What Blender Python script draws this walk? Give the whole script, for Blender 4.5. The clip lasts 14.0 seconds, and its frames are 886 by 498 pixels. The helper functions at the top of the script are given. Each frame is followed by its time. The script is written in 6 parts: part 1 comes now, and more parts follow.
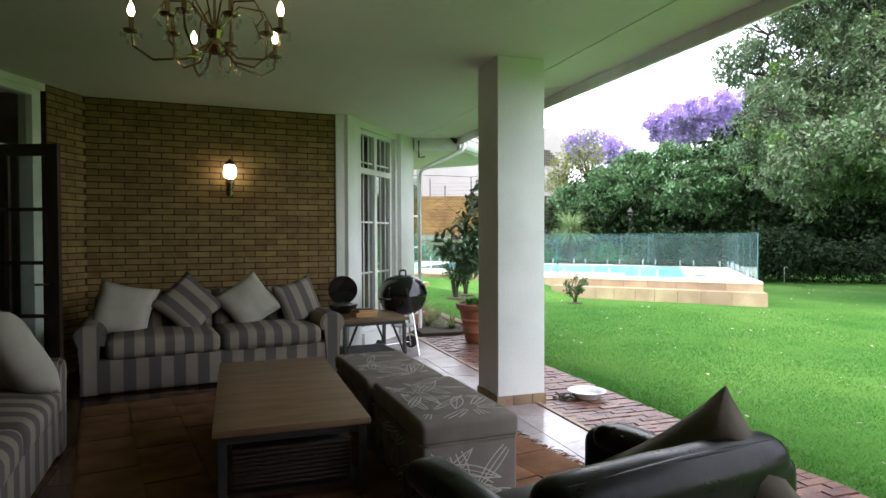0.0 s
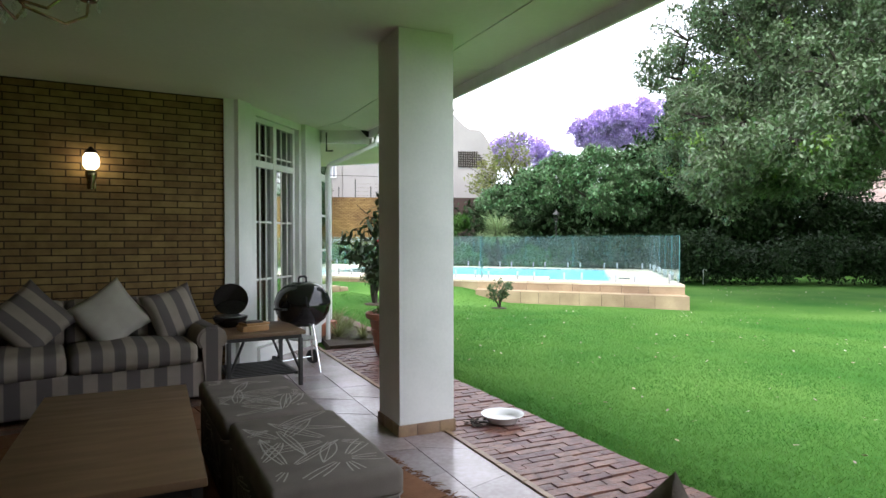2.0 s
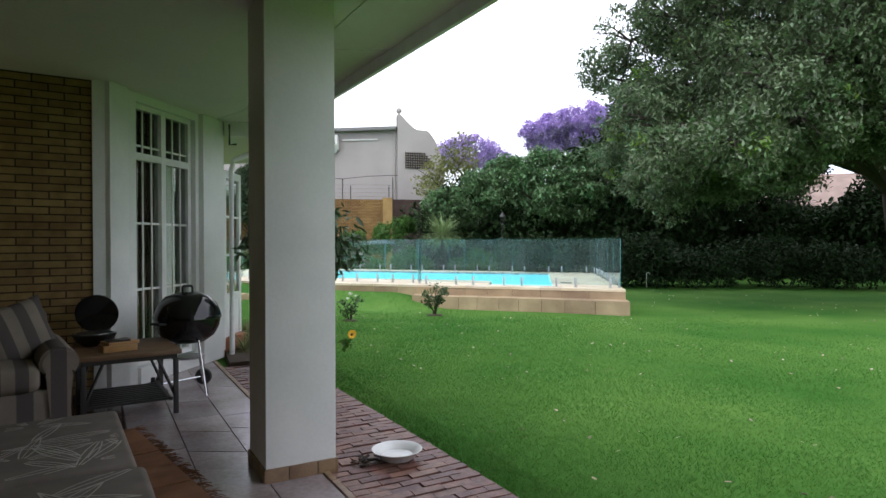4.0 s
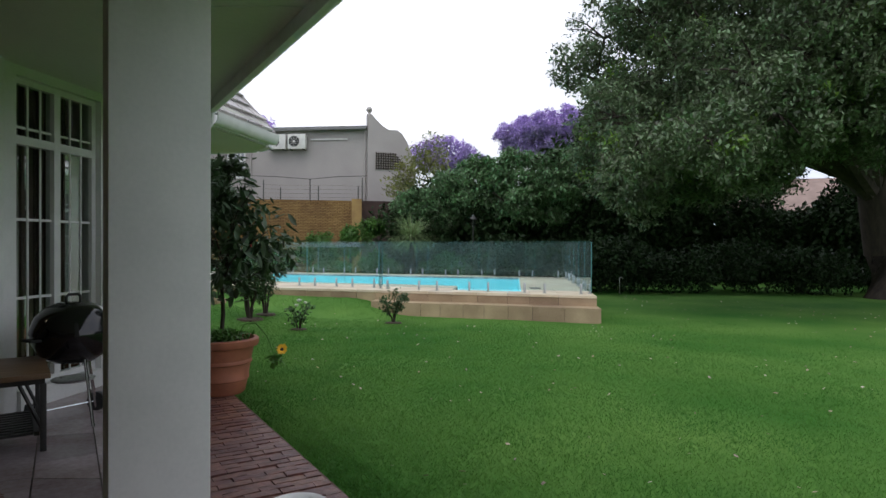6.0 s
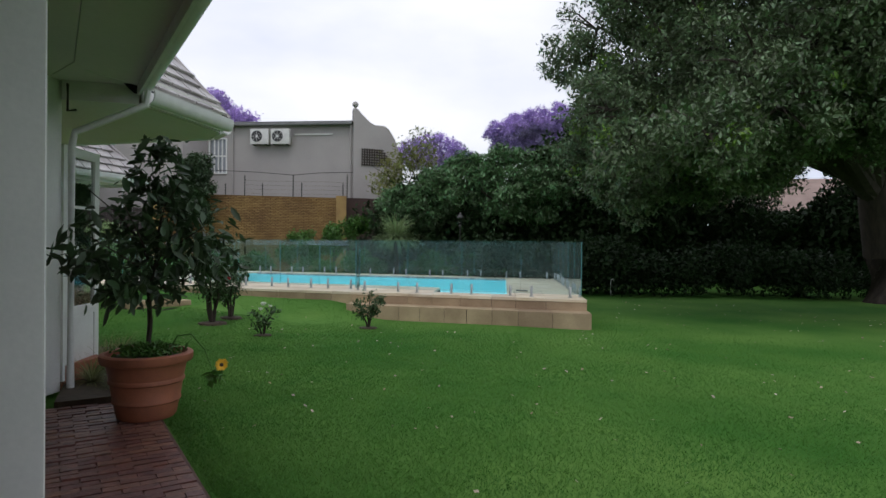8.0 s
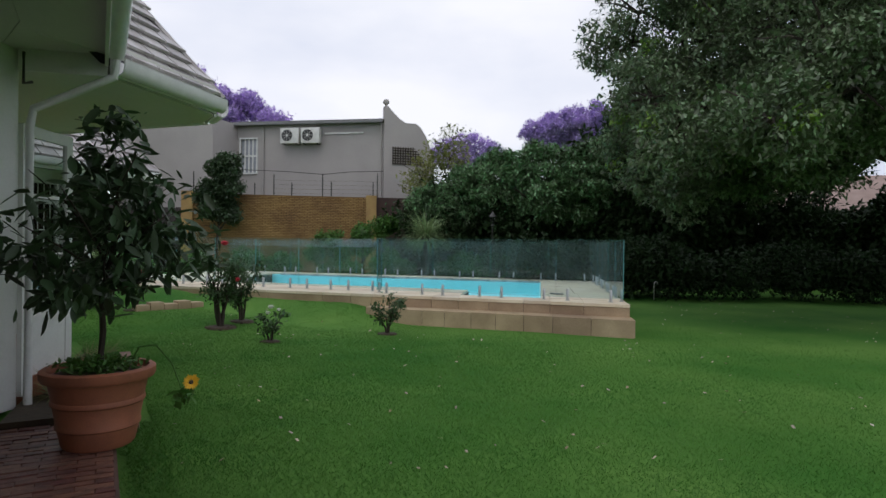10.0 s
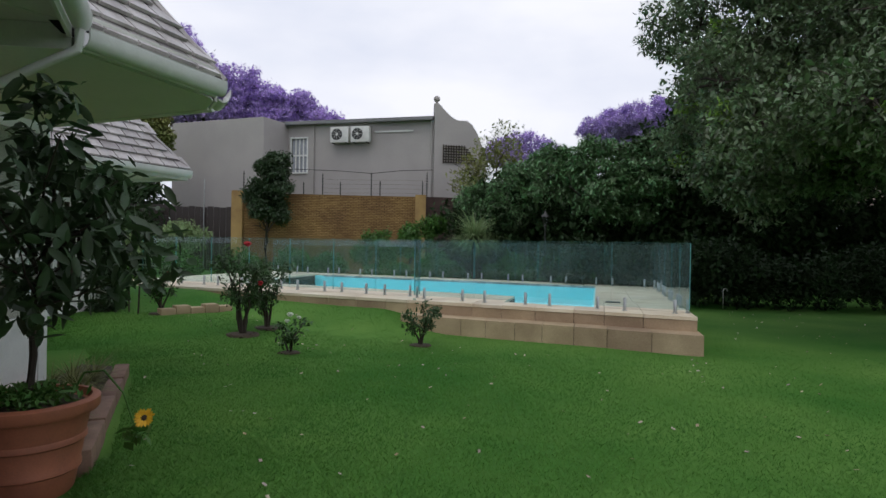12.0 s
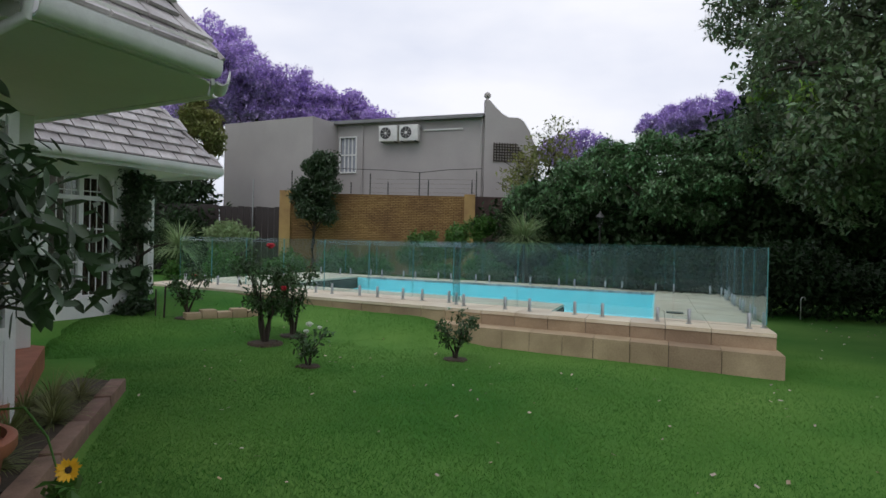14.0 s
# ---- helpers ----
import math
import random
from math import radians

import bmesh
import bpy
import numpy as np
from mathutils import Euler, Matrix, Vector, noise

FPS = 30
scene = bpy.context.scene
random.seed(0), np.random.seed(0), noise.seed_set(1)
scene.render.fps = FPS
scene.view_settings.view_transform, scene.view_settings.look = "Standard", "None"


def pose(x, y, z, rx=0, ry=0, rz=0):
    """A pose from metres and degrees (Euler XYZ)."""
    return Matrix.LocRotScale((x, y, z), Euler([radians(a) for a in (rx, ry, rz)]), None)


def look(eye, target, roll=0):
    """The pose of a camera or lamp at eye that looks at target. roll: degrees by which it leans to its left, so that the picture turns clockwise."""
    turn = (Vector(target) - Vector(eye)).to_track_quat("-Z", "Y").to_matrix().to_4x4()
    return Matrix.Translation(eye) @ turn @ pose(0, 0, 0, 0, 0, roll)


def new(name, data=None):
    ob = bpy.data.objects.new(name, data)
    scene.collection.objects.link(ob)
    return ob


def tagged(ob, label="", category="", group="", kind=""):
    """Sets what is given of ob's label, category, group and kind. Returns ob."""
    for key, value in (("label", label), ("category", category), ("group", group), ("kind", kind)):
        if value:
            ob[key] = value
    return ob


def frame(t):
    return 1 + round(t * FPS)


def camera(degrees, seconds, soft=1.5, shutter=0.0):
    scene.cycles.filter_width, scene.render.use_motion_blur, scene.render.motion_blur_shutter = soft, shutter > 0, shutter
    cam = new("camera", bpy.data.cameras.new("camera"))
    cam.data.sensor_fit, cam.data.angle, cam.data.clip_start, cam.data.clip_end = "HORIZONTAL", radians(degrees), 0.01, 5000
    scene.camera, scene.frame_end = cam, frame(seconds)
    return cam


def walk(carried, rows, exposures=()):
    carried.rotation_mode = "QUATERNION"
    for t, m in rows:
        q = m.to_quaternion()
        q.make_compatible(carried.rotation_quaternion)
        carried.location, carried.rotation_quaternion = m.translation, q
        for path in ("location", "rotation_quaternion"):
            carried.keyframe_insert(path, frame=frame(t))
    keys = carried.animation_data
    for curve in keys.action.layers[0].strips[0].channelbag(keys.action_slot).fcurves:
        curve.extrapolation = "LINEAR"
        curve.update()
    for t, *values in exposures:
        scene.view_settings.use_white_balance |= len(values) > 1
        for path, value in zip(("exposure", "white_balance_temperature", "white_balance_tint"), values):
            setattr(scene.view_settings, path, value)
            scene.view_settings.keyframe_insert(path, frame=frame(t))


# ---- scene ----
cam = camera(71.5, 14.0)
PATH = [
    (0, (-0.091, -0.815, 1.349), (0.555, 1.078, 1.312), -0.2),
    (0.5, (0.025, -0.669, 1.349), (0.715, 1.208, 1.315), -0.1),
    (1, (0.126, -0.526, 1.344), (0.864, 1.332, 1.31), -0.1),
    (1.5, (0.257, -0.36, 1.342), (1.051, 1.475, 1.31), -0.1),
    (2, (0.389, -0.236, 1.346), (1.242, 1.573, 1.316), -0.1),
    (2.5, (0.572, -0.124, 1.347), (1.471, 1.662, 1.318), -0.1),
    (3, (0.731, -0.041, 1.351), (1.663, 1.728, 1.324), -0.1),
    (3.5, (0.89, 0.058, 1.346), (1.849, 1.813, 1.322), -0.1),
    (4, (1.076, 0.17, 1.359), (2.058, 1.912, 1.337), -0.1),
    (4.2, (1.129, 0.219, 1.341), (2.126, 1.953, 1.328), -0.0),
    (5.1, (1.63, 0.4, 1.346), (2.654, 2.118, 1.334), 0.15),
    (6.3, (1.786, 0.816, 1.348), (2.843, 2.513, 1.336), 0.3),
    (6.5, (1.842, 0.869, 1.353), (2.907, 2.562, 1.34), 0.4),
    (7, (2.028, 1.006, 1.355), (3.102, 2.693, 1.341), 0.5),
    (7.5, (2.185, 1.131, 1.357), (3.262, 2.816, 1.341), 0.5),
    (8, (2.334, 1.298, 1.358), (3.405, 2.986, 1.343), 0.6),
    (10.5, (3.139, 2.182, 1.295), (4.068, 3.952, 1.286), 0.8),
    (11, (3.319, 2.346, 1.308), (4.202, 4.141, 1.299), 1.0),
    (11.5, (3.478, 2.541, 1.311), (4.32, 4.354, 1.301), 1.0),
    (12, (3.632, 2.752, 1.333), (4.441, 4.581, 1.322), 1.0),
    (12.5, (3.774, 2.946, 1.34), (4.547, 4.791, 1.329), 1.1),
    (13, (3.936, 3.127, 1.349), (4.654, 4.994, 1.337), 1.2),
    (13.5, (4.064, 3.304, 1.341), (4.738, 5.187, 1.33), 1.3),
    (14, (4.172, 3.469, 1.37), (4.817, 5.362, 1.357), 1.3),
]
EXPO = [(0.0, 1.1), (1.5, 0.9), (3.0, 0.35), (4.2, -0.25), (6.5, -0.95), (10.5, -1.25), (14.0, -1.25)]
walk(cam, [(t, look(eye, goal, roll)) for t, eye, goal, roll in PATH], EXPO)

# ---- daylight: an overcast sky with a very soft sun ----
SUN_EL, SUN_AZ = 62.0, 215.0
world = bpy.data.worlds.new("overcast_sky")
scene.world = world
world.use_nodes = True
wn, wl = world.node_tree.nodes, world.node_tree.links
wn.clear()
w_out = wn.new("ShaderNodeOutputWorld")
w_bg = wn.new("ShaderNodeBackground")
w_sky = wn.new("ShaderNodeTexSky")
w_sky.sky_type, w_sky.sun_disc = "NISHITA", False
w_sky.sun_elevation, w_sky.sun_rotation = radians(SUN_EL), radians(SUN_AZ)
w_tc = wn.new("ShaderNodeTexCoord")
w_map = wn.new("ShaderNodeMapping")
w_map.inputs["Scale"].default_value = (1.0, 1.0, 2.6)
w_noise = wn.new("ShaderNodeTexNoise")
w_noise.inputs["Scale"].default_value = 1.7
w_noise.inputs["Detail"].default_value = 6.0
w_ramp = wn.new("ShaderNodeValToRGB")
w_ramp.color_ramp.elements[0].position, w_ramp.color_ramp.elements[0].color = 0.34, (16.0, 17.6, 22.0, 1)
w_ramp.color_ramp.elements[1].position, w_ramp.color_ramp.elements[1].color = 0.66, (25.0, 25.2, 27.0, 1)
w_mix = wn.new("ShaderNodeMix")
w_mix.data_type = "RGBA"
w_mix.inputs["Factor"].default_value = 0.9
w_bg.inputs["Strength"].default_value = 0.1
wl.new(w_tc.outputs["Generated"], w_map.inputs["Vector"])
wl.new(w_map.outputs["Vector"], w_noise.inputs["Vector"])
wl.new(w_noise.outputs["Fac"], w_ramp.inputs["Fac"])
wl.new(w_sky.outputs["Color"], w_mix.inputs[6])
wl.new(w_ramp.outputs["Color"], w_mix.inputs[7])
wl.new(w_mix.outputs[2], w_bg.inputs["Color"])
wl.new(w_bg.outputs["Background"], w_out.inputs["Surface"])
sun_data = bpy.data.lights.new("sun", "SUN")
sun_data.energy, sun_data.angle, sun_data.color = 1.4, radians(40), (1.0, 0.97, 0.92)
sun = new("sun", sun_data)
sun.matrix_world = look((-9.0, -13.0, 30), (0, 0, 0))


# ---- materials ----
def mat(name, c1, c2=None, scale=6.0, rough=0.6, metal=0.0, bump=0.1, bscale=70.0, rand=0.0, island=0.0, rough_var=0.1, spec=0.5, stretch=(1, 1, 1), detail=5.0, space="world"):
    """A surface with two colours mixed by large and fine noise, fine relief and uneven gloss."""
    m = bpy.data.materials.new(name)
    m.use_nodes = True
    n, l = m.node_tree.nodes, m.node_tree.links
    b = n["Principled BSDF"]
    c2 = c2 or tuple(x * 0.72 for x in c1)
    if space == "world":
        pos = n.new("ShaderNodeNewGeometry").outputs["Position"]
    else:
        pos = n.new("ShaderNodeTexCoord").outputs["Object"]
    mp = n.new("ShaderNodeMapping")
    mp.inputs["Scale"].default_value = stretch
    l.new(pos, mp.inputs["Vector"])
    big = n.new("ShaderNodeTexNoise")
    big.inputs["Scale"].default_value, big.inputs["Detail"].default_value = scale, detail
    fine = n.new("ShaderNodeTexNoise")
    fine.inputs["Scale"].default_value, fine.inputs["Detail"].default_value = bscale, 3.0
    l.new(mp.outputs["Vector"], big.inputs["Vector"])
    l.new(mp.outputs["Vector"], fine.inputs["Vector"])
    add = n.new("ShaderNodeMath")
    add.operation = "MULTIPLY_ADD"
    add.inputs[1].default_value = 0.4
    l.new(fine.outputs["Fac"], add.inputs[0])
    l.new(big.outputs["Fac"], add.inputs[2])
    ramp = n.new("ShaderNodeMapRange")
    ramp.inputs["From Min"].default_value, ramp.inputs["From Max"].default_value = 0.5, 0.9
    l.new(add.outputs[0], ramp.inputs["Value"])
    mix = n.new("ShaderNodeMix")
    mix.data_type = "RGBA"
    mix.inputs[6].default_value, mix.inputs[7].default_value = (*c1, 1), (*c2, 1)
    l.new(ramp.outputs["Result"], mix.inputs["Factor"])
    colour = mix.outputs[2]
    if rand or island:
        hsv = n.new("ShaderNodeHueSaturation")
        src = n.new("ShaderNodeObjectInfo").outputs["Random"] if rand else n.new("ShaderNodeNewGeometry").outputs["Random Per Island"]
        amount = rand or island
        vr = n.new("ShaderNodeMapRange")
        vr.inputs["To Min"].default_value, vr.inputs["To Max"].default_value = 1 - amount, 1 + amount
        l.new(src, vr.inputs["Value"])
        l.new(vr.outputs["Result"], hsv.inputs["Value"])
        hr = n.new("ShaderNodeMapRange")
        hr.inputs["To Min"].default_value, hr.inputs["To Max"].default_value = 0.5 - amount * 0.05, 0.5 + amount * 0.05
        l.new(src, hr.inputs["Value"])
        l.new(hr.outputs["Result"], hsv.inputs["Hue"])
        l.new(colour, hsv.inputs["Color"])
        colour = hsv.outputs["Color"]
    l.new(colour, b.inputs["Base Color"])
    rr = n.new("ShaderNodeMapRange")
    rr.inputs["To Min"].default_value, rr.inputs["To Max"].default_value = max(0.02, rough - rough_var), min(1.0, rough + rough_var)
    l.new(big.outputs["Fac"], rr.inputs["Value"])
    l.new(rr.outputs["Result"], b.inputs["Roughness"])
    b.inputs["Metallic"].default_value = metal
    b.inputs["Specular IOR Level"].default_value = spec
    if bump:
        bp = n.new("ShaderNodeBump")
        bp.inputs["Strength"].default_value, bp.inputs["Distance"].default_value = bump, 0.01
        l.new(add.outputs[0], bp.inputs["Height"])
        l.new(bp.outputs["Normal"], b.inputs["Normal"])
    return m


def leafy(name, c1, c2, amount=0.35, glow=0.35, spec=0.35):
    """Leaves: thin, slightly glossy, letting light through, each a little different."""
    m = mat(name, c1, c2, scale=0.9, rough=0.5, bump=0.0, island=amount, spec=spec)
    n, l = m.node_tree.nodes, m.node_tree.links
    b = n["Principled BSDF"]
    tr = n.new("ShaderNodeBsdfTranslucent")
    src = b.inputs["Base Color"].links[0].from_socket
    l.new(src, tr.inputs["Color"])
    mx = n.new("ShaderNodeMixShader")
    mx.inputs[0].default_value = glow
    out = n["Material Output"]
    l.new(b.outputs[0], mx.inputs[1])
    l.new(tr.outputs[0], mx.inputs[2])
    l.new(mx.outputs[0], out.inputs["Surface"])
    return m


def striped(name, c1, c2, period, axis=0, wobble=0.01):
    """Woven cloth with broad printed stripes across one axis of the object."""
    m = mat(name, c1, tuple(x * 0.85 for x in c1), scale=9, rough=0.9, bump=0.25, bscale=220, spec=0.15, space="object")
    n, l = m.node_tree.nodes, m.node_tree.links
    b = n["Principled BSDF"]
    tc = n.new("ShaderNodeTexCoord")
    sp = n.new("ShaderNodeSeparateXYZ")
    l.new(tc.outputs["Object"], sp.inputs[0])
    sn = n.new("ShaderNodeMath")
    sn.operation = "MULTIPLY"
    sn.inputs[1].default_value = 2 * math.pi / period
    l.new(sp.outputs[axis], sn.inputs[0])
    si = n.new("ShaderNodeMath")
    si.operation = "SINE"
    l.new(sn.outputs[0], si.inputs[0])
    st = n.new("ShaderNodeMapRange")
    st.inputs["From Min"].default_value, st.inputs["From Max"].default_value = -0.12, 0.12
    l.new(si.outputs[0], st.inputs["Value"])
    mx = n.new("ShaderNodeMix")
    mx.data_type = "RGBA"
    src = b.inputs["Base Color"].links[0].from_socket
    l.new(src, mx.inputs[6])
    mx.inputs[7].default_value = (*c2, 1)
    l.new(st.outputs[0], mx.inputs["Factor"])
    l.new(mx.outputs[2], b.inputs["Base Color"])
    return m


def glass(name, tint=(0.9, 1.0, 0.96), rough=0.0, haze=0.0, gloss=0.9):
    """A thin pane: mostly clear, with a mirror-like gloss that grows at a slant."""
    m = bpy.data.materials.new(name)
    m.use_nodes = True
    n, l = m.node_tree.nodes, m.node_tree.links
    n.remove(n["Principled BSDF"])
    t = n.new("ShaderNodeBsdfTransparent")
    t.inputs[0].default_value = (*tint, 1)
    g = n.new("ShaderNodeBsdfGlossy")
    g.inputs["Roughness"].default_value = rough
    f = n.new("ShaderNodeLayerWeight")
    f.inputs[0].default_value = 0.5
    pw = n.new("ShaderNodeMath")
    pw.operation = "POWER"
    pw.inputs[1].default_value = 5.0
    l.new(f.outputs["Facing"], pw.inputs[0])
    ma = n.new("ShaderNodeMath")
    ma.operation = "MULTIPLY_ADD"
    ma.inputs[1].default_value, ma.inputs[2].default_value = gloss, 0.035
    l.new(pw.outputs[0], ma.inputs[0])
    mx = n.new("ShaderNodeMixShader")
    l.new(ma.outputs[0], mx.inputs[0])
    l.new(t.outputs[0], mx.inputs[1])
    l.new(g.outputs[0], mx.inputs[2])
    last = mx.outputs[0]
    if haze:
        d = n.new("ShaderNodeBsdfDiffuse")
        d.inputs[0].default_value = (0.55, 0.72, 0.72, 1)
        m2 = n.new("ShaderNodeMixShader")
        m2.inputs[0].default_value = haze
        l.new(last, m2.inputs[1])
        l.new(d.outputs[0], m2.inputs[2])
        last = m2.outputs[0]
    l.new(last, n["Material Output"].inputs["Surface"])
    return m


def glowing(name, colour, strength):
    m = bpy.data.materials.new(name)
    m.use_nodes = True
    b = m.node_tree.nodes["Principled BSDF"]
    b.inputs["Base Color"].default_value = (*colour, 1)
    b.inputs["Emission Color"].default_value = (*colour, 1)
    b.inputs["Emission Strength"].default_value = strength
    return m


PAINT = mat("white_paint", (0.78, 0.78, 0.75), (0.68, 0.69, 0.66), 2.5, 0.75, bump=0.12, bscale=45, spec=0.3)
CEIL = mat("ceiling_paint", (0.72, 0.71, 0.66), (0.64, 0.64, 0.58), 0.8, 0.75, bump=0.05, bscale=30, spec=0.3)
JOINERY = mat("gloss_white_joinery", (0.78, 0.78, 0.76), (0.68, 0.68, 0.66), 6, 0.4, bump=0.04, bscale=60)
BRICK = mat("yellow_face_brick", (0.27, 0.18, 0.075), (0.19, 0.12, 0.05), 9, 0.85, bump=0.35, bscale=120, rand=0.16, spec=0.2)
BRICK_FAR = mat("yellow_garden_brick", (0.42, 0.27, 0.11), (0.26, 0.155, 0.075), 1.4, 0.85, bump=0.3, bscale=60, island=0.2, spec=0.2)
MORTAR = mat("dark_mortar", (0.07, 0.05, 0.03), (0.045, 0.03, 0.02), 12, 0.95, bump=0.3, bscale=150, spec=0.1)
FLOOR_TILE = mat("brown_floor_tile", (0.1, 0.048, 0.034), (0.05, 0.027, 0.021), 3, 0.22, bump=0.1, bscale=40, rand=0.2)
STRIP_TILE = mat("pale_slate_tile", (0.36, 0.31, 0.32), (0.2, 0.15, 0.14), 2.2, 0.2, bump=0.1, bscale=30, rand=0.18)
PAVER = mat("red_clay_paver", (0.2, 0.082, 0.06), (0.1, 0.05, 0.042), 14, 0.42, bump=0.7, bscale=90, rand=0.3, spec=0.4)
PATH_SAND = mat("red_path_sand", (0.13, 0.07, 0.052), (0.08, 0.045, 0.035), 9, 0.85, bump=0.3, bscale=90)
GROUT = mat("sandy_grout", (0.09, 0.065, 0.05), (0.05, 0.038, 0.03), 9, 0.85, bump=0.3, bscale=90)
PLINTH_TILE = mat("tan_plinth_tile", (0.3, 0.2, 0.11), (0.2, 0.12, 0.07), 8, 0.45, bump=0.1, rand=0.15)
LAWN = mat("lawn_soil_and_thatch", (0.03, 0.125, 0.015), (0.115, 0.228, 0.046), 0.4, 0.9, bump=0.6, bscale=55, spec=0.1, detail=8)
BLADE = leafy("grass_blade", (0.045, 0.172, 0.022), (0.13, 0.275, 0.055), 0.1, 0.6)
STONE = mat("sandstone_slab", (0.47, 0.35, 0.22), (0.27, 0.19, 0.115), 1.6, 0.7, bump=0.2, bscale=60, rand=0.1)
# deck top kept paler than the facing; its sunlit look is in the colour
STONE_TOP = mat("sunlit_pale_sandstone", (0.78, 0.68, 0.53), (0.6, 0.48, 0.34), 1.8, 0.55, bump=0.15, bscale=60, rand=0.08)
POOL_TILE = mat("pool_plaster", (0.38, 0.9, 0.95), (0.32, 0.85, 0.92), 2, 0.6, bump=0.05)
MOSAIC = mat("blue_grey_mosaic", (0.2, 0.24, 0.27), (0.42, 0.44, 0.44), 14, 0.3, bump=0.05, rand=0.35)
STEEL = mat("brushed_steel", (0.55, 0.55, 0.53), (0.4, 0.4, 0.4), 30, 0.3, metal=1.0, bump=0.03)
CHROME = mat("polished_steel", (0.7, 0.7, 0.7), (0.6, 0.6, 0.6), 30, 0.15, metal=1.0, bump=0.02)
BLACK_METAL = mat("black_metal", (0.02, 0.02, 0.02), (0.035, 0.033, 0.03), 15, 0.45, bump=0.05)
ENAMEL = mat("black_enamel", (0.006, 0.006, 0.007), (0.012, 0.012, 0.012), 8, 0.08, bump=0.01, rough_var=0.04)
BRASS = mat("brass", (0.42, 0.32, 0.2), (0.3, 0.22, 0.13), 25, 0.22, metal=1.0, bump=0.02)
CRYSTAL = glass("crystal", (0.95, 0.95, 0.92), 0.02, 0.12)
TERRACOTTA = mat("terracotta", (0.36, 0.12, 0.06), (0.25, 0.09, 0.05), 6, 0.65, bump=0.2, bscale=80)
SOIL = mat("dark_soil", (0.04, 0.028, 0.018), (0.07, 0.05, 0.03), 14, 0.95, bump=0.8, bscale=50)
BARK = mat("bark", (0.055, 0.04, 0.029), (0.026, 0.02, 0.015), 9, 0.9, bump=0.7, bscale=40, stretch=(1, 1, 0.3))
PLASTER = mat("grey_plaster", (0.42, 0.39, 0.37), (0.36, 0.335, 0.32), 0.5, 0.85, bump=0.12, bscale=20, spec=0.2)
SLATE = mat("weathered_roof_slate", (0.48, 0.45, 0.44), (0.3, 0.27, 0.26), 4, 0.4, bump=0.3, bscale=40, rand=0.24)
SLATE_STUFF = mat("weathered_roof_slate_far", (0.48, 0.45, 0.44), (0.3, 0.27, 0.26), 4, 0.4, bump=0.3, bscale=40, island=0.24)
UNDERLAY = mat("black_underlay", (0.015, 0.015, 0.015), (0.02, 0.02, 0.02), 5, 0.9)
SHEET = mat("grey_sheet_roof", (0.2, 0.2, 0.2), (0.14, 0.14, 0.14), 2, 0.5, bump=0.05)
FABRIC = striped("striped_linen", (0.25, 0.21, 0.175), (0.1, 0.088, 0.082), 0.2, 0)
FABRIC_Y = striped("striped_linen_seat", (0.26, 0.22, 0.18), (0.105, 0.092, 0.086), 0.16, 0)
WHITE_CLOTH = mat("white_cotton", (0.42, 0.39, 0.335), (0.36, 0.33, 0.285), 7, 0.92, bump=0.3, bscale=200, spec=0.15, space="object")
OTTO = mat("taupe_linen", (0.2, 0.17, 0.15), (0.155, 0.132, 0.115), 8, 0.9, bump=0.3, bscale=240, spec=0.15, space="object")
PRINT = mat("cream_leaf_print", (0.5, 0.46, 0.41), (0.42, 0.39, 0.35), 10, 0.9, bump=0.1, spec=0.15)
BROWN_CLOTH = mat("brown_linen", (0.17, 0.14, 0.115), (0.115, 0.095, 0.078), 8, 0.92, bump=0.3, bscale=220, spec=0.15, space="object")
LEATHER = mat("black_leather", (0.007, 0.006, 0.006), (0.012, 0.01, 0.01), 10, 0.3, bump=0.12, bscale=120, rough_var=0.12, spec=0.14)
TAN_TOP = mat("tan_board", (0.17, 0.1, 0.052), (0.125, 0.073, 0.037), 3, 0.45, bump=0.04, stretch=(1, 6, 1))
COIR = mat("jute_weave", (0.22, 0.11, 0.06), (0.13, 0.062, 0.035), 5, 0.95, bump=0.9, bscale=160, spec=0.1)
DARK_WOOD = mat("dark_wood", (0.03, 0.017, 0.013), (0.016, 0.01, 0.008), 6, 0.4, bump=0.08, stretch=(8, 8, 1))
ROOM_DARK = mat("dim_room_wall", (0.34, 0.29, 0.25), (0.28, 0.24, 0.2), 1.5, 0.9, bump=0.05)
CURTAIN = mat("brown_curtain", (0.19, 0.12, 0.095), (0.1, 0.065, 0.05), 4, 0.95, bump=0.1, stretch=(6, 6, 0.4))
PANE = glass("window_pane", (0.82, 0.86, 0.84))
FENCE_GLASS = glass("pool_fence_glass", (0.86, 0.95, 0.95), 0.0, 0.02)
EDGE_GLASS = mat("green_glass_edge", (0.12, 0.34, 0.33), (0.1, 0.3, 0.3), 6, 0.1, bump=0.0)
WOOD = mat("light_wood", (0.4, 0.22, 0.08), (0.3, 0.15, 0.05), 5, 0.5, bump=0.05, stretch=(1, 8, 1))
PLASTIC = mat("white_plastic", (0.7, 0.69, 0.65), (0.6, 0.59, 0.56), 5, 0.45, bump=0.02)
RUBBER = mat("black_rubber", (0.02, 0.02, 0.02), (0.03, 0.03, 0.03), 12, 0.8, bump=0.05)
OAK = leafy("oak_leaf", (0.055, 0.098, 0.034), (0.15, 0.205, 0.1), 0.6, 0.16, 0.6)
OAK_NEW = leafy("oak_young_leaf", (0.2, 0.33, 0.05), (0.15, 0.27, 0.05), 0.3)
LAUREL = leafy("laurel_leaf", (0.07, 0.16, 0.052), (0.145, 0.25, 0.105), 0.6, 0.2, 0.7)
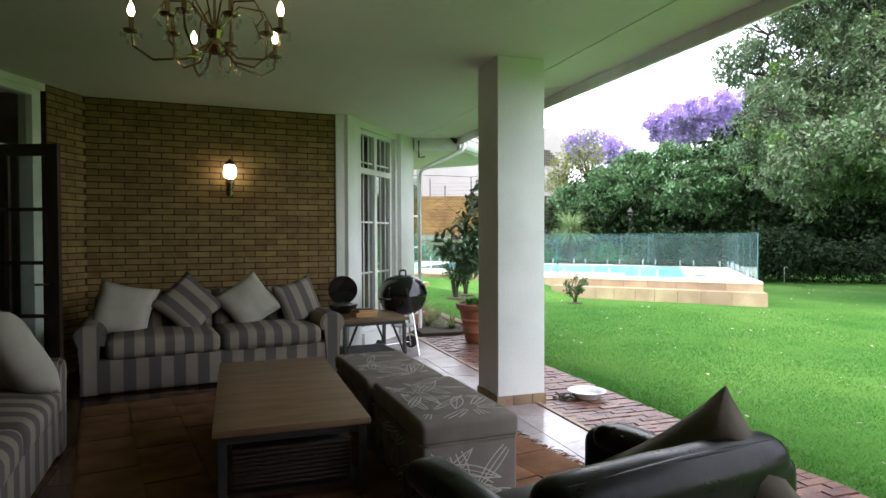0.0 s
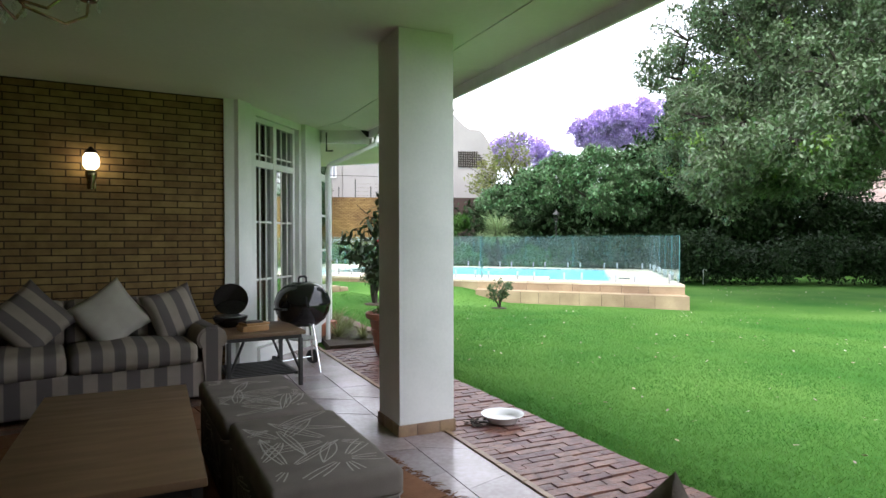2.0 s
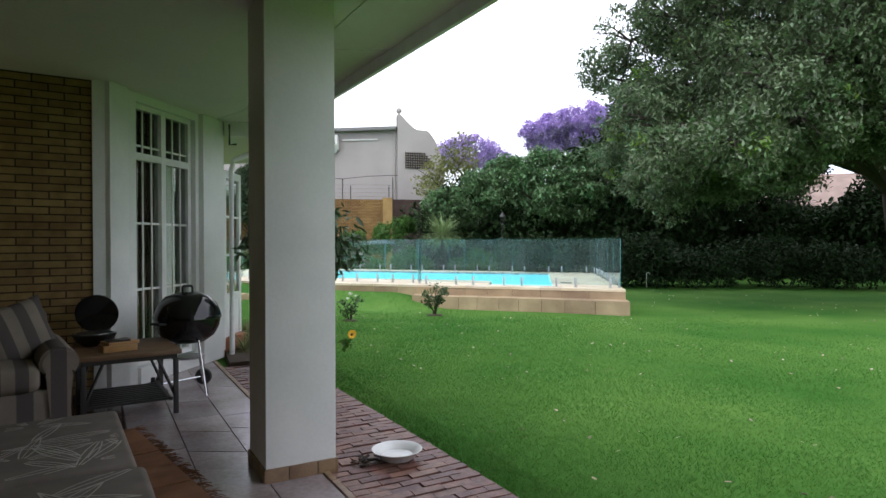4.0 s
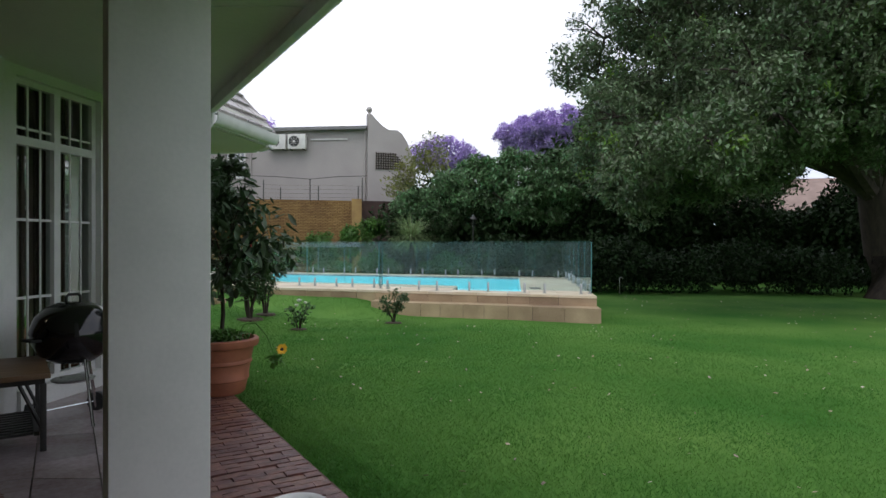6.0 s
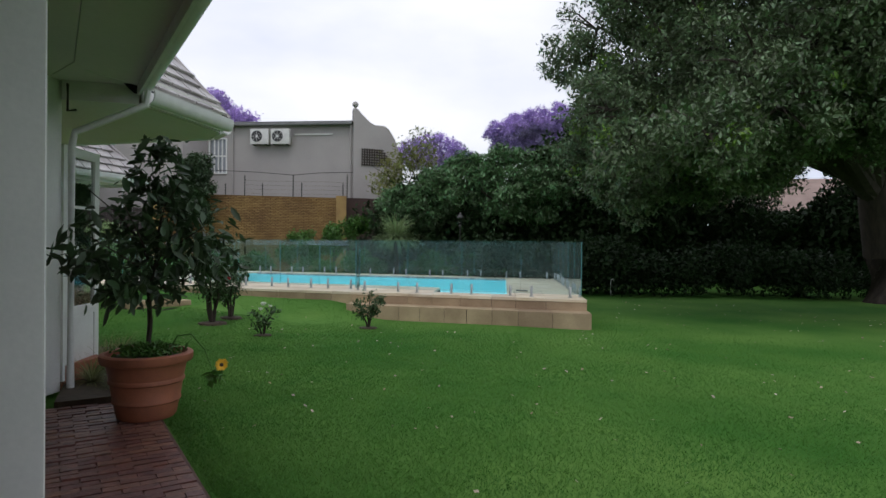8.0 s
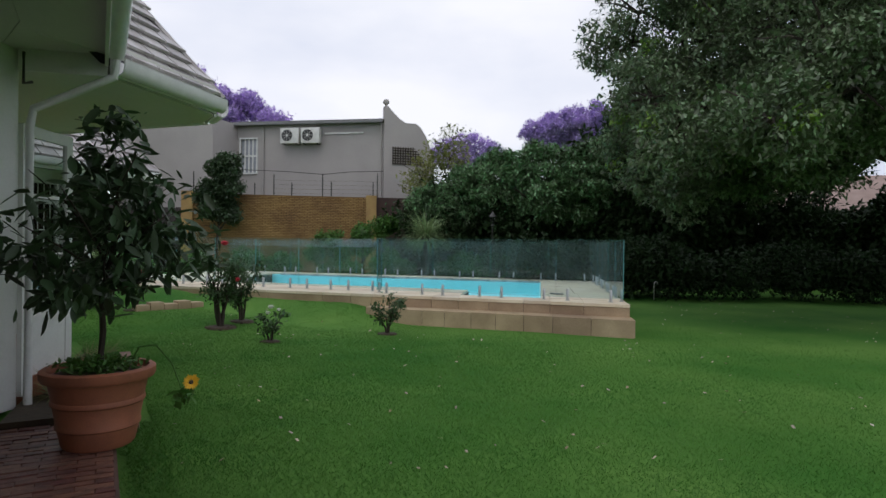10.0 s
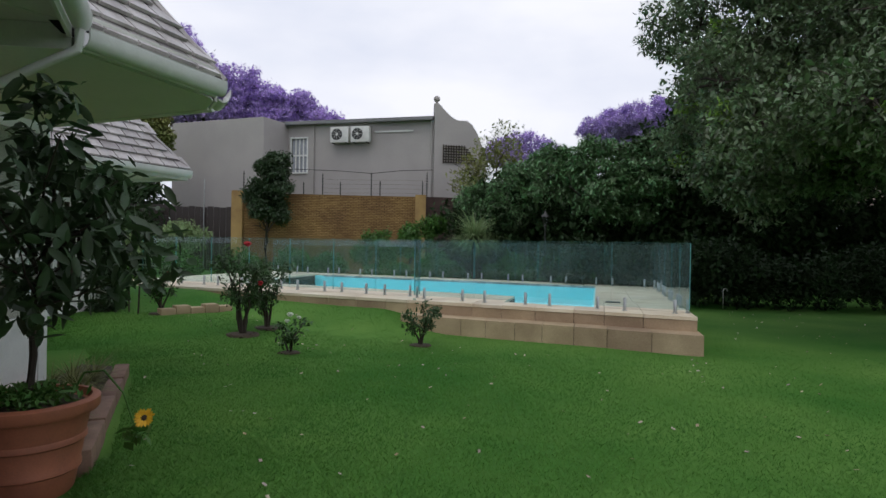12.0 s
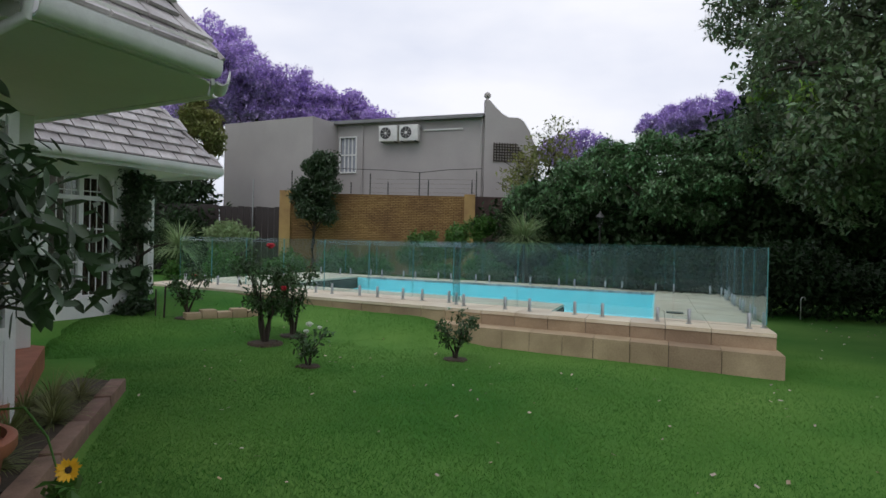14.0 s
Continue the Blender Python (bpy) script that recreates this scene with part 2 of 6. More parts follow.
# near-black green: the deep shade under the trees is put into this leaf colour
SHADE_LEAF = leafy("shade_dark_leaf", (0.02, 0.04, 0.014), (0.028, 0.05, 0.02), 0.35, 0.12, 0.08)
JACARANDA = leafy("jacaranda_blossom", (0.6, 0.46, 0.82), (0.44, 0.32, 0.64), 0.35, 0.4)
CITRUS = leafy("citrus_leaf", (0.03, 0.06, 0.024), (0.05, 0.09, 0.035), 0.35, 0.2, 0.6)
ROSE_LEAF = leafy("rose_leaf", (0.035, 0.08, 0.025), (0.055, 0.1, 0.035), 0.4, 0.25)
YELLOW_LEAF = leafy("yellow_green_leaf", (0.25, 0.25, 0.08), (0.15, 0.19, 0.06), 0.35)
BUSH_LEAF = leafy("fresh_green_leaf", (0.06, 0.15, 0.025), (0.09, 0.19, 0.04), 0.35)
STRAP = leafy("strap_leaf", (0.2, 0.29, 0.12), (0.27, 0.35, 0.17), 0.3)
DRY = leafy("dry_strap_leaf", (0.26, 0.24, 0.11), (0.16, 0.2, 0.06), 0.3)
RED_PETAL = mat("red_petal", (0.6, 0.02, 0.04), (0.45, 0.01, 0.03), 20, 0.6)
WHITE_PETAL = mat("white_petal", (0.75, 0.76, 0.68), (0.62, 0.66, 0.55), 20, 0.6)
YELLOW_PETAL = mat("yellow_petal", (0.85, 0.5, 0.02), (0.75, 0.38, 0.01), 20, 0.6)

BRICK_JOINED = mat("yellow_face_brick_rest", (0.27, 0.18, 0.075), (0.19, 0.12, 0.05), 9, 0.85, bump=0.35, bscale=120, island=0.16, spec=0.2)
FLOOR_JOINED = mat("brown_floor_tile_rest", (0.08, 0.042, 0.028), (0.04, 0.024, 0.017), 3, 0.3, bump=0.1, bscale=40, island=0.2)
BRICK_BOUND = mat("weathered_yellow_brickwork", (0.42, 0.27, 0.11), (0.22, 0.13, 0.065), 0.7, 0.85, bump=0.2, spec=0.2, space="object")
_n, _l = BRICK_BOUND.node_tree.nodes, BRICK_BOUND.node_tree.links
_tc, _sp, _cb, _bt, _mx = _n.new("ShaderNodeTexCoord"), _n.new("ShaderNodeSeparateXYZ"), _n.new("ShaderNodeCombineXYZ"), _n.new("ShaderNodeTexBrick"), _n.new("ShaderNodeMix")
_l.new(_tc.outputs["Object"], _sp.inputs[0])
_l.new(_sp.outputs["X"], _cb.inputs["X"])
_l.new(_sp.outputs["Z"], _cb.inputs["Y"])
_l.new(_cb.outputs[0], _bt.inputs["Vector"])
_bt.inputs["Scale"].default_value, _bt.inputs["Brick Width"].default_value, _bt.inputs["Row Height"].default_value, _bt.inputs["Mortar Size"].default_value = 1.0, 0.235, 0.075, 0.012
_bt.inputs["Color1"].default_value, _bt.inputs["Color2"].default_value, _bt.inputs["Mortar"].default_value = (1, 1, 1, 1), (0.72, 0.68, 0.62, 1), (0.3, 0.26, 0.22, 1)
_mx.data_type, _mx.blend_type = "RGBA", "MULTIPLY"
_mx.inputs["Factor"].default_value = 1.0
_src = _n["Principled BSDF"].inputs["Base Color"].links[0].from_socket
_l.new(_src, _mx.inputs[6])
_l.new(_bt.outputs["Color"], _mx.inputs[7])
_l.new(_mx.outputs[2], _n["Principled BSDF"].inputs["Base Color"])
BOWL = mat("white_enamel", (0.75, 0.74, 0.72), (0.66, 0.65, 0.63), 8, 0.25, bump=0.02)


# ---- building helpers ----
def box(bm, x0, y0, z0, x1, y1, z1, bevel=0.0, m=None):
    g = bmesh.ops.create_cube(bm, size=1, matrix=Matrix.Translation(((x0 + x1) / 2, (y0 + y1) / 2, (z0 + z1) / 2)) @ Matrix.Diagonal((x1 - x0, y1 - y0, z1 - z0, 1)))
    vs = g["verts"]
    if bevel:
        es = list({e for v in vs for e in v.link_edges})
        r = bmesh.ops.bevel(bm, geom=es, offset=bevel, segments=2, affect="EDGES", profile=0.6)
        vs = r["verts"]
    if m is not None:
        bmesh.ops.transform(bm, matrix=m, verts=list(vs))
    return bm


def prism(bm, pts, z0, z1):
    lo = [bm.verts.new((x, y, z0)) for x, y in pts]
    hi = [bm.verts.new((x, y, z1)) for x, y in pts]
    n = len(pts)
    bm.faces.new(lo[::-1])
    bm.faces.new(hi)
    for i in range(n):
        bm.faces.new((lo[i], lo[(i + 1) % n], hi[(i + 1) % n], hi[i]))
    return bm


def tube(bm, pts, r0, r1=None, seg=8):
    """A round bar along a line of points, tapering from r0 to r1."""
    r1 = r0 if r1 is None else r1
    pts = [Vector(p) for p in pts]
    rings = []
    for i, p in enumerate(pts):
        d = (pts[min(i + 1, len(pts) - 1)] - pts[max(i - 1, 0)]).normalized()
        q = d.to_track_quat("Z", "Y")
        r = r0 + (r1 - r0) * i / (len(pts) - 1)
        rings.append([bm.verts.new(p + q @ Vector((r * math.cos(a * 2 * math.pi / seg), r * math.sin(a * 2 * math.pi / seg), 0))) for a in range(seg)])
    for a, b in zip(rings, rings[1:]):
        for i in range(seg):
            bm.faces.new((a[i], a[(i + 1) % seg], b[(i + 1) % seg], b[i]))
    bm.faces.new(rings[0][::-1])
    bm.faces.new(rings[-1])
    return bm


def lathe(bm, prof, seg=24, m=None):
    """A turned shape from pairs of radius and height."""
    rings = [[bm.verts.new((r * math.cos(a * 2 * math.pi / seg), r * math.sin(a * 2 * math.pi / seg), z)) for a in range(seg)] for r, z in prof]
    made = [v for r in rings for v in r]
    for a, b in zip(rings, rings[1:]):
        for i in range(seg):
            bm.faces.new((a[i], a[(i + 1) % seg], b[(i + 1) % seg], b[i]))
    bm.faces.new(rings[0][::-1])
    bm.faces.new(rings[-1])
    if m is not None:
        bmesh.ops.transform(bm, matrix=m, verts=made)
    return bm


def pillow(bm, w, h, t, n=14, ears=0.06, crease=0.012, m=None):
    """A stuffed cushion w by h in the xy plane, thickest in the middle, with pulled-out corners."""
    made = []
    rows = {}
    for s in (1, -1):
        for i in range(n + 1):
            for j in range(n + 1):
                a, b = 2 * i / n - 1, 2 * j / n - 1
                edge = (1 - a ** 4) * (1 - b ** 4)
                z = s * t * 0.5 * max(edge, 0) ** 0.55
                pull = 1 - ears * ((1 - abs(a) ** 2) * abs(b) ** 3 + (1 - abs(b) ** 2) * abs(a) ** 3) * 1.6
                x, y = a * w / 2 * pull, b * h / 2 * pull
                z += crease * noise.noise((x * 7, y * 7, s * 3.1)) * edge
                if edge <= 1e-9 and s == -1:
                    rows[(s, i, j)] = rows[(1, i, j)]
                    continue
                v = bm.verts.new((x, y, z))
                rows[(s, i, j)] = v
                made.append(v)
        for i in range(n):
            for j in range(n):
                f = [rows[(s, i, j)], rows[(s, i + 1, j)], rows[(s, i + 1, j + 1)], rows[(s, i, j + 1)]]
                bm.faces.new(f if s == 1 else f[::-1])
    if m is not None:
        bmesh.ops.transform(bm, matrix=m, verts=made)
    return bm


def slab(bm, w, d, h, r=0.05, sag=0.0, n=10, m=None):
    """A rounded upholstered block, w by d by h, standing on z = 0, its top a little domed."""
    g = bmesh.ops.create_cube(bm, size=1, matrix=Matrix.Translation((0, 0, h / 2)) @ Matrix.Diagonal((w, d, h, 1)))
    es = list({e for v in g["verts"] for e in v.link_edges})
    bmesh.ops.bevel(bm, geom=es, offset=r, segments=4, affect="EDGES", profile=0.5)
    if sag:
        long = [e for e in bm.edges if e.calc_length() > max(w, d, h) * 0.3]
        bmesh.ops.subdivide_edges(bm, edges=long, cuts=n, use_grid_fill=True)
        for v in bm.verts:
            k = max(0, 1 - (2 * v.co.x / w) ** 2) * max(0, 1 - (2 * v.co.y / d) ** 2)
            up = (v.co.z / h - 0.5) * 2
            v.co.z += sag * k * up + 0.006 * noise.noise(v.co * 6)
            side = max(0, 1 - (2 * v.co.z / h - 1) ** 2)
            v.co.y += 0.015 * side * (1 if v.co.y > 0 else -1) * max(0, 1 - (2 * v.co.x / w) ** 2)
    if m is not None:
        bmesh.ops.transform(bm, matrix=m, verts=bm.verts[:])
    return bm


def mesh_of(name, bm, material, smooth=None):
    bmesh.ops.recalc_face_normals(bm, faces=bm.faces[:])
    me = bpy.data.meshes.new(name)
    bm.to_mesh(me)
    bm.free()
    me.materials.append(material)
    if smooth is not None:
        me.set_sharp_from_angle(angle=radians(smooth))
        me.shade_smooth() if smooth >= 180 else None
        for p in me.polygons:
            p.use_smooth = True
    return me


def part(name, bm, material, parent=None, label="", m=None, smooth=38):
    """Links a bmesh as one mesh object under a thing or a part."""
    ob = new(name, mesh_of(name, bm, material, smooth))
    if parent is not None:
        ob.parent = parent
    if m is not None:
        ob.matrix_basis = m
    if label:
        tagged(ob, label)
    return ob


def thing(name, label, category, m=None, group="", kind=""):
    ob = new(name)
    ob.empty_display_size = 0.1
    if m is not None:
        ob.matrix_basis = m
    return tagged(ob, label, category, group, kind)


def piece(name, me, parent, m):
    """One more object on a shared mesh."""
    ob = new(name, me)
    ob.parent = parent
    ob.matrix_basis = m
    return ob


def B():
    return bmesh.new()


def structure(name, bm, material, label, category="", smooth=30):
    ob = part(name, bm, material, None, "", None, smooth)
    return tagged(ob, label, category or name.split("_")[0], kind="structure")


def raw_mesh(name, verts, faces, material):
    """A big joined mesh from arrays: verts (n, 3), faces (m, k)."""
    verts, faces = np.asarray(verts, np.float32), np.asarray(faces, np.int32)
    me = bpy.data.meshes.new(name)
    k = faces.shape[1]
    me.vertices.add(len(verts))
    me.vertices.foreach_set("co", verts.ravel())
    me.loops.add(faces.size)
    me.loops.foreach_set("vertex_index", faces.ravel())
    me.polygons.add(len(faces))
    me.polygons.foreach_set("loop_start", np.arange(0, faces.size, k, dtype=np.int32))
    me.polygons.foreach_set("loop_total", np.full(len(faces), k, np.int32))
    me.update(calc_edges=True)
    me.materials.append(material)
    return me


def unit(v):
    return v / np.maximum(np.linalg.norm(v, axis=1, keepdims=True), 1e-9)


def leaf_cloud(name, blobs, count, size, material, rng, shell=0.55, droop=0.2, long=1.9, clump=0, ragged=0.35, fine=False):
    """Many folded leaves spread through the outer part of a set of uneven blobs (x, y, z, rx, ry, rz)."""
    blobs = np.asarray(blobs, float)
    vol = blobs[:, 3] * blobs[:, 4] + blobs[:, 4] * blobs[:, 5]
    pick = rng.choice(len(blobs), count, p=vol / vol.sum())
    d = unit(rng.normal(size=(count, 3)))
    r = shell + (1 - shell) * rng.random(count) ** 0.6
    wob = 1 + ragged * (np.sin(d[:, 0] * 5 + pick * 1.7) * np.sin(d[:, 1] * 6 + pick) + np.sin(d[:, 2] * 7 + pick * 2.3) * 0.6) * 0.6
    c = blobs[pick, :3] + d * (r * wob)[:, None] * blobs[pick, 3:]
    if clump:
        c = c[: count // clump].repeat(clump, 0) + rng.normal(size=(count // clump * clump, 3)) * size * 0.9
        d = d[: count // clump].repeat(clump, 0)
        count = len(c)
    ax = unit(d * 0.6 + rng.normal(size=(count, 3)) * 0.8 + np.array([0, 0, -droop]))
    side = unit(np.cross(ax, unit(rng.normal(size=(count, 3)) + np.array([0, 0, 2.0]))))
    up = np.cross(side, ax)
    s = size * (0.6 + 0.8 * rng.random(count))[:, None]
    tip, root = c + ax * s * long / 2, c - ax * s * long / 2
    if fine:
        mids = [c + ax * s * long * f + k * side * s * 0.36 * w_ + up * s * 0.1 for f, w_ in ((-0.22, 0.85), (0.12, 1.0), (0.34, 0.6)) for k in (1, -1)]
        rib = [c - ax * s * long * 0.05, c + ax * s * long * 0.3]
        verts = np.stack([root, *mids, *rib, tip], 1).reshape(-1, 3)
        i = np.arange(count)[:, None] * 10
        tri = ((0, 1, 7), (1, 3, 7), (3, 8, 7), (3, 5, 8), (5, 9, 8), (0, 7, 2), (2, 7, 4), (4, 7, 8), (4, 8, 6), (6, 8, 9))
        return raw_mesh(name, verts, np.concatenate([i + np.array([t]) for t in tri], 0), material)
    a, b = c + side * s * 0.42 + up * s * 0.14, c - side * s * 0.42 + up * s * 0.14
    verts = np.stack([root, a, tip, b], 1).reshape(-1, 3)
    i = np.arange(count)[:, None] * 4
    faces = np.concatenate([i + np.array([[0, 1, 2]]), i + np.array([[0, 2, 3]])], 0)
    return raw_mesh(name, verts, faces, material)


def limbs(bm, base, top, r, spread, rng, count=9, depth=2, lean=(0, 0)):
    """A tapered trunk that forks into limbs; returns where the last ones end."""
    base, top = Vector(base), Vector(top)
    mid = base.lerp(top, 0.5) + Vector((rng.uniform(-0.05, 0.05), rng.uniform(-0.05, 0.05), 0)) * (top - base).length
    tube(bm, [base + Vector((0, 0, -0.05)), base.lerp(mid, 0.5), mid, top], r, r * 0.55, 9)
    ends = []
    for i in range(count):
        a = i * 2.4 + rng.uniform(0, 0.6)
        start = base.lerp(top, rng.uniform(0.55, 1.0))
        out = Vector((math.cos(a), math.sin(a), rng.uniform(0.3, 1.1))) * spread * rng.uniform(0.7, 1.15)
        out += Vector((lean[0], lean[1], 0))
        p2 = start + out * 0.5 + Vector((0, 0, spread * 0.12))
        end = start + out
        tube(bm, [start, p2, end], r * 0.38, r * 0.1, 6)
        ends.append(end)
        if depth > 1:
            for j in range(3):
                o2 = Vector((rng.uniform(-1, 1), rng.uniform(-1, 1), rng.uniform(0, 0.9))) * spread * 0.45
                tube(bm, [p2, p2 + o2 * 0.5 + Vector((0, 0, 0.1 * spread)), p2 + o2], r * 0.16, r * 0.04, 5)
                ends.append(p2 + o2)
    return ends


# ---- plan ----
CEIL_Z = 2.79
P0, PU, PV = Vector((10.09, 8.77)), Vector((-0.660, 0.751)), Vector((0.617, 0.787))
PV_TRUE = Vector((0.751, 0.660))


def pool_at(u, v, z=0.0):
    """A place by the pool: u along its front from the right-hand corner, v away from the house."""
    p = P0 + PU * u + PV * v
    return Vector((p.x, p.y, z))


def smooth(a, b, x):
    t = min(1.0, max(0.0, (x - a) / (b - a)))
    return t * t * (3 - 2 * t)


def ground_z(x, y):
    r = Vector((x, y)) - P0
    u, v = r.dot(PU), r.dot(PV_TRUE)
    bank = 0.3 * smooth(-1.1, 0.25, v) * smooth(3.7, 5.2, u)
    far = (0.14 * smooth(11.5, 13.4, y) + 0.25 * smooth(14.3, 16.0, y)) * smooth(6.5, 4.0, x)
    under = 0.1 * smooth(3.3, 3.0, x) * smooth(7.6, 7.2, y)
    lawn_side = smooth(1.6, 0.8, v)
    return max(bank, far) * lawn_side - 0.03 - under - 0.045 * smooth(4.5, 7.0, x) + 0.012 * noise.noise((x * 0.6, y * 0.6, 0))


def frame_matrix(p, q):
    """A pose at p with x along p to q on the ground plane."""
    return pose(p[0], p[1], 0, 0, 0, math.degrees(math.atan2(q[1] - p[1], q[0] - p[0])))


# ground: one sheet to the horizon, finer by the house
def build_ground():
    xs = sorted(set([-400, -150, -60, -30, -15, -8] + [round(-4 + 0.35 * i, 2) for i in range(66)] + [21, 24, 28, 34, 45, 70, 150, 400]))
    ys = sorted(set([-400, -150, -60, -30, -15, -9] + [round(-6 + 0.35 * i, 2) for i in range(78)] + [23, 26, 30, 38, 50, 80, 150, 400]))
    bm = B()
    vs = [[bm.verts.new((x, y, ground_z(x, y))) for y in ys] for x in xs]
    for i in range(len(xs) - 1):
        for j in range(len(ys) - 1):
            bm.faces.new((vs[i][j], vs[i + 1][j], vs[i + 1][j + 1], vs[i][j + 1]))
    structure("ground", bm, LAWN, "mown green lawn with small bare and yellowed patches", "lawn", 180)


build_ground()

# floor slab of the veranda, its tiles come last
bm = B()
prism(bm, [(-5.0, -5.0), (2.27, -5.0), (2.27, 7.6), (-5.0, 7.6)], -0.14, -0.012)
floor = structure("floor", bm, GROUT, "dark brown tiled veranda floor with a pale edge strip", "floor")
bm = B()
prism(bm, [(2.272, -5.0), (3.06, -5.0), (3.06, 7.0), (2.98, 7.2), (2.272, 7.2)], -0.14, -0.022)
pavement = structure("pavement", bm, PATH_SAND, "red clay brick path along the veranda edge", "path")

# ceiling and soffit
bm = B()
# carried on over the unseen rooms to keep sky light out
prism(bm, [(-6.6, -1.9), (-6.6, 9.3), (-1.602, 9.3), (-1.602, 7.7), (2.3, 7.7), (2.47, 7.05), (2.47, -1.9)], CEIL_Z, CEIL_Z + 0.16)
structure("ceiling", bm, CEIL, "plain white plastered veranda ceiling", "ceiling")
bm = B()
prism(bm, [(2.474, -5.0), (3.0, -5.0), (3.0, 7.58), (3.96, 8.62), (4.0, 8.78), (3.96, 9.18), (1.75, 11.66), (-1.6, 9.0), (-1.6, 7.704), (2.3, 7.704), (2.474, 7.05)], CEIL_Z - 0.005, CEIL_Z + 0.1)
structure("ceiling_soffit", bm, CEIL, "white boarded eaves soffit over the veranda edge", "ceiling")
bm = B()
for (x0, y0), (x1, y1) in (((2.49, 4.62), (3.0, 4.3)), ((2.49, 1.2), (3.0, 0.9)), ((2.55, 7.25), (3.0, 7.56))):
    tube(bm, [(x0, y0, CEIL_Z - 0.007), (x1, y1, CEIL_Z - 0.007)], 0.006, seg=6)
structure("trim", bm, PAINT, "thin joint battens across the white soffit", "trim")


# walls
def wall_run(name, p, q, z0, z1, thick, material, label):
    """A straight wall from p to q; it stands to the left of that line."""
    m = frame_matrix(p, q)
    length = (Vector(q) - Vector(p)).length
    ob = part(name, box(B(), 0, 0, z0, length, thick, z1), material, None, "", m)
    return tagged(ob, label, "wall", kind="structure")


BR0, BR1 = (-1.5, 6.27), (1.06, 6.42)
wall_north = wall_run("wall_north", BR0, BR1, -0.02, CEIL_Z, 0.22, MORTAR, "yellow-brown face brick wall behind the sofa")
CORNER = (-1.73, 5.82)
wall_west_brick = wall_run("wall_west", CORNER, BR0, -0.02, CEIL_Z, 0.22, MORTAR, "narrow angled face brick wall beside the door")
WEST_END = (-3.0, 3.3)
west_dir = (Vector(CORNER) - Vector(WEST_END)).normalized()
W_A = Vector(CORNER) - west_dir * 0.06
W_B = Vector(CORNER) - west_dir * 2.6
# unseen walls added to cut daylight; their brick colour lowers the bounce
wall_run("wall_unseen_west_end", (-4.2, -1.75), tuple(W_B), -0.02, CEIL_Z, 0.2, BRICK_BOUND, "added unseen house wall, yellow brick to lower bounced light")
wall_run("wall_unseen_south", (3.0, -1.75), (-4.2, -1.75), -0.02, CEIL_Z, 0.2, BRICK_BOUND, "added unseen yellow brick wall shutting daylight out of the veranda")

# unseen outer walls, added so no sky light leaks into the rooms
wall_run("wall_light_stop_west", (-6.5, -1.75), (-6.5, 9.2), -0.02, CEIL_Z, 0.2, PAINT, "plain unseen outer wall added to stop sky light")
wall_run("wall_light_stop_north", (-6.5, 9.2), (-0.3, 9.2), -0.02, CEIL_Z, 0.2, PAINT, "plain unseen outer wall added at the back to stop sky light")
wall_run("wall_light_stop_south", (-4.2, -1.75), (-6.5, -1.75), -0.02, CEIL_Z, 0.2, PAINT, "plain unseen outer wall added beside the veranda to stop sky light")
# white bay with the tall barred window
BAY0, BAY1 = (1.15, 6.39), (2.36, 7.82)
bay_len = (Vector(BAY1) - Vector(BAY0)).length
bay = thing("wall_bay", "white painted bay wall with pilasters beside a tall window", "wall", frame_matrix(BAY0, BAY1), kind="structure")
WIN0, WIN1, WIN_SILL, WIN_TOP = 0.42, 1.39, 0.16, 2.71
part("pilaster", box(B(), 0.0, -0.05, 0, 0.24, 0.24, CEIL_Z, 0.006), PAINT, bay)
part("pier", box(B(), 0.243, 0.01, 0, WIN0, 0.24, CEIL_Z), PAINT, bay)
part("pilaster", box(B(), WIN1 + 0.06, -0.05, 0, bay_len, 0.3, CEIL_Z, 0.006), PAINT, bay)
part("pier", box(B(), WIN1, 0.01, 0, WIN1 + 0.058, 0.24, CEIL_Z), PAINT, bay)
part("lintel", box(B(), WIN0, 0.012, WIN_TOP, WIN1, 0.24, CEIL_Z), PAINT, bay)
part("plinth", box(B(), WIN0, -0.03, 0, WIN1, 0.24, WIN_SILL), PAINT, bay)
# the small return of the pilaster on the brick wall
bm = B()
box(bm, -0.01, -0.035, 0, 0.1, 0.0, CEIL_Z, 0.004)
tagged(part("trim_pilaster", bm, PAINT, None, "", frame_matrix(BR1, (2.0, 6.47))), "white timber strip ending the brick wall", "trim", kind="structure")


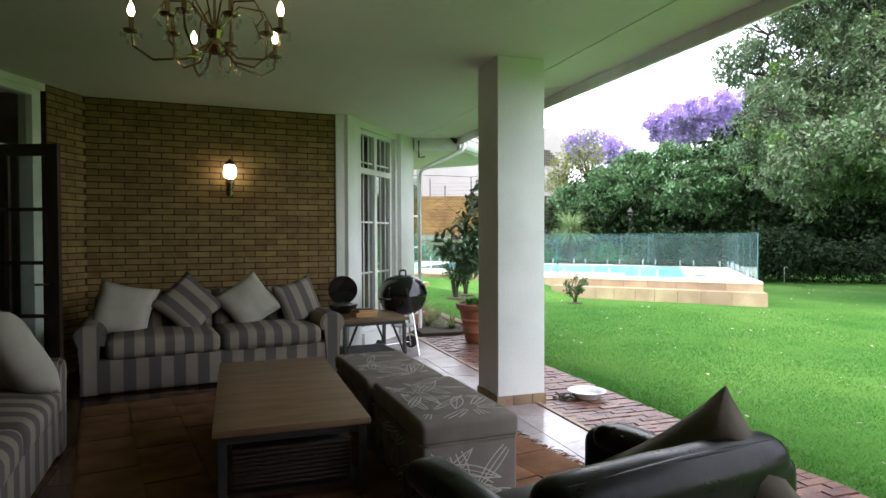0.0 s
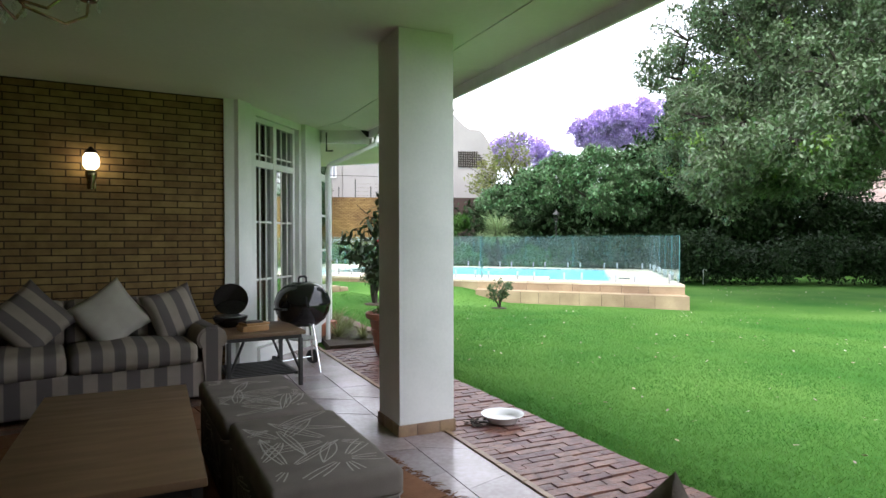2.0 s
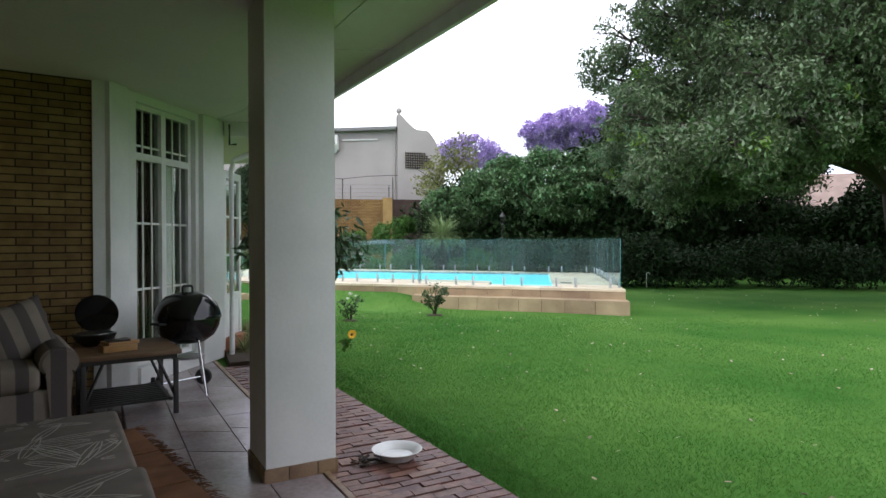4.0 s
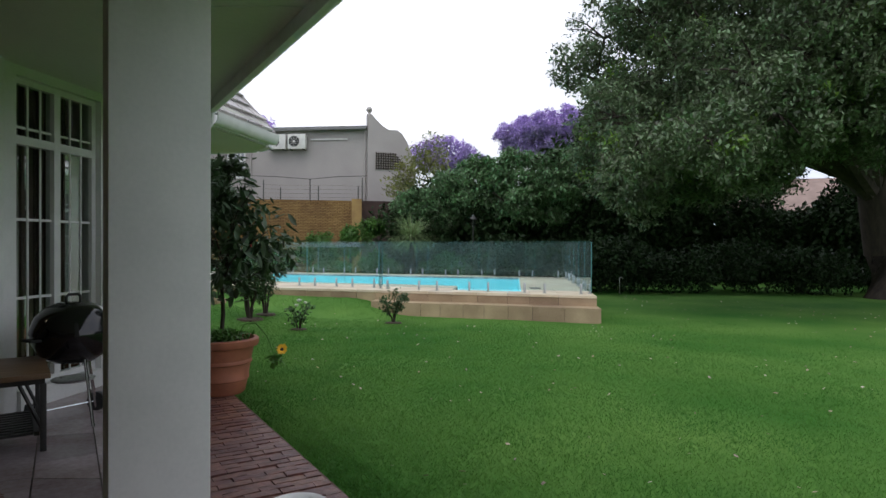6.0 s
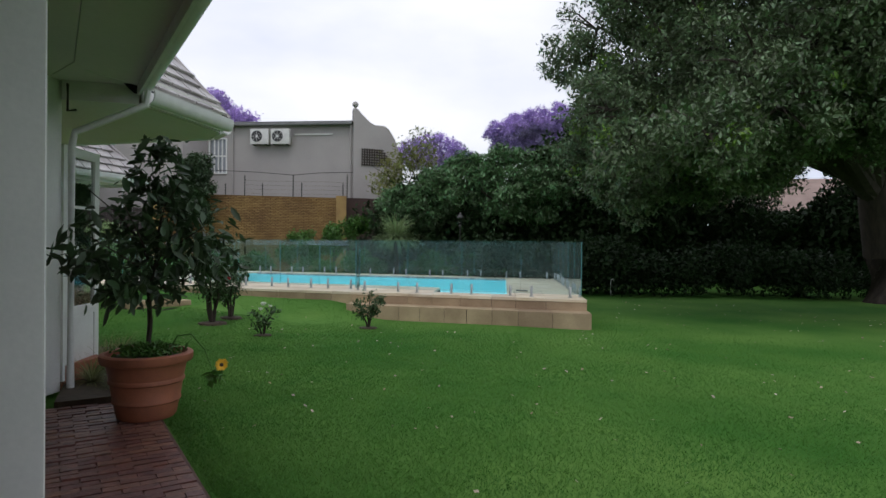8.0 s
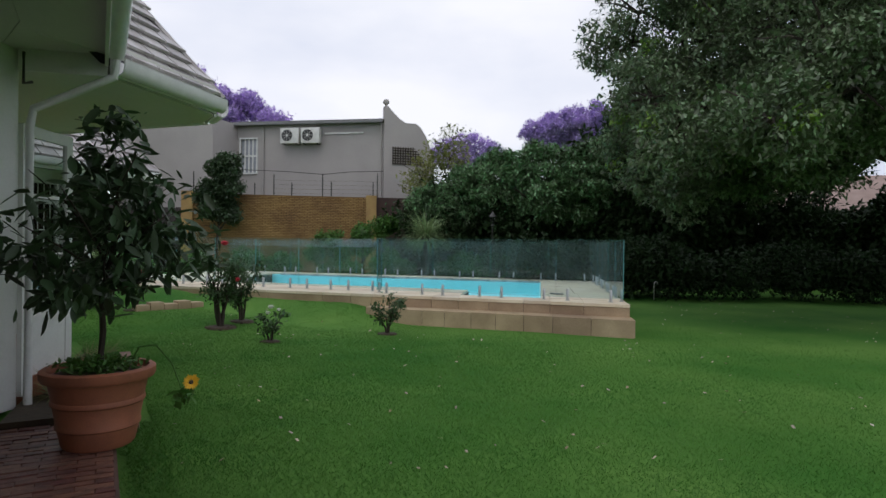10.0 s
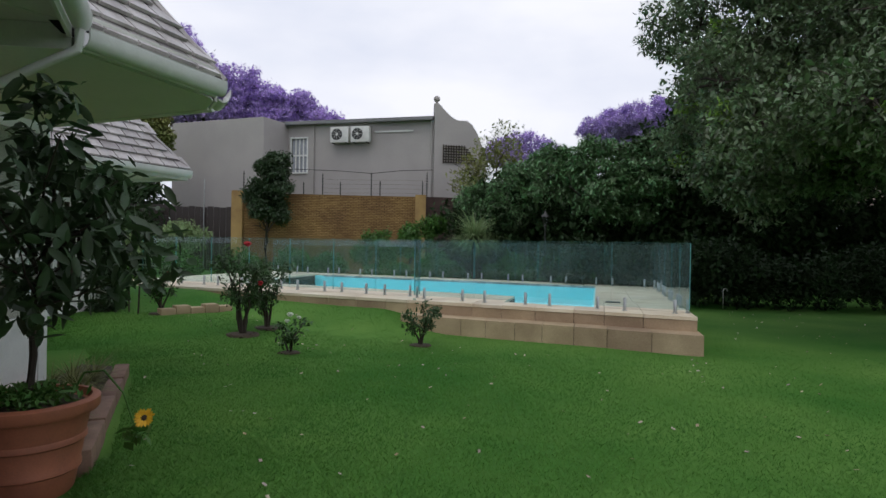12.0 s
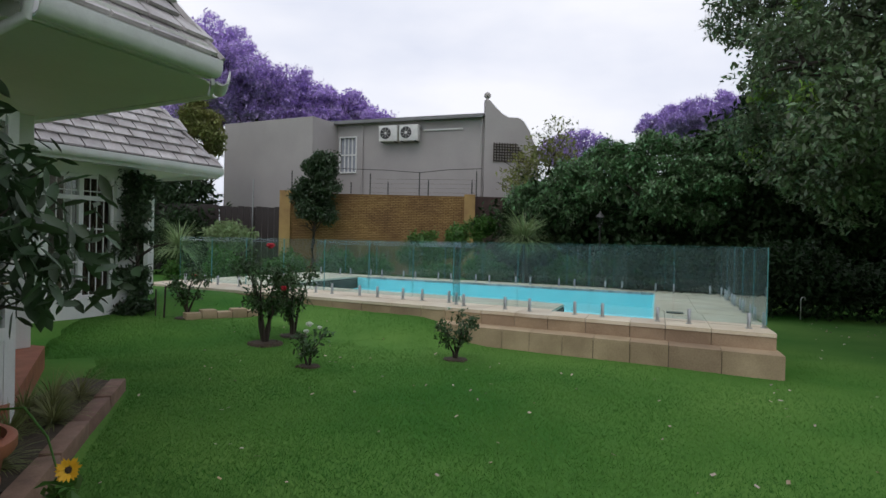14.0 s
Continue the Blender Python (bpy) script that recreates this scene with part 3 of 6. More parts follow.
def barred_window(name, width, sill, top, m, label, bars=2, transom=2.2, rails=(0.9, 1.55)):
    """A tall two-light timber window: frame, mullion, transom, thin glazing bars and panes."""
    w = tagged(new(name), label, "window", kind="structure")
    w.matrix_basis = m
    f = 0.05
    bm = B()
    box(bm, 0, 0.05, sill, f, 0.12, top)
    box(bm, width - f, 0.05, sill, width, 0.12, top)
    box(bm, f, 0.05, sill, width - f, 0.12, sill + f)
    box(bm, f, 0.05, top - f, width - f, 0.12, top)
    part("window_frame", bm, JOINERY, w)
    part("mullion", box(B(), width / 2 - 0.035, 0.04, sill + f, width / 2 + 0.035, 0.125, top - f), JOINERY, w)
    for a, b in ((f, width / 2 - 0.035), (width / 2 + 0.035, width - f)):
        part("transom", box(B(), a, 0.042, transom - 0.035, b, 0.122, transom + 0.035), JOINERY, w)
        for zr in rails:
            part("glazing_bar", box(B(), a, 0.07, zr - 0.011, b, 0.1, zr + 0.011), JOINERY, w)
        part("glazing_bar", box(B(), a, 0.07, transom + 0.1, b, 0.1, transom + 0.118), JOINERY, w)
        for k in range(1, bars + 1):
            x = a + (b - a) * k / (bars + 1)
            part("security_bar", tube(B(), [(x, 0.06, sill + f), (x, 0.06, top - f)], 0.009, seg=6), JOINERY, w)
        pane = part("pane", box(B(), a, 0.083, sill + f, b, 0.087, top - f), PANE, w)
        pane.visible_shadow = False
    return w


win = barred_window("window_1", WIN1 - WIN0, WIN_SILL, WIN_TOP, frame_matrix(BAY0, BAY1) @ pose(WIN0, 0.02, 0), "tall white-framed window with slim vertical security bars")
m_in = frame_matrix(BAY0, BAY1)
bm = B()
for i in range(28):
    x = WIN0 + 0.08 + 0.028 * i
    box(bm, x, 0.3 + 0.025 * math.sin(i * 1.9), WIN_SILL - 0.1, x + 0.027, 0.33 + 0.025 * math.sin(i * 1.9), WIN_TOP + 0.1)
tagged(part("curtain", bm, CURTAIN, None, "", m_in), "dark brown curtain hanging behind the tall window", "curtain")
# the dim room behind the bay
room = thing("wall_room", "dim interior walls of the room behind the windows", "wall", kind="structure")
part("room_wall", box(B(), -1.4, 9.05, 0, 0.4, 9.2, CEIL_Z), ROOM_DARK, room)
part("room_wall", box(B(), -1.55, 6.7, 0, -1.4, 9.2, CEIL_Z), ROOM_DARK, room)
part("room_floor", box(B(), -1.4, 6.7, -0.01, 1.9, 9.05, 0.0), DARK_WOOD, room)

# the far side of the bay with an open garden door
NE0, NE1 = BAY1, (0.1, 10.05)
ne_len = (Vector(NE1) - Vector(NE0)).length
ne = thing("wall_garden_side", "white garden-side wall of the bay with a door opening", "wall", frame_matrix(NE0, NE1), kind="structure")
part("pier", box(B(), 0.0, 0.0, 0, 0.12, 0.22, CEIL_Z - 0.03), PAINT, ne)
part("lintel", box(B(), 0.12, 0.0, 2.3, 1.5, 0.22, CEIL_Z - 0.03), PAINT, ne)
part("pier", box(B(), 1.5, 0.0, 0, ne_len, 0.22, CEIL_Z - 0.03), PAINT, ne)


def glazed_door(name, width, height, m, material, label, rows=3, panel=0.55, cols=1):
    """A glazed door leaf with a solid lower panel."""
    d = thing(name, label, "door", m)
    s = 0.09
    bm = B()
    box(bm, 0, -0.02, 0.02, s, 0.02, height)
    box(bm, width - s, -0.02, 0.02, width, 0.02, height)
    box(bm, s, -0.02, height - s, width - s, 0.02, height)
    box(bm, s, -0.02, 0.02, width - s, 0.02, 0.16)
    box(bm, s, -0.02, panel, width - s, 0.02, panel + 0.09)
    part("door_frame", bm, material, d)
    part("lower_panel", box(B(), s, -0.012, 0.16, width - s, 0.012, panel, 0.004), material, d)
    hgt = (height - s - panel - 0.09) / rows
    for k in range(1, rows):
        z = panel + 0.09 + hgt * k
        part("glazing_bar", box(B(), s, -0.015, z - 0.014, width - s, 0.015, z + 0.014), material, d)
    for k in range(1, cols + 1):
        x = s + (width - 2 * s) * k / (cols + 1)
        part("glazing_bar", box(B(), x - 0.014, -0.013, panel + 0.09, x + 0.014, 0.013, height - s), material, d)
    p = part("pane", box(B(), s, -0.003, panel + 0.09, width - s, 0.003, height - s), PANE, d)
    p.visible_shadow = False
    h = part("handle", tube(B(), [(width - 0.05, -0.02, 1.0), (width - 0.05, -0.06, 1.0), (width - 0.16, -0.06, 1.0)], 0.009), BRASS, d, "brass lever handle")
    return d


glazed_door("garden_door", 0.68, 2.2, pose(2.40, 7.93, 0.04, 0, 0, 62), JOINERY, "white glazed garden door standing open against the bay", 3, 0.6, 0)
glazed_door("veranda_door", 0.82, 2.08, pose(-2.12, 4.93, 0.0, 0, 0, -21), DARK_WOOD, "dark stained glazed door standing open into the veranda", 4, 0.25, 1)

# west glazing: white frame, dark room behind
wm = frame_matrix(tuple(W_B), tuple(W_A))
west = thing("window_2", "tall dark glazed doorway with a pale frame", "window", wm, kind="structure")
wl_ = (W_A - W_B).length
bm = B()
box(bm, wl_ - 0.1, 0.0, 0, wl_, 0.14, 2.72)
box(bm, 0.0, 0.0, 2.66, wl_ - 0.1, 0.14, 2.72)
box(bm, 0.0, 0.0, 2.1, wl_ - 0.1, 0.14, 2.17)
box(bm, 0.0, 0.0, 0, 0.1, 0.14, 2.66)
box(bm, wl_ / 2 - 0.05, 0.0, 0, wl_ / 2 + 0.05, 0.14, 2.1)
part("window_frame", bm, JOINERY, west)
p = part("pane", box(B(), 0.1, 0.06, 2.17, wl_ - 0.1, 0.066, 2.66), PANE, west)
p.visible_shadow = False
part("lintel", box(B(), 0, 0.0, 2.724, wl_ + 0.06, 0.2, CEIL_Z), PAINT, west)
back = thing("wall_lounge", "dim lounge walls seen through the open doorway", "wall", wm, kind="structure")
part("room_wall", box(B(), -0.2, 2.6, 0, wl_ + 0.5, 2.7, CEIL_Z), ROOM_DARK, back)
part("room_wall", box(B(), -0.3, 0.2, 0, -0.2, 2.6, CEIL_Z), ROOM_DARK, back)
part("room_wall", box(B(), wl_ + 0.3, 0.3, 0, wl_ + 0.4, 2.6, CEIL_Z), ROOM_DARK, back)

# veranda column with its tiled plinth
col = tagged(thing("column", "square white plastered veranda column with tiled plinth", "column", pose(2.107, 3.875, 0)), kind="structure")
part("shaft", box(B(), -0.207, -0.207, 0.075, 0.207, 0.207, CEIL_Z, 0.008), PAINT, col)
part("core", box(B(), -0.21, -0.21, -0.01, 0.21, 0.21, 0.076), GROUT, col)
for i in range(4):
    r = pose(0, 0, 0, 0, 0, 90 * i)
    for x0, x1 in ((-0.217, -0.08), (-0.075, 0.09), (0.095, 0.203)):
        part("plinth_tile", box(B(), x0, -0.217, -0.008, x1, -0.203, 0.078, 0.003), PLINTH_TILE, col, m=r)


# fascia, gutter and roof of the eaves
def gutter(p, q, z, label="white painted fascia with a half-round gutter", drop=0.06):
    """Fascia board and gutter along an eave from p to q, standing out to the right of it."""
    g = thing("gutter", label, "gutter", frame_matrix(p, q), "eaves gutters")
    n = (Vector(q) - Vector(p)).length
    part("fascia", box(B(), 0, -0.005, z - drop, n, 0.02, z + 0.12), JOINERY, g)
    bm = B()
    prof = [(-0.115, 0.11), (-0.125, 0.115), (-0.125, 0.05), (-0.105, 0.005), (-0.07, -0.015), (-0.035, -0.01), (-0.008, 0.01)]
    inner = [(-0.02, 0.02), (-0.07, -0.003), (-0.098, 0.015), (-0.113, 0.05), (-0.113, 0.108)]
    ring = prof + inner
    a = [bm.verts.new((0, y, z + zz)) for y, zz in ring]
    b = [bm.verts.new((n, y, z + zz)) for y, zz in ring]
    for i in range(len(ring)):
        k = (i + 1) % len(ring)
        bm.faces.new((a[i], a[k], b[k], b[i]))
    bm.faces.new(a[::-1])
    bm.faces.new(b)
    part("trough", bm, JOINERY, g)
    return g


gutter((3.0, -5.0), (3.0, 7.55), 2.745)
gutter((3.03, 7.57), (3.98, 8.6), 2.632, drop=0.014)
gutter((4.0, 8.78), (3.97, 9.2), 2.632, drop=0.014)
gutter((3.95, 9.22), (1.75, 11.68), 2.632, drop=0.014)
bm = B()
prism(bm, [(2.42, 7.76), (2.98, 7.6), (3.94, 8.66), (3.97, 8.78), (3.93, 9.17), (1.74, 11.63), (0.1, 10.1)], 2.618, 2.63)
structure("ceiling_bay_soffit", bm, CEIL, "pale boxed soffit under the bay eaves", "ceiling")
bm = B()
prism(bm, [(2.395, 7.745), (2.995, 7.575), (3.0, 7.595), (2.4, 7.765)], 2.614, CEIL_Z - 0.006)
structure("trim_bulkhead", bm, JOINERY, "white painted board closing the step between the soffits", "trim")
bm = B()
tube(bm, [(3.06, 7.5, 2.73), (3.05, 7.5, 2.6), (2.75, 7.62, 2.45), (2.5, 7.74, 2.33), (2.475, 7.75, 2.2), (2.475, 7.75, 0.02)], 0.032, seg=10)
tagged(part("downpipe", bm, JOINERY), "white painted downpipe bent back from gutter to wall", "pipe")
bm = B()
tube(bm, [(2.44, 7.66, 2.74), (2.44, 7.66, 2.5), (2.5, 7.58, 2.5)], 0.012, seg=6)
tagged(part("hook_bracket", bm, BLACK_METAL), "black iron hook under the eaves", "hook")

SLATE_MESH = mesh_of("slate", box(B(), -0.143, 0.0, -0.014, 0.143, 0.34, 0.014), SLATE, None)


def slate_roof(name, p, q, z, rise, depth, cut0, cut1, label, first):
    """A pitched slate roof from the eave p to q; cut0 and cut1 pull its ends in as it climbs."""
    m = frame_matrix(p, q)
    n = (Vector(q) - Vector(p)).length
    pitch = math.atan2(rise, depth)
    roof = thing(name, label, "roof", m, kind="structure")
    bm = B()
    lo = [bm.verts.new(c) for c in ((0, 0, z), (n, 0, z), (n - cut1, depth, z + rise), (cut0, depth, z + rise))]
    hi = [bm.verts.new(v.co + Vector((0, 0.02, -0.06))) for v in lo]
    bm.faces.new(lo)
    bm.faces.new(hi[::-1])
    for i in range(4):
        bm.faces.new((lo[i], lo[(i + 1) % 4], hi[(i + 1) % 4], hi[i]))
    part("deck", bm, UNDERLAY, roof)
    slope = math.hypot(rise, depth)
    step, made, rest = 0.19, 0, []
    for r in range(int(slope / step)):
        f = r * step / slope
        x0, x1 = cut0 * f, n - cut1 * f
        x = x0 + 0.15 - (0.155 if r % 2 else 0.0)
        while x < x1 + 0.1:
            if x0 + 0.06 < x < x1 - 0.06:
                mm = pose(x, depth * f - 0.03 * math.cos(pitch), z + rise * f + 0.055, math.degrees(pitch) - 11.0 + random.uniform(-1.0, 1.0), 0, random.uniform(-0.8, 0.8))
                if made < first:
                    piece("slate", SLATE_MESH, roof, mm)
                    made += 1
                else:
                    rest.append(mm)
            x += 0.31
    if rest:
        bm = B()
        for mm in rest:
            box(bm, -0.143, 0.0, -0.014, 0.143, 0.34, 0.014, m=mm)
        tagged(part("slates", bm, SLATE_STUFF, roof, smooth=None), "weathered grey roof slates", kind="stuff")
    bm = B()
    tube(bm, [(n, 0, z + 0.03), (n - cut1, depth, z + rise + 0.03)], 0.035, seg=6)
    part("hip_ridge", bm, SLATE_STUFF, roof)
    return roof


slate_roof("roof_bay", (2.96, 7.527), (4.06, 8.7), 2.765, 3.1, 2.6, -1.6, 1.05, "steep weathered slate roof over the bay", 160)

# the far wing of the house
FW0, FW1 = (0.3, 11.9), (3.9, 15.15)
fm = frame_matrix(FW0, FW1)
fl = (Vector(FW1) - Vector(FW0)).length
slate_roof("roof_far_wing", (FW0[0] - 0.02, FW0[1] - 0.02), (FW1[0] + 0.05, FW1[1] + 0.05), 2.62, 3.4, 2.6, -0.4, 2.5, "steep weathered slate roof of the far wing", 260)
gutter(FW0, FW1, 2.52)
gutter((3.9, 15.2), (1.9, 17.3), 2.52)
bm = B()
box(bm, 0, 0.0, 2.52, fl, 2.2, 2.56)
part("ceiling_far_soffit", bm, CEIL, None, "", fm)
tagged(bpy.data.objects["ceiling_far_soffit"], "white soffit under the far eaves", "ceiling", kind="structure")
far = thing("wall_far_wing", "white wall of the far wing with barred windows", "wall", fm @ pose(0, 0.62, 0), kind="structure")
part("plinth", box(B(), 0, 0, -0.05, fl - 1.1, 0.2, 0.41), PAINT, far)
part("lintel", box(B(), 0, 0, 2.34, fl - 1.1, 0.2, 2.52), PAINT, far)
for x0, x1 in ((0, 1.1), (2.16, 2.3), (3.36, fl - 1.1)):
    part("pier", box(B(), x0, 0, 0.41, x1, 0.2, 2.34), PAINT, far)
part("back_wall", box(B(), 0, 2.0, 0, fl - 1.1, 2.1, 2.52), ROOM_DARK, far)
part("end_wall", box(B(), fl - 1.22, 0.202, 0, fl - 1.1, 1.998, 2.518), PAINT, far)
part("room_floor", box(B(), 0, 0.202, 0.2, fl - 1.222, 1.998, 0.38), DARK_WOOD, far)
part("corner_post", box(B(), fl - 0.46, 0.66, 0, fl - 0.34, 0.78, 2.52, 0.005), JOINERY, far)
barred_window("window_3", 1.06, 0.41, 2.34, fm @ pose(1.1, 0.66, 0), "white-framed window with slim security bars", 3, 1.98, (0.98, 1.5))
barred_window("window_4", 1.06, 0.41, 2.34, fm @ pose(2.3, 0.66, 0), "white-framed window with a brown curtain behind it", 3, 1.98, (0.98, 1.5))
bm = B()
for i in range(26):
    box(bm, 2.84 + 0.02 * i, 0.85 + 0.02 * math.sin(i * 1.7), 0.2, 2.859 + 0.02 * i, 0.88 + 0.02 * math.sin(i * 1.7), 2.4)
tagged(part("curtain", bm, CURTAIN, None, "", fm), "brown curtain hanging behind the far window", "curtain")
# post holding the eave of the bay
post = thing("veranda_post", "white painted timber post carrying the bay eaves", "post", pose(2.0, 10.95, 0.2, 0, 0, 45))
part("shaft", box(B(), -0.13, -0.13, 0.0, 0.13, 0.13, CEIL_Z - 0.222, 0.008), PAINT, post)
bm = B()
prism(bm, [(2.43, 7.95), (2.75, 8.3), (2.3, 11.0), (1.9, 11.3), (-0.2, 9.9)], -0.1, 0.2)
structure("terrace", bm, TERRACOTTA, "low raised terracotta terrace under the bay eaves", "terrace")


# ---- pool ----
DECK, STEP, WATER = 0.405, 0.2, 0.345
POOL_U0, POOL_U1, POOL_V0, POOL_V1 = 1.46, 9.8, 2.35, 6.5
ALC_U1, ALC_V0 = 2.95, 1.0


def pool_rect(bm, u0, v0, u1, v1, z0, z1):
    prism(bm, [tuple(pool_at(a, b).xy) for a, b in ((u0, v0), (u0, v1), (u1, v1), (u1, v0))], z0, z1)
    return bm


deck = thing("pool_deck", "raised sandstone pool deck with slab paving", "deck", kind="structure")
bm = B()
for r in ((0.06, 0.42, 12.2, ALC_V0), (ALC_U1, ALC_V0, 12.2, POOL_V0), (0.06, ALC_V0, POOL_U0, 7.4), (POOL_U0, POOL_V1, 12.2, 7.4), (POOL_U1, POOL_V0, 12.2, POOL_V1)):
    pool_rect(bm, *r, -0.1, DECK - 0.045)
part("core", bm, GROUT, deck)
basin = thing("pool_basin", "turquoise plastered swimming pool basin", "pool", kind="structure")
bm = B()
pool_rect(bm, POOL_U0 - 0.02, ALC_V0 - 0.02, POOL_U1 + 0.02, POOL_V1 + 0.02, -0.02, 0.06)
part("pool_floor", bm, POOL_TILE, basin)
bm = B()
pool_rect(bm, POOL_U0 + 0.004, POOL_V1 - 0.03, POOL_U1, POOL_V1 - 0.004, 0.06, DECK - 0.03)
pool_rect(bm, POOL_U0 - 0.002, ALC_V0 + 0.004, POOL_U0 + 0.03, POOL_V1 - 0.03, 0.06, DECK - 0.03)
part("pool_wall", bm, POOL_TILE, basin)
tile_mesh = mesh_of("mosaic_tile", box(B(), -0.066, -0.004, -0.028, 0.066, 0.004, 0.028), MOSAIC, None)
face_turn = math.degrees(math.atan2(PU.y, PU.x))
for i in range(54):
    p = pool_at(POOL_U0 + 0.1 + i * 0.148, POOL_V1 - 0.036)
    piece("mosaic_tile", tile_mesh, basin, pose(p.x, p.y, WATER + 0.033, 0, 0, face_turn))
water_mat = glass("pool_water", (0.9, 0.99, 1.0), 0.02, gloss=0.16)
wn_ = water_mat.node_tree.nodes
wv = wn_.new("ShaderNodeTexNoise")
wv.inputs["Scale"].default_value = 6.0
wb = wn_.new("ShaderNodeBump")
wb.inputs["Strength"].default_value, wb.inputs["Distance"].default_value = 0.06, 0.02
water_mat.node_tree.links.new(wv.outputs["Fac"], wb.inputs["Height"])
for node in wn_:
    if node.type in ("BSDF_GLOSSY", "LAYER_WEIGHT"):
        water_mat.node_tree.links.new(wb.outputs["Normal"], node.inputs["Normal"])
bm = B()
vs = [bm.verts.new(pool_at(a, b, WATER)) for a, b in ((POOL_U0, ALC_V0), (POOL_U0, POOL_V1), (POOL_U1, POOL_V1), (POOL_U1, POOL_V0), (ALC_U1, POOL_V0), (ALC_U1, ALC_V0))]
bm.faces.new(vs)
structure("water", bm, water_mat, "clear turquoise pool water with small ripples", "water").visible_shadow = False

# steps in front of the deck
steps = thing("pool_steps", "long sandstone step in front of the pool deck", "steps", kind="structure")
bm = B()
pool_rect(bm, 0.02, 0.015, 4.55, 0.5, -0.1, STEP - 0.03)
part("core", bm, GROUT, steps)
front_turn = math.degrees(math.atan2(PU.y, PU.x))
us = [0.0, 0.66, 1.26, 1.73, 2.2, 2.62, 3.09, 3.5, 4.0, 4.57]
for a, b in zip(us, us[1:]):
    bm = B()
    pool_rect(bm, a + 0.004, -0.0, b - 0.004, 0.5, -0.12, STEP + random.uniform(-0.004, 0.004))
    part("stone_block", bm, STONE, steps)
us = [0.03, 0.75, 1.3, 1.75, 2.35, 2.9, 3.4, 3.95, 4.57, 5.0, 5.6, 6.2, 6.85, 7.5, 8.1, 8.75, 9.4, 10.0, 10.6, 11.3, 12.2]
for a, b in zip(us, us[1:]):
    bm = B()
    pool_rect(bm, a + 0.004, 0.39, b - 0.004, 0.419, -0.12, DECK - 0.05)
    part("facing_stone", bm, STONE, deck)
for i in range(12):
    bm = B()
    pool_rect(bm, 0.03, 0.42 + i * 0.58, 0.06, 0.42 + i * 0.58 + 0.57, -0.12, DECK - 0.05)
    part("facing_stone", bm, STONE, deck)


def in_pool(u, v):
    return POOL_U0 - 0.1 < u < POOL_U1 + 0.1 and (POOL_V0 - 0.1 if u > ALC_U1 + 0.1 else ALC_V0 - 0.1) < v < POOL_V1 + 0.1


def deck_slab(u0, v0, u1, v1):
    bm = B()
    pool_rect(bm, u0 + 0.004, v0 + 0.004, u1 - 0.004, v1 - 0.004, DECK - 0.05, DECK + random.uniform(-0.003, 0.003))
    part("paving_slab", bm, STONE_TOP, deck, smooth=None)


vcuts = [0.375, ALC_V0, 1.6, POOL_V0]
for a, b in zip(us, us[1:]):
    for v0, v1 in zip(vcuts, vcuts[1:]):
        if v0 >= ALC_V0 - 0.01 and a < ALC_U1 and b > POOL_U0:
            continue
        deck_slab(a, v0, b, v1)
for v0, v1 in ((ALC_V0, 1.6), (1.6, POOL_V0)):
    deck_slab(ALC_U1, v0, 3.4, v1)
    deck_slab(1.3, v0, POOL_U0, v1)
for i in range(6):
    v0 = POOL_V0 + i * (POOL_V1 - POOL_V0) / 6
    v1 = v0 + (POOL_V1 - POOL_V0) / 6
    deck_slab(0.03, v0, 0.8, v1)
    deck_slab(0.8, v0, POOL_U0, v1)
    for a, b in ((POOL_U1, 10.0), (10.0, 10.7), (10.7, 11.4), (11.4, 12.2)):
        deck_slab(a, v0, b, v1)
for i in range(19):
    deck_slab(0.03 + i * 0.64, POOL_V1, 0.67 + i * 0.64, 6.8)
    deck_slab(0.03 + i * 0.64, 6.8, 0.67 + i * 0.64, 7.4)
# skimmer lid
bm = B()
pool_rect(bm, 1.02, 1.95, 1.27, 2.2, DECK, DECK + 0.012)
tagged(part("skimmer_lid", bm, BLACK_METAL), "dark square skimmer cover set on the paving", "cover")


# frameless glass fence
def fence_panel(u0, v0, u1, v1, low=0.055, high=1.02):
    p, q = pool_at(u0, v0), pool_at(u1, v1)
    m = frame_matrix(p, q)
    n = (q - p).length
    f = thing("fence_panel", "frameless clear glass pool fence panel on steel spigots", "fence", Matrix.Translation((0, 0, DECK)) @ m, "pool fence panels")
    g = part("glass_sheet", box(B(), 0.008, -0.005, low, n - 0.008, 0.005, high), FENCE_GLASS, f)
    g.visible_shadow = False
    bm = B()
    box(bm, 0.0062, -0.0052, low, 0.0078, 0.0052, high)
    box(bm, n - 0.0078, -0.0052, low, n - 0.0062, 0.0052, high)
    box(bm, 0.008, -0.0052, high + 0.0002, n - 0.008, 0.0052, high + 0.0022)
    part("glass_edge", bm, EDGE_GLASS, f, "green polished glass edge")
    for x in ((0.2, n - 0.2) if n > 0.7 else (n / 2,)):
        bm = B()
        lathe(bm, [(0.042, -0.004), (0.042, 0.008), (0.024, 0.012), (0.024, 0.19), (0.02, 0.196)], 12, pose(x, 0, 0))
        part("spigot", bm, STEEL, f, "brushed steel spigot")
    return f


VF = 0.74
cuts = [0.09, 1.2, 2.35, 3.45, 4.57]
for a, b in zip(cuts, cuts[1:]):
    fence_panel(a, VF, b, VF)
fence_panel(4.57, VF, 4.57, 1.1)
cuts = [4.57, 5.5, 6.45, 7.5, 8.55, 9.6, 10.65, 11.7]
for a, b in zip(cuts, cuts[1:]):
    fence_panel(a, 1.1, b, 1.1)
for i in range(5):
    fence_panel(0.09, VF + i * 1.2, 0.09, VF + (i + 1) * 1.2)
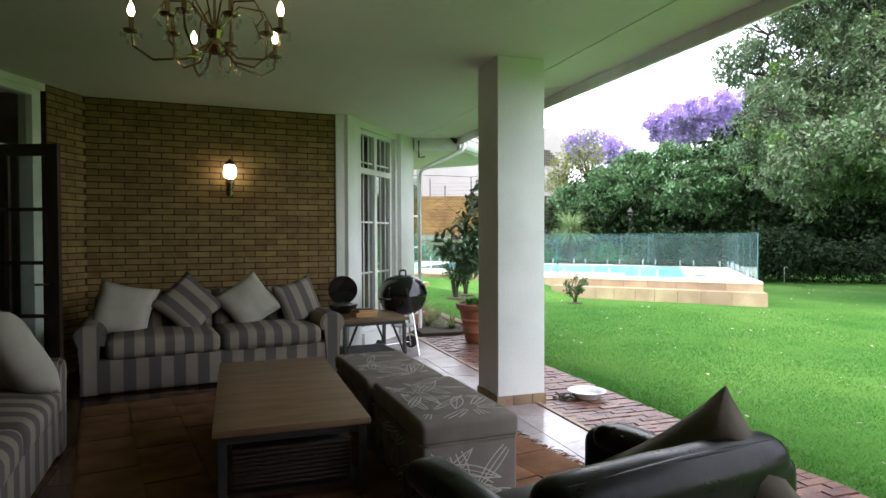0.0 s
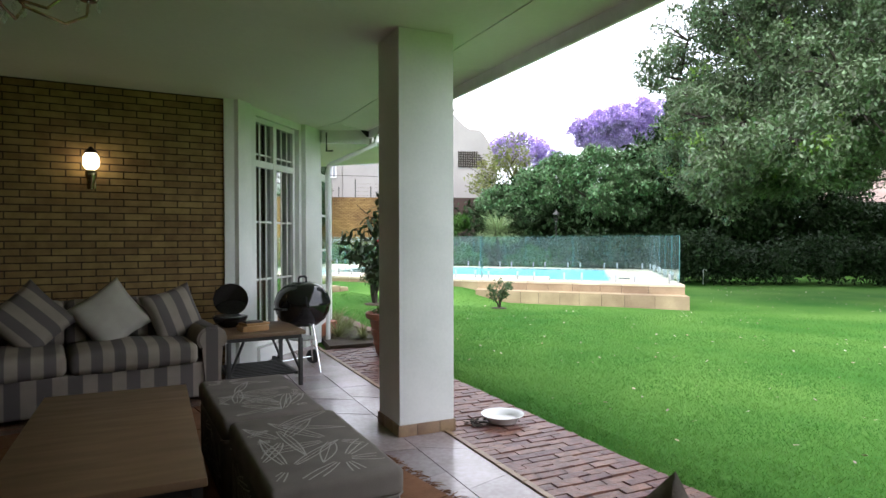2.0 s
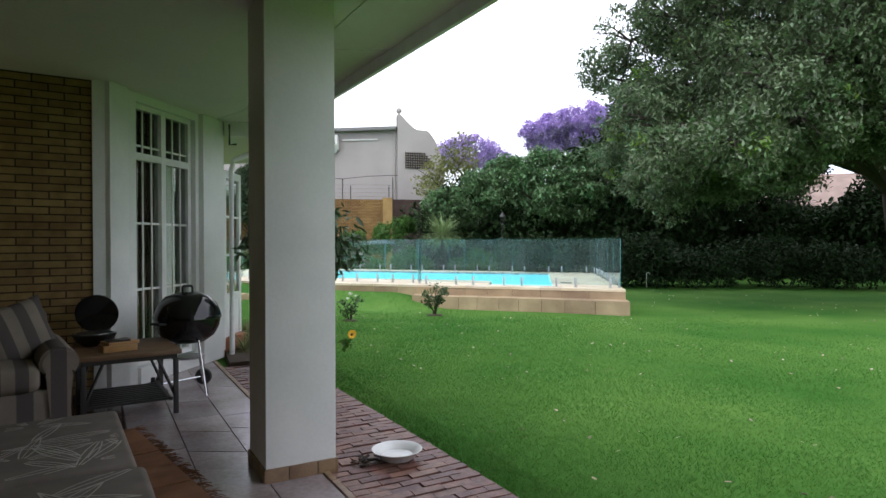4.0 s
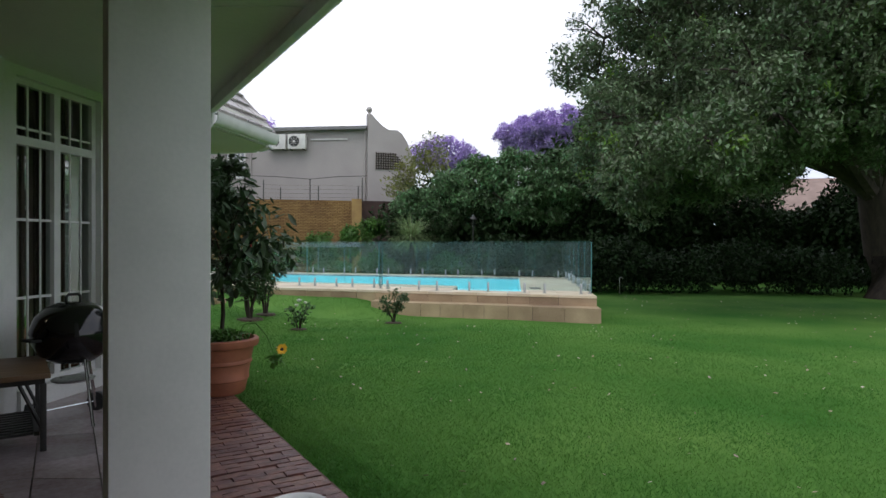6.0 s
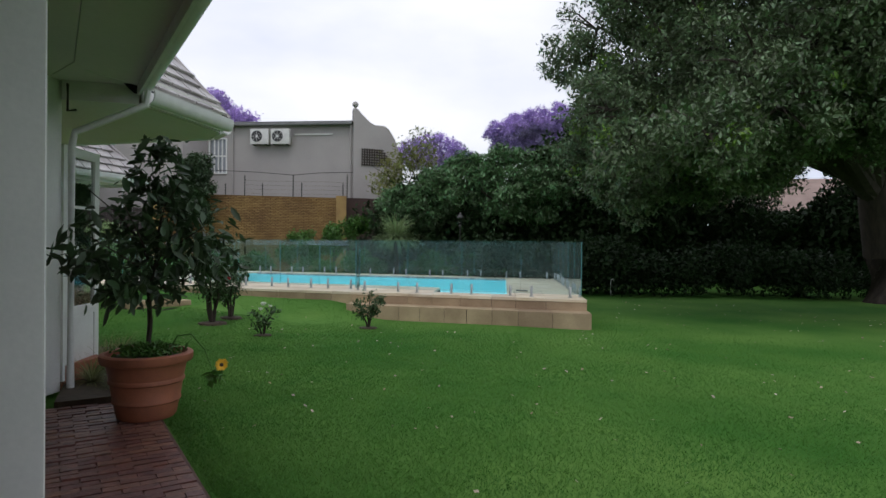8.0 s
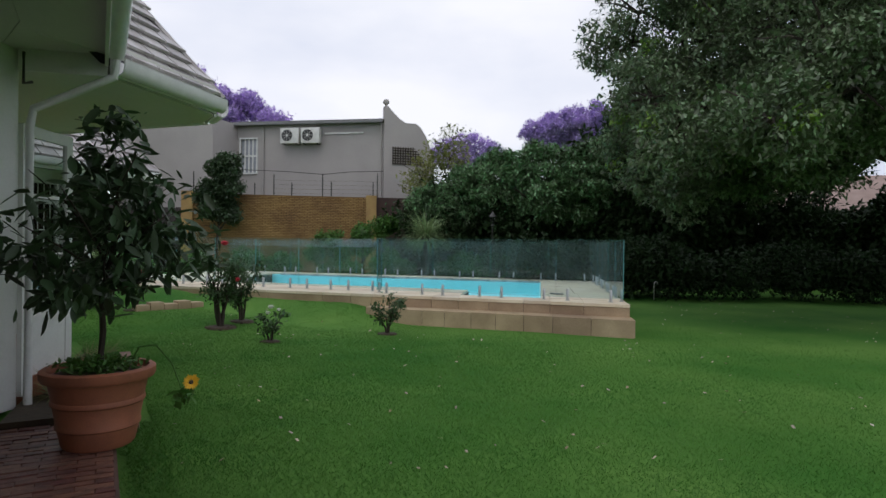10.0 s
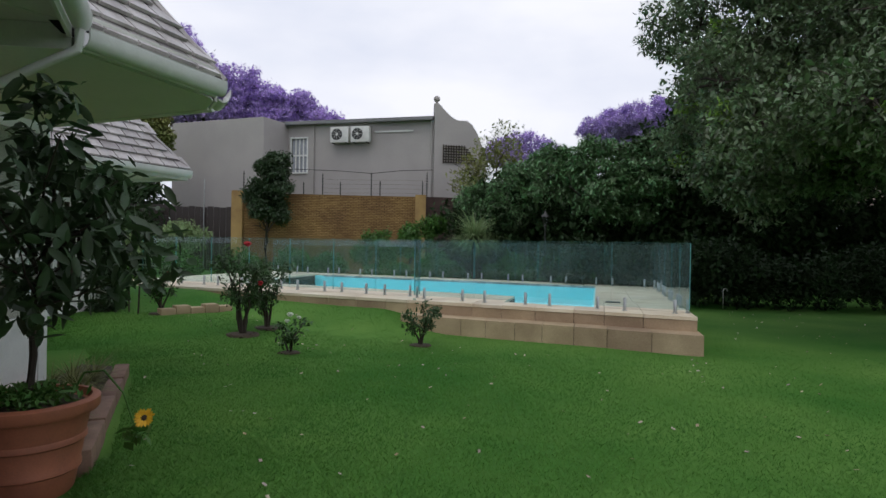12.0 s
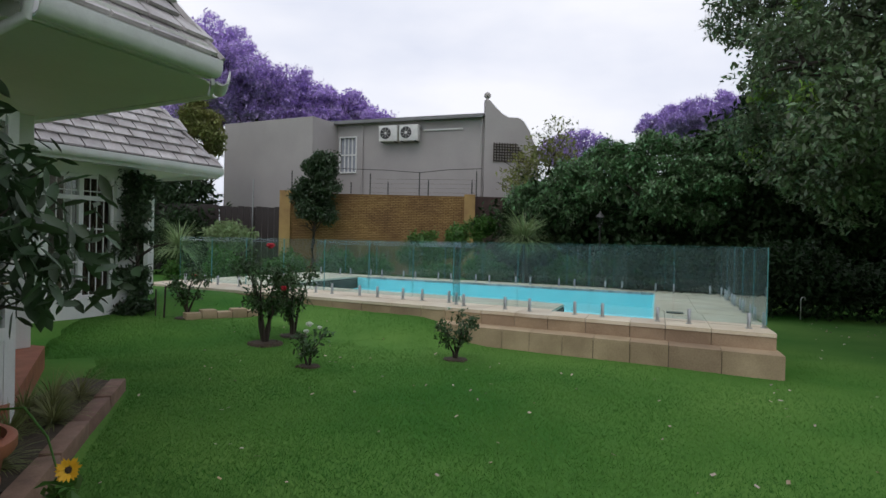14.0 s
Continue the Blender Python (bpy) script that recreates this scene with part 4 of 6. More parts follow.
for i in range(10):
    fence_panel(0.09 + i * 1.161, VF + 6.2, 0.09 + (i + 1) * 1.161, VF + 6.2)


# ---- behind the pool: boundary wall and the neighbour's house ----
VIEW, SIDE, EYE0 = Vector((0.322, 0.947)), Vector((0.947, -0.322)), Vector((4.17, 3.47))


def beyond(s, d, z=0.0):
    """A place s metres to the side and d metres out, seen from the end of the lawn."""
    p = EYE0 + SIDE * s + VIEW * d
    return Vector((p.x, p.y, z))


def beyond_wall(name, s0, d0, s1, d1, z0, z1, thick, material, label):
    p, q = beyond(s0, d0), beyond(s1, d1)
    return wall_run(name, tuple(p.xy), tuple(q.xy), z0, z1, thick, material, label)


BW_D = 27.4
boundary = beyond_wall("wall_boundary", -7.3, BW_D + 0.03, 1.0, BW_D + 0.03, 0, 3.55, 0.2, BRICK_BOUND, "tall yellow face brick garden boundary wall")
bm = B()
for s0 in (-7.28, 0.92):
    p = beyond(s0, BW_D)
    box(bm, 0, -0.08, 0, 0.48, 0.3, 3.64, m=frame_matrix(tuple(beyond(s0, BW_D).xy), tuple(beyond(s0 + 1, BW_D).xy)))
tagged(part("wall_piers", bm, BRICK_FAR), "yellow brick piers of the boundary wall", "wall", kind="structure")
beyond_wall("wall_boundary_dark", 1.42, BW_D + 0.5, 14.0, BW_D + 1.5, 0, 3.6, 0.2, mat("dark_red_brick", (0.075, 0.045, 0.038), (0.05, 0.032, 0.028), 2, 0.9, bump=0.3), "dark brick continuation of the boundary wall")
gate_m = (frame_matrix(tuple(beyond(-9.95, BW_D).xy), tuple(beyond(-7.3, BW_D).xy)))
gate = thing("garden_gate", "dark boarded timber gate in the boundary wall", "gate", gate_m)
for i in range(10):
    part("board", box(B(), 0.27 * i, 0, 0.05, 0.27 * i + 0.255, 0.04, 2.9 - 0.02 * (i % 3)), DARK_WOOD, gate)
part("rail", box(B(), 0, 0.042, 0.5, 2.68, 0.09, 0.62), DARK_WOOD, gate)
part("rail", box(B(), 0, 0.042, 2.3, 2.68, 0.09, 2.42), DARK_WOOD, gate)
bm = B()
box(bm, 0, 0, 0, 5.0, 0.06, 2.95)
tagged(part("wall_boundary_left", bm, DARK_WOOD, None, "", frame_matrix(tuple(beyond(-15.0, BW_D).xy), tuple(beyond(-10.0, BW_D).xy))), "dark boarded fence beyond the gate", "fence", kind="structure")
gpost = beyond(-8.45, BW_D - 0.1)
tagged(part("pole", tube(B(), [(gpost.x, gpost.y, 0), (gpost.x, gpost.y, 4.1)], 0.03, seg=8), STEEL), "thin grey steel pole beside the gate", "pole")
# electric fence above the wall
ef = thing("electric_fence", "black electric fence posts and wires on the boundary wall", "fence", frame_matrix(tuple(beyond(-7.2, BW_D + 0.13).xy), tuple(beyond(1.0, BW_D + 0.13).xy)))
for x, h in ((0.4, 1.0), (3.05, 0.55), (3.9, 0.95), (4.7, 0.6), (6.1, 1.05), (6.5, 0.7), (8.45, 0.75), (8.65, 1.15)):
    bm = B()
    tube(bm, [(x, 0, 3.55), (x, 0, 3.55 + h)], 0.018, seg=6)
    for k in range(int(h / 0.13)):
        lathe(bm, [(0.02, 0), (0.036, 0.02), (0.036, 0.05), (0.02, 0.07)], 8, pose(x, 0, 3.6 + k * 0.13))
    part("post", bm, BLACK_METAL, ef)
for k in range(4):
    pts = [(x, 0.0, 3.68 + 0.2 * k + 0.03 * math.sin(x)) for x in (3.9, 4.7, 6.1, 7.4, 8.65)]
    part("wire", tube(B(), pts, 0.0035, seg=4), BLACK_METAL, ef)
part("wire", tube(B(), [(2.6, 0, 4.68), (4.5, 0, 4.66), (6.1, 0, 4.58), (7.4, 0, 4.74), (8.9, 0, 4.82)], 0.015, seg=5), BLACK_METAL, ef)

# neighbour's house: facade turned a little from the wall
NB1 = beyond(1.95, 29.1)
NB0 = beyond(-6.0, 32.0)
nb_m = frame_matrix(tuple(NB0.xy), tuple(NB1.xy))
nb_n = (NB1 - NB0).length
house = thing("neighbour_house", "grey plastered two-storey house with a curved gable", "house", nb_m)
EAVE = 7.45
WX0, WX1, WZ0, WZ1 = 0.68, 1.55, 5.0, 6.75
for x0, z0, x1, z1 in ((0, 0, WX0, EAVE), (WX1, 0, nb_n, EAVE), (WX0, 0, WX1, WZ0), (WX0, WZ1, WX1, EAVE)):
    part("wall", box(B(), x0, 0, z0, x1, 0.3, z1), PLASTER, house)
part("side_wall", box(B(), 0, 5.7, 0, nb_n, 6.0, EAVE), PLASTER, house)
bm = B()
box(bm, -0.2, -0.25, EAVE + 0.05, nb_n - 0.1, 6.0, EAVE + 0.16)
part("roof", bm, SHEET, house, "grey metal roof edge")
part("roof_gutter", box(B(), -0.2, -0.37, EAVE - 0.05, nb_n - 0.1, -0.255, EAVE + 0.07, 0.02), SHEET, house)
nwin = part("window", box(B(), WX0 - 0.07, -0.04, WZ0 - 0.07, WX0, 0.06, WZ1 + 0.07), JOINERY, house)
bm = B()
box(bm, WX1, -0.04, WZ0 - 0.07, WX1 + 0.07, 0.06, WZ1 + 0.07)
box(bm, WX0, -0.04, WZ1, WX1, 0.06, WZ1 + 0.07)
box(bm, WX0 - 0.05, -0.09, WZ0 - 0.07, WX1 + 0.05, 0.06, WZ0)
part("window_frame", bm, JOINERY, nwin)
for k in range(1, 4):
    x = WX0 + (WX1 - WX0) * k / 4
    part("glazing_bar", box(B(), x - 0.035, 0.02, WZ0, x + 0.035, 0.05, WZ1), JOINERY, nwin)
part("glazing_bar", box(B(), WX0, 0.015, (WZ0 + WZ1) / 2 - 0.04, WX1, 0.06, (WZ0 + WZ1) / 2 + 0.04), JOINERY, nwin)
part("pane", box(B(), WX0, 0.1, WZ0, WX1, 0.11, WZ1), mat("dim_blind", (0.4, 0.42, 0.45), (0.3, 0.32, 0.35), 3, 0.2), nwin)
for x in (1.95, nb_n - 0.22):
    part("downpipe", tube(B(), [(x, -0.07, 3.0), (x, -0.07, EAVE - 0.05)], 0.055, seg=8), PLASTER, house)
part("conduit", box(B(), 5.28, -0.07, 6.92, 7.3, 0.0, 7.0, 0.01), PLASTIC, house, "white cable trunking")
# curved gable with a ball on top
bm = B()
prof = [(-0.12, 0), (-0.12, EAVE + 0.75), (0.12, EAVE + 0.75), (0.35, EAVE + 0.5), (0.7, EAVE + 0.18), (1.0, EAVE + 0.02), (1.5, EAVE + 0.02), (1.75, EAVE - 0.15), (2.05, EAVE - 0.6), (2.3, EAVE - 1.2), (2.5, EAVE - 1.7), (2.5, 0)]
gm = pose(nb_n + 0.02, 0, 0, 0, 0, 27)
lo = [bm.verts.new((x, -0.12, z)) for x, z in prof]
hi = [bm.verts.new((x, 0.22, z)) for x, z in prof]
bm.faces.new(lo)
bm.faces.new(hi[::-1])
for i in range(len(prof)):
    bm.faces.new((lo[i], lo[(i + 1) % len(prof)], hi[(i + 1) % len(prof)], hi[i]))
part("gable", bm, PLASTER, house, m=gm)
bm = B()
bmesh.ops.create_uvsphere(bm, u_segments=14, v_segments=10, radius=0.16, matrix=pose(0, 0.05, EAVE + 1.03))
lathe(bm, [(0.14, EAVE + 0.74), (0.14, EAVE + 0.8), (0.06, EAVE + 0.84), (0.06, EAVE + 0.92)], 12, pose(0, 0.05, 0))
part("finial", bm, PLASTER, house, m=gm)
bm = B()
for i in range(13):
    box(bm, 0.3 + 0.13 * i, -0.2, 5.35, 0.34 + 0.13 * i, -0.17, 6.25 - max(0, i - 8) * 0.17)
    if i < 7:
        box(bm, 0.3, -0.17, 5.38 + 0.13 * i, 1.95 - max(0, i - 2) * 0.12, -0.14, 5.42 + 0.13 * i)
part("lattice", bm, BARK, house, "weathered timber lattice", m=gm)
left_m = frame_matrix(tuple(beyond(-11.66, 32.6).xy), tuple(beyond(-6.45, 30.0).xy))
ln = (beyond(-11.66, 32.6) - beyond(-6.45, 30.0)).length
bm = B()
box(bm, 0, 0, 0, ln, 5.0, 7.5)
part("wing", bm, PLASTER, house, m=nb_m.inverted() @ left_m)


def air_conditioner(x):
    a = thing("air_conditioner", "white outdoor air conditioner unit on the house wall", "air conditioner", nb_m @ pose(x, -0.46, 6.42), "outdoor units")
    part("casing", box(B(), 0, 0, 0, 0.98, 0.34, 0.78, 0.02), PLASTIC, a)
    bm = B()
    lathe(bm, [(0.29, 0), (0.29, 0.012), (0.27, 0.014), (0.1, 0.01)], 24, pose(0.36, -0.002, 0.4, 90))
    part("fan_grille", bm, BLACK_METAL, a, "dark round fan grille")
    bm = B()
    bmesh.ops.create_cone(bm, cap_ends=True, segments=24, radius1=0.06, radius2=0.06, depth=0.004, matrix=pose(0.36, -0.02, 0.4, 90))
    for k in range(8):
        box(bm, -0.006, -0.026, 0.06, 0.006, -0.018, 0.28, m=pose(0.36, 0, 0.4, 0, 45 * k, 0))
    part("guard", bm, PLASTIC, a)
    for xx in (0.1, 0.82):
        part("bracket", box(B(), xx, 0.0, -0.04, xx + 0.04, 0.42, -0.002), BLACK_METAL, a)


air_conditioner(3.06)
air_conditioner(4.16)
# far roof glimpsed under the big tree
bm = B()
prism(bm, [(0, 0), (9, 0), (9, 5), (0, 5)], 0, 3.0)
cottage = thing("far_cottage", "far house with a pale brown roof beyond the trees", "house", frame_matrix((29.5, 18.5), (36.0, 12.0)))
part("wall", bm, PLASTER, cottage)
bm = B()
for k, (y0, z0, y1, z1) in enumerate(((-0.6, 2.9, 2.6, 4.7), (5.8, 2.9, 2.6, 4.7))):
    vs = [bm.verts.new(c) for c in ((-0.5, y0, z0), (9.5, y0, z0), (9.5, y1, z1), (-0.5, y1, z1))]
    ws = [bm.verts.new(v.co + Vector((0, 0, 0.12))) for v in vs]
    bm.faces.new(vs)
    bm.faces.new(ws[::-1])
    for i in range(4):
        bm.faces.new((vs[i], vs[(i + 1) % 4], ws[(i + 1) % 4], ws[i]))
part("roof", bm, mat("pale_tile_roof", (0.36, 0.26, 0.22), (0.28, 0.2, 0.17), 2, 0.8), cottage)


# ---- trees and garden ----
RNG = np.random.default_rng(7)
PYR = random.Random(5)


def tree(name, label, base, top, trunk_r, spread, blobs, count, size, material, bark=BARK, limbs_n=9, clump=0, extra=(), shell=0.5, depth=2, lean=(0, 0), **kw):
    """A tapered trunk with limbs and a crown of many small leaves round uneven blobs."""
    t = thing(name, label, "tree" if "tree" in name else "shrub", pose(*base))
    bm = B()
    o = Vector(base)
    limbs(bm, (0, 0, 0), Vector(top) - o, trunk_r, spread, PYR, limbs_n, depth, lean)
    part("trunk", bm, bark, t)
    local = [(x - o.x, y - o.y, z - o.z, a, b, c) for x, y, z, a, b, c in blobs]
    crown = new("crown", leaf_cloud("crown", local, count, size, material, RNG, shell, clump=clump, **kw))
    crown.parent = t
    for more_blobs, n, s, m in extra:
        local = [(x - o.x, y - o.y, z - o.z, a, b, c) for x, y, z, a, b, c in more_blobs]
        ob = new("young_leaves", leaf_cloud("young_leaves", local, n, s, m, RNG, 0.6, clump=clump))
        ob.parent = t
    return t


def scatter_blobs(blobs, n, r, rng, spread=0.85):
    """Smaller blobs sown over the skin of larger ones, for an uneven outline."""
    out = []
    for x, y, z, a, b, c in blobs:
        for i in range(n):
            d = Vector((rng.gauss(0, 1), rng.gauss(0, 1), rng.gauss(0, 1))).normalized()
            k = r * rng.uniform(0.6, 1.3)
            out.append((x + d.x * a * spread, y + d.y * b * spread, z + d.z * c * spread, k, k, k * 0.75))
    return out


def bz(s, d, z, a, b, c):
    p = beyond(s, d)
    return (p.x, p.y, z, a, b, c)


# the big oak over the far side of the lawn
def bough_tree(name, label, base, fork, trunk_r, boughs, per, small, count, size, material, sag=0.0, along=(0.62, 0.82, 1.0), extra=None, clump=5, **kw):
    """A forked tree: every bough (x, y, z, radius) is a tapered limb with twigs that carries its own masses of leaf."""
    o, fk = Vector(base), Vector(fork)
    t = thing(name, label, "tree", pose(*base))
    bm = B()
    tube(bm, [(0, 0, -0.1), (0.1, 0.05, (fk - o).z * 0.35), (fk - o) * 0.8, fk - o], trunk_r, trunk_r * 0.7, 12)
    part("trunk", bm, BARK, t)
    masses = []
    for x, y, z, r in boughs:
        end = Vector((x, y, z))
        mid = fk.lerp(end, 0.5) + Vector((PYR.uniform(-0.4, 0.4), PYR.uniform(-0.4, 0.4), PYR.uniform(0.2, 0.7) - sag * (end - fk).length))
        bm = B()
        tube(bm, [fk - o - Vector((0, 0, PYR.uniform(0, 0.8))), fk.lerp(mid, 0.5) - o + Vector((0, 0, 0.2)), mid - o, mid.lerp(end, 0.6) - o, end - o], trunk_r * 0.42, trunk_r * 0.06, 8)
        for f in along:
            c = mid.lerp(end, (f - 0.5) * 2) if f > 0.5 else fk.lerp(mid, f * 2)
            c = c + Vector((PYR.uniform(-0.4, 0.4), PYR.uniform(-0.4, 0.4), PYR.uniform(-0.2, 0.3))) * r
            k = r * (0.72 if f < 0.9 else 1.0)
            masses.append((c.x, c.y, c.z, k, k, k * 0.72))
            for j in range(4):
                d = Vector((PYR.gauss(0, 1), PYR.gauss(0, 1), PYR.gauss(0.2, 0.7))).normalized() * k * 0.9
                tube(bm, [c - o, c - o + d * 0.5 + Vector((0, 0, 0.08 * k)), c - o + d], trunk_r * 0.07, trunk_r * 0.015, 5)
        part("bough", bm, BARK, t)
    skin = scatter_blobs(masses, per, small, PYR, 0.92) + [(x, y, z, a * 0.8, b * 0.8, c * 0.8) for x, y, z, a, b, c in masses]
    local = [(x - o.x, y - o.y, z - o.z, a, b, c) for x, y, z, a, b, c in skin]
    crown = new("crown", leaf_cloud("crown", local, count, size, material, RNG, 0.3, clump=clump, **kw))
    crown.parent = t
    if extra:
        n, s_, m = extra
        tips = PYR.sample(local, max(4, len(local) // 12))
        tips = [(x, y, z + b * 0.3, a * 0.7, b * 0.7, c * 0.7) for x, y, z, a, b, c in tips]
        young = new("young_leaves", leaf_cloud("young_leaves", tips, n, s_, m, RNG, 0.4, clump=clump))
        young.parent = t
    return t


OAK_LAWN = [(12.0, 9.5, 3.3, 0.8), (11.5, 8.1, 3.3, 0.9), (13.3, 8.1, 4.6, 1.4), (12.9, 7.0, 3.8, 1.1), (13.6, 6.5, 4.6, 1.2), (13.2, 7.9, 3.1, 0.7), (14.7, 7.0, 3.6, 0.9), (14.0, 7.4, 5.5, 1.5), (12.6, 10.9, 4.2, 1.0)]
OAK_POOL = [(15.4, 13.8, 7.6, 1.4), (15.8, 12.6, 8.0, 1.3), (15.0, 14.2, 6.4, 0.9), (14.6, 11.2, 5.5, 1.7), (14.5, 12.4, 4.7, 1.2), (14.4, 12.8, 3.5, 1.0), (13.6, 10.8, 2.5, 0.8), (15.2, 10.3, 2.8, 0.9), (14.2, 12.0, 2.9, 0.8), (16.8, 11.1, 4.4, 1.6), (16.0, 12.9, 9.0, 1.5)]
OAK_HIGH = [(15.2, 10.5, 7.0, 1.9), (15.6, 10.4, 9.0, 2.3), (15.3, 7.9, 7.6, 2.3), (14.5, 6.0, 5.9, 1.9), (15.2, 5.5, 4.3, 1.8), (17.3, 5.9, 7.4, 2.6), (18.7, 9.9, 5.0, 1.5), (19.4, 8.9, 10.5, 2.8), (23.5, 6.0, 8.5, 3.0), (24.5, 11.0, 9.0, 3.0), (19.0, 3.0, 6.5, 2.4), (18.0, 13.0, 11.0, 2.4)]
bough_tree("oak_tree", "huge spreading dark green oak tree shading the lawn edge", (21.0, 8.8, -0.06), (20.6, 8.9, 3.4), 0.55, OAK_LAWN + OAK_POOL + OAK_HIGH, 19, 0.36, 420000, 0.06, OAK, extra=(16000, 0.06, OAK_NEW))
# the broad glossy evergreen behind the pool
LAU = [bz(3.5, 22.9, 2.7, 0.9, 0.9, 0.8), bz(4.7, 22.4, 3.2, 1.2, 1.1, 1.1), bz(5.9, 21.6, 3.6, 1.4, 1.3, 1.35), bz(7.4, 20.8, 3.6, 1.5, 1.4, 1.55), bz(9.0, 20.3, 3.6, 1.5, 1.4, 1.6), bz(10.6, 20.6, 3.6, 1.5, 1.4, 1.6), bz(12.2, 21.2, 3.7, 1.6, 1.5, 1.7)]
p = beyond(8.0, 21.5)
tree("evergreen_tree", "broad glossy dark evergreen tree behind the pool fence", (p.x, p.y, -0.05), (p.x, p.y, 2.6), 0.22, 2.8, LAU + scatter_blobs(LAU, 40, 0.4, PYR, 0.97), 150000, 0.07, LAUREL, clump=6, long=2.5, droop=0.4)


def jacaranda(base, fork, boughs, count, label):
    bough_tree("jacaranda_tree", label, base, fork, 0.4, boughs, 12, 0.7, count, 0.13, JACARANDA, along=(0.7, 1.0), clump=7)


J1 = [(-17.2, 43, 14.2, 2.6), (-14.7, 42, 13.8, 2.4), (-12.6, 42, 12.9, 2.2), (-10.6, 42, 12.0, 1.9), (-8.7, 42, 11.0, 1.6), (-7.0, 42, 10.3, 1.3), (-5.3, 42, 9.7, 0.95), (-13.2, 43, 10.6, 2.0), (-10.2, 43, 9.8, 1.7), (-7.7, 42.5, 9.2, 1.3), (-16.7, 43, 11.2, 2.4), (-15.3, 41, 12.2, 1.8), (-19.2, 43, 12.1, 2.6)]
p, q = beyond(-12.5, 43), beyond(-12.8, 43)
jacaranda((p.x, p.y, -0.05), (q.x, q.y, 6.0), [(*beyond(s, d).xy, z, r) for s, d, z, r in J1], 120000, "tall purple flowering jacaranda behind the grey house")
J2 = [(19.9, 60, 13.2, 1.2), (20.9, 60, 13.6, 1.5), (22.6, 60, 14.4, 1.7), (24.6, 60, 15.0, 1.9), (27.0, 60, 15.2, 2.0), (22.0, 61, 12.6, 1.5), (25.0, 61, 13.2, 1.7), (29.5, 60, 15.0, 2.2), (28.0, 61, 13.0, 1.8)]
p, q = beyond(25.0, 61), beyond(24.6, 61)
jacaranda((p.x, p.y, -0.05), (q.x, q.y, 9.0), [(*beyond(s, d).xy, z, r) for s, d, z, r in J2], 90000, "purple flowering jacaranda rising over the evergreens")
J3 = [(11.4, 60, 11.2, 1.3), (13.0, 60, 11.6, 1.3), (14.6, 60, 11.0, 1.1), (10.0, 60, 10.4, 1.2), (16.5, 61, 10.2, 1.2)]
p, q = beyond(13.0, 60.5), beyond(13.0, 60.5)
jacaranda((p.x, p.y, -0.05), (q.x, q.y, 7.5), [(*beyond(s, d).xy, z, r) for s, d, z, r in J3], 22000, "smaller purple jacaranda beyond the garden wall")
# pale sparse tree in front of the gable
PL = [bz(3.9, 26.2, 5.0, 1.1, 1.1, 1.2), bz(4.8, 26.2, 5.6, 1.0, 1.0, 1.3), bz(3.2, 26.2, 4.2, 0.9, 0.9, 0.8)]
p = beyond(4.2, 26.3)
tree("sapling_tree", "thin pale yellow-green young tree with bare twigs", (p.x, p.y, -0.05), (p.x, p.y, 4.2), 0.08, 1.7, PL, 2500, 0.09, YELLOW_LEAF, limbs_n=12, shell=0.2)
p = beyond(-12.0, 29.5)
tree("conifer_tree", "yellow-green leafy tree beside the far wing roof", (p.x, p.y, -0.05), (p.x, p.y, 4.5), 0.15, 1.4, scatter_blobs([bz(-11.9, 29.5, 7.2, 0.75, 0.7, 0.9), bz(-11.9, 29.5, 5.9, 1.0, 0.9, 1.2), bz(-12.2, 29.5, 4.6, 1.2, 1.1, 1.4)], 12, 0.4, PYR), 16000, 0.11, YELLOW_LEAF, clump=4)
# dark climber on the boundary wall
p = beyond(-5.55, BW_D - 0.75)
tree("wall_shrub", "dark rounded shrub trained on the brick boundary wall", (p.x, p.y, 0.0), (p.x, p.y, 2.2), 0.09, 0.9, scatter_blobs([bz(-5.45, BW_D - 0.75, 3.3, 1.0, 0.6, 0.9), bz(-5.4, BW_D - 0.7, 4.0, 0.8, 0.5, 0.8), bz(-5.3, BW_D - 0.7, 4.6, 0.5, 0.45, 0.5), bz(-5.5, BW_D - 0.7, 2.6, 0.75, 0.5, 0.6)], 9, 0.36, PYR), 17000, 0.08, CITRUS, clump=4)
# fresh bush before the wall
p = beyond(0.6, 23.5)
tree("rounded_shrub", "fresh green mounded shrub behind the pool", (p.x, p.y, 0.0), (p.x, p.y, 1.1), 0.06, 0.8, scatter_blobs([bz(0.0, 23.5, 1.6, 1.1, 0.9, 0.7), bz(1.2, 23.5, 1.7, 1.0, 0.9, 0.7), bz(-0.8, 23.5, 1.2, 0.8, 0.8, 0.6)], 8, 0.35, PYR), 9000, 0.075, BUSH_LEAF, clump=4)


def understorey(name, pts, h, count, material, label, size=0.12, wide=1.3):
    """A dense run of shrubs along a line of places."""
    blobs = []
    for (x0, y0), (x1, y1) in zip(pts, pts[1:]):
        n = max(2, int(math.hypot(x1 - x0, y1 - y0) / 0.9))
        for i in range(n):
            f = i / n
            k = PYR.uniform(0.65, 1.2)
            blobs.append((x0 + (x1 - x0) * f + PYR.uniform(-0.5, 0.5), y0 + (y1 - y0) * f + PYR.uniform(-0.5, 0.5), h * 0.5 * k, wide * k, wide * k, h * 0.55 * k))
    ob = new(name, leaf_cloud(name, blobs, count, size, material, RNG, 0.4, clump=4))
    return tagged(ob, label, "shrubs", kind="stuff")


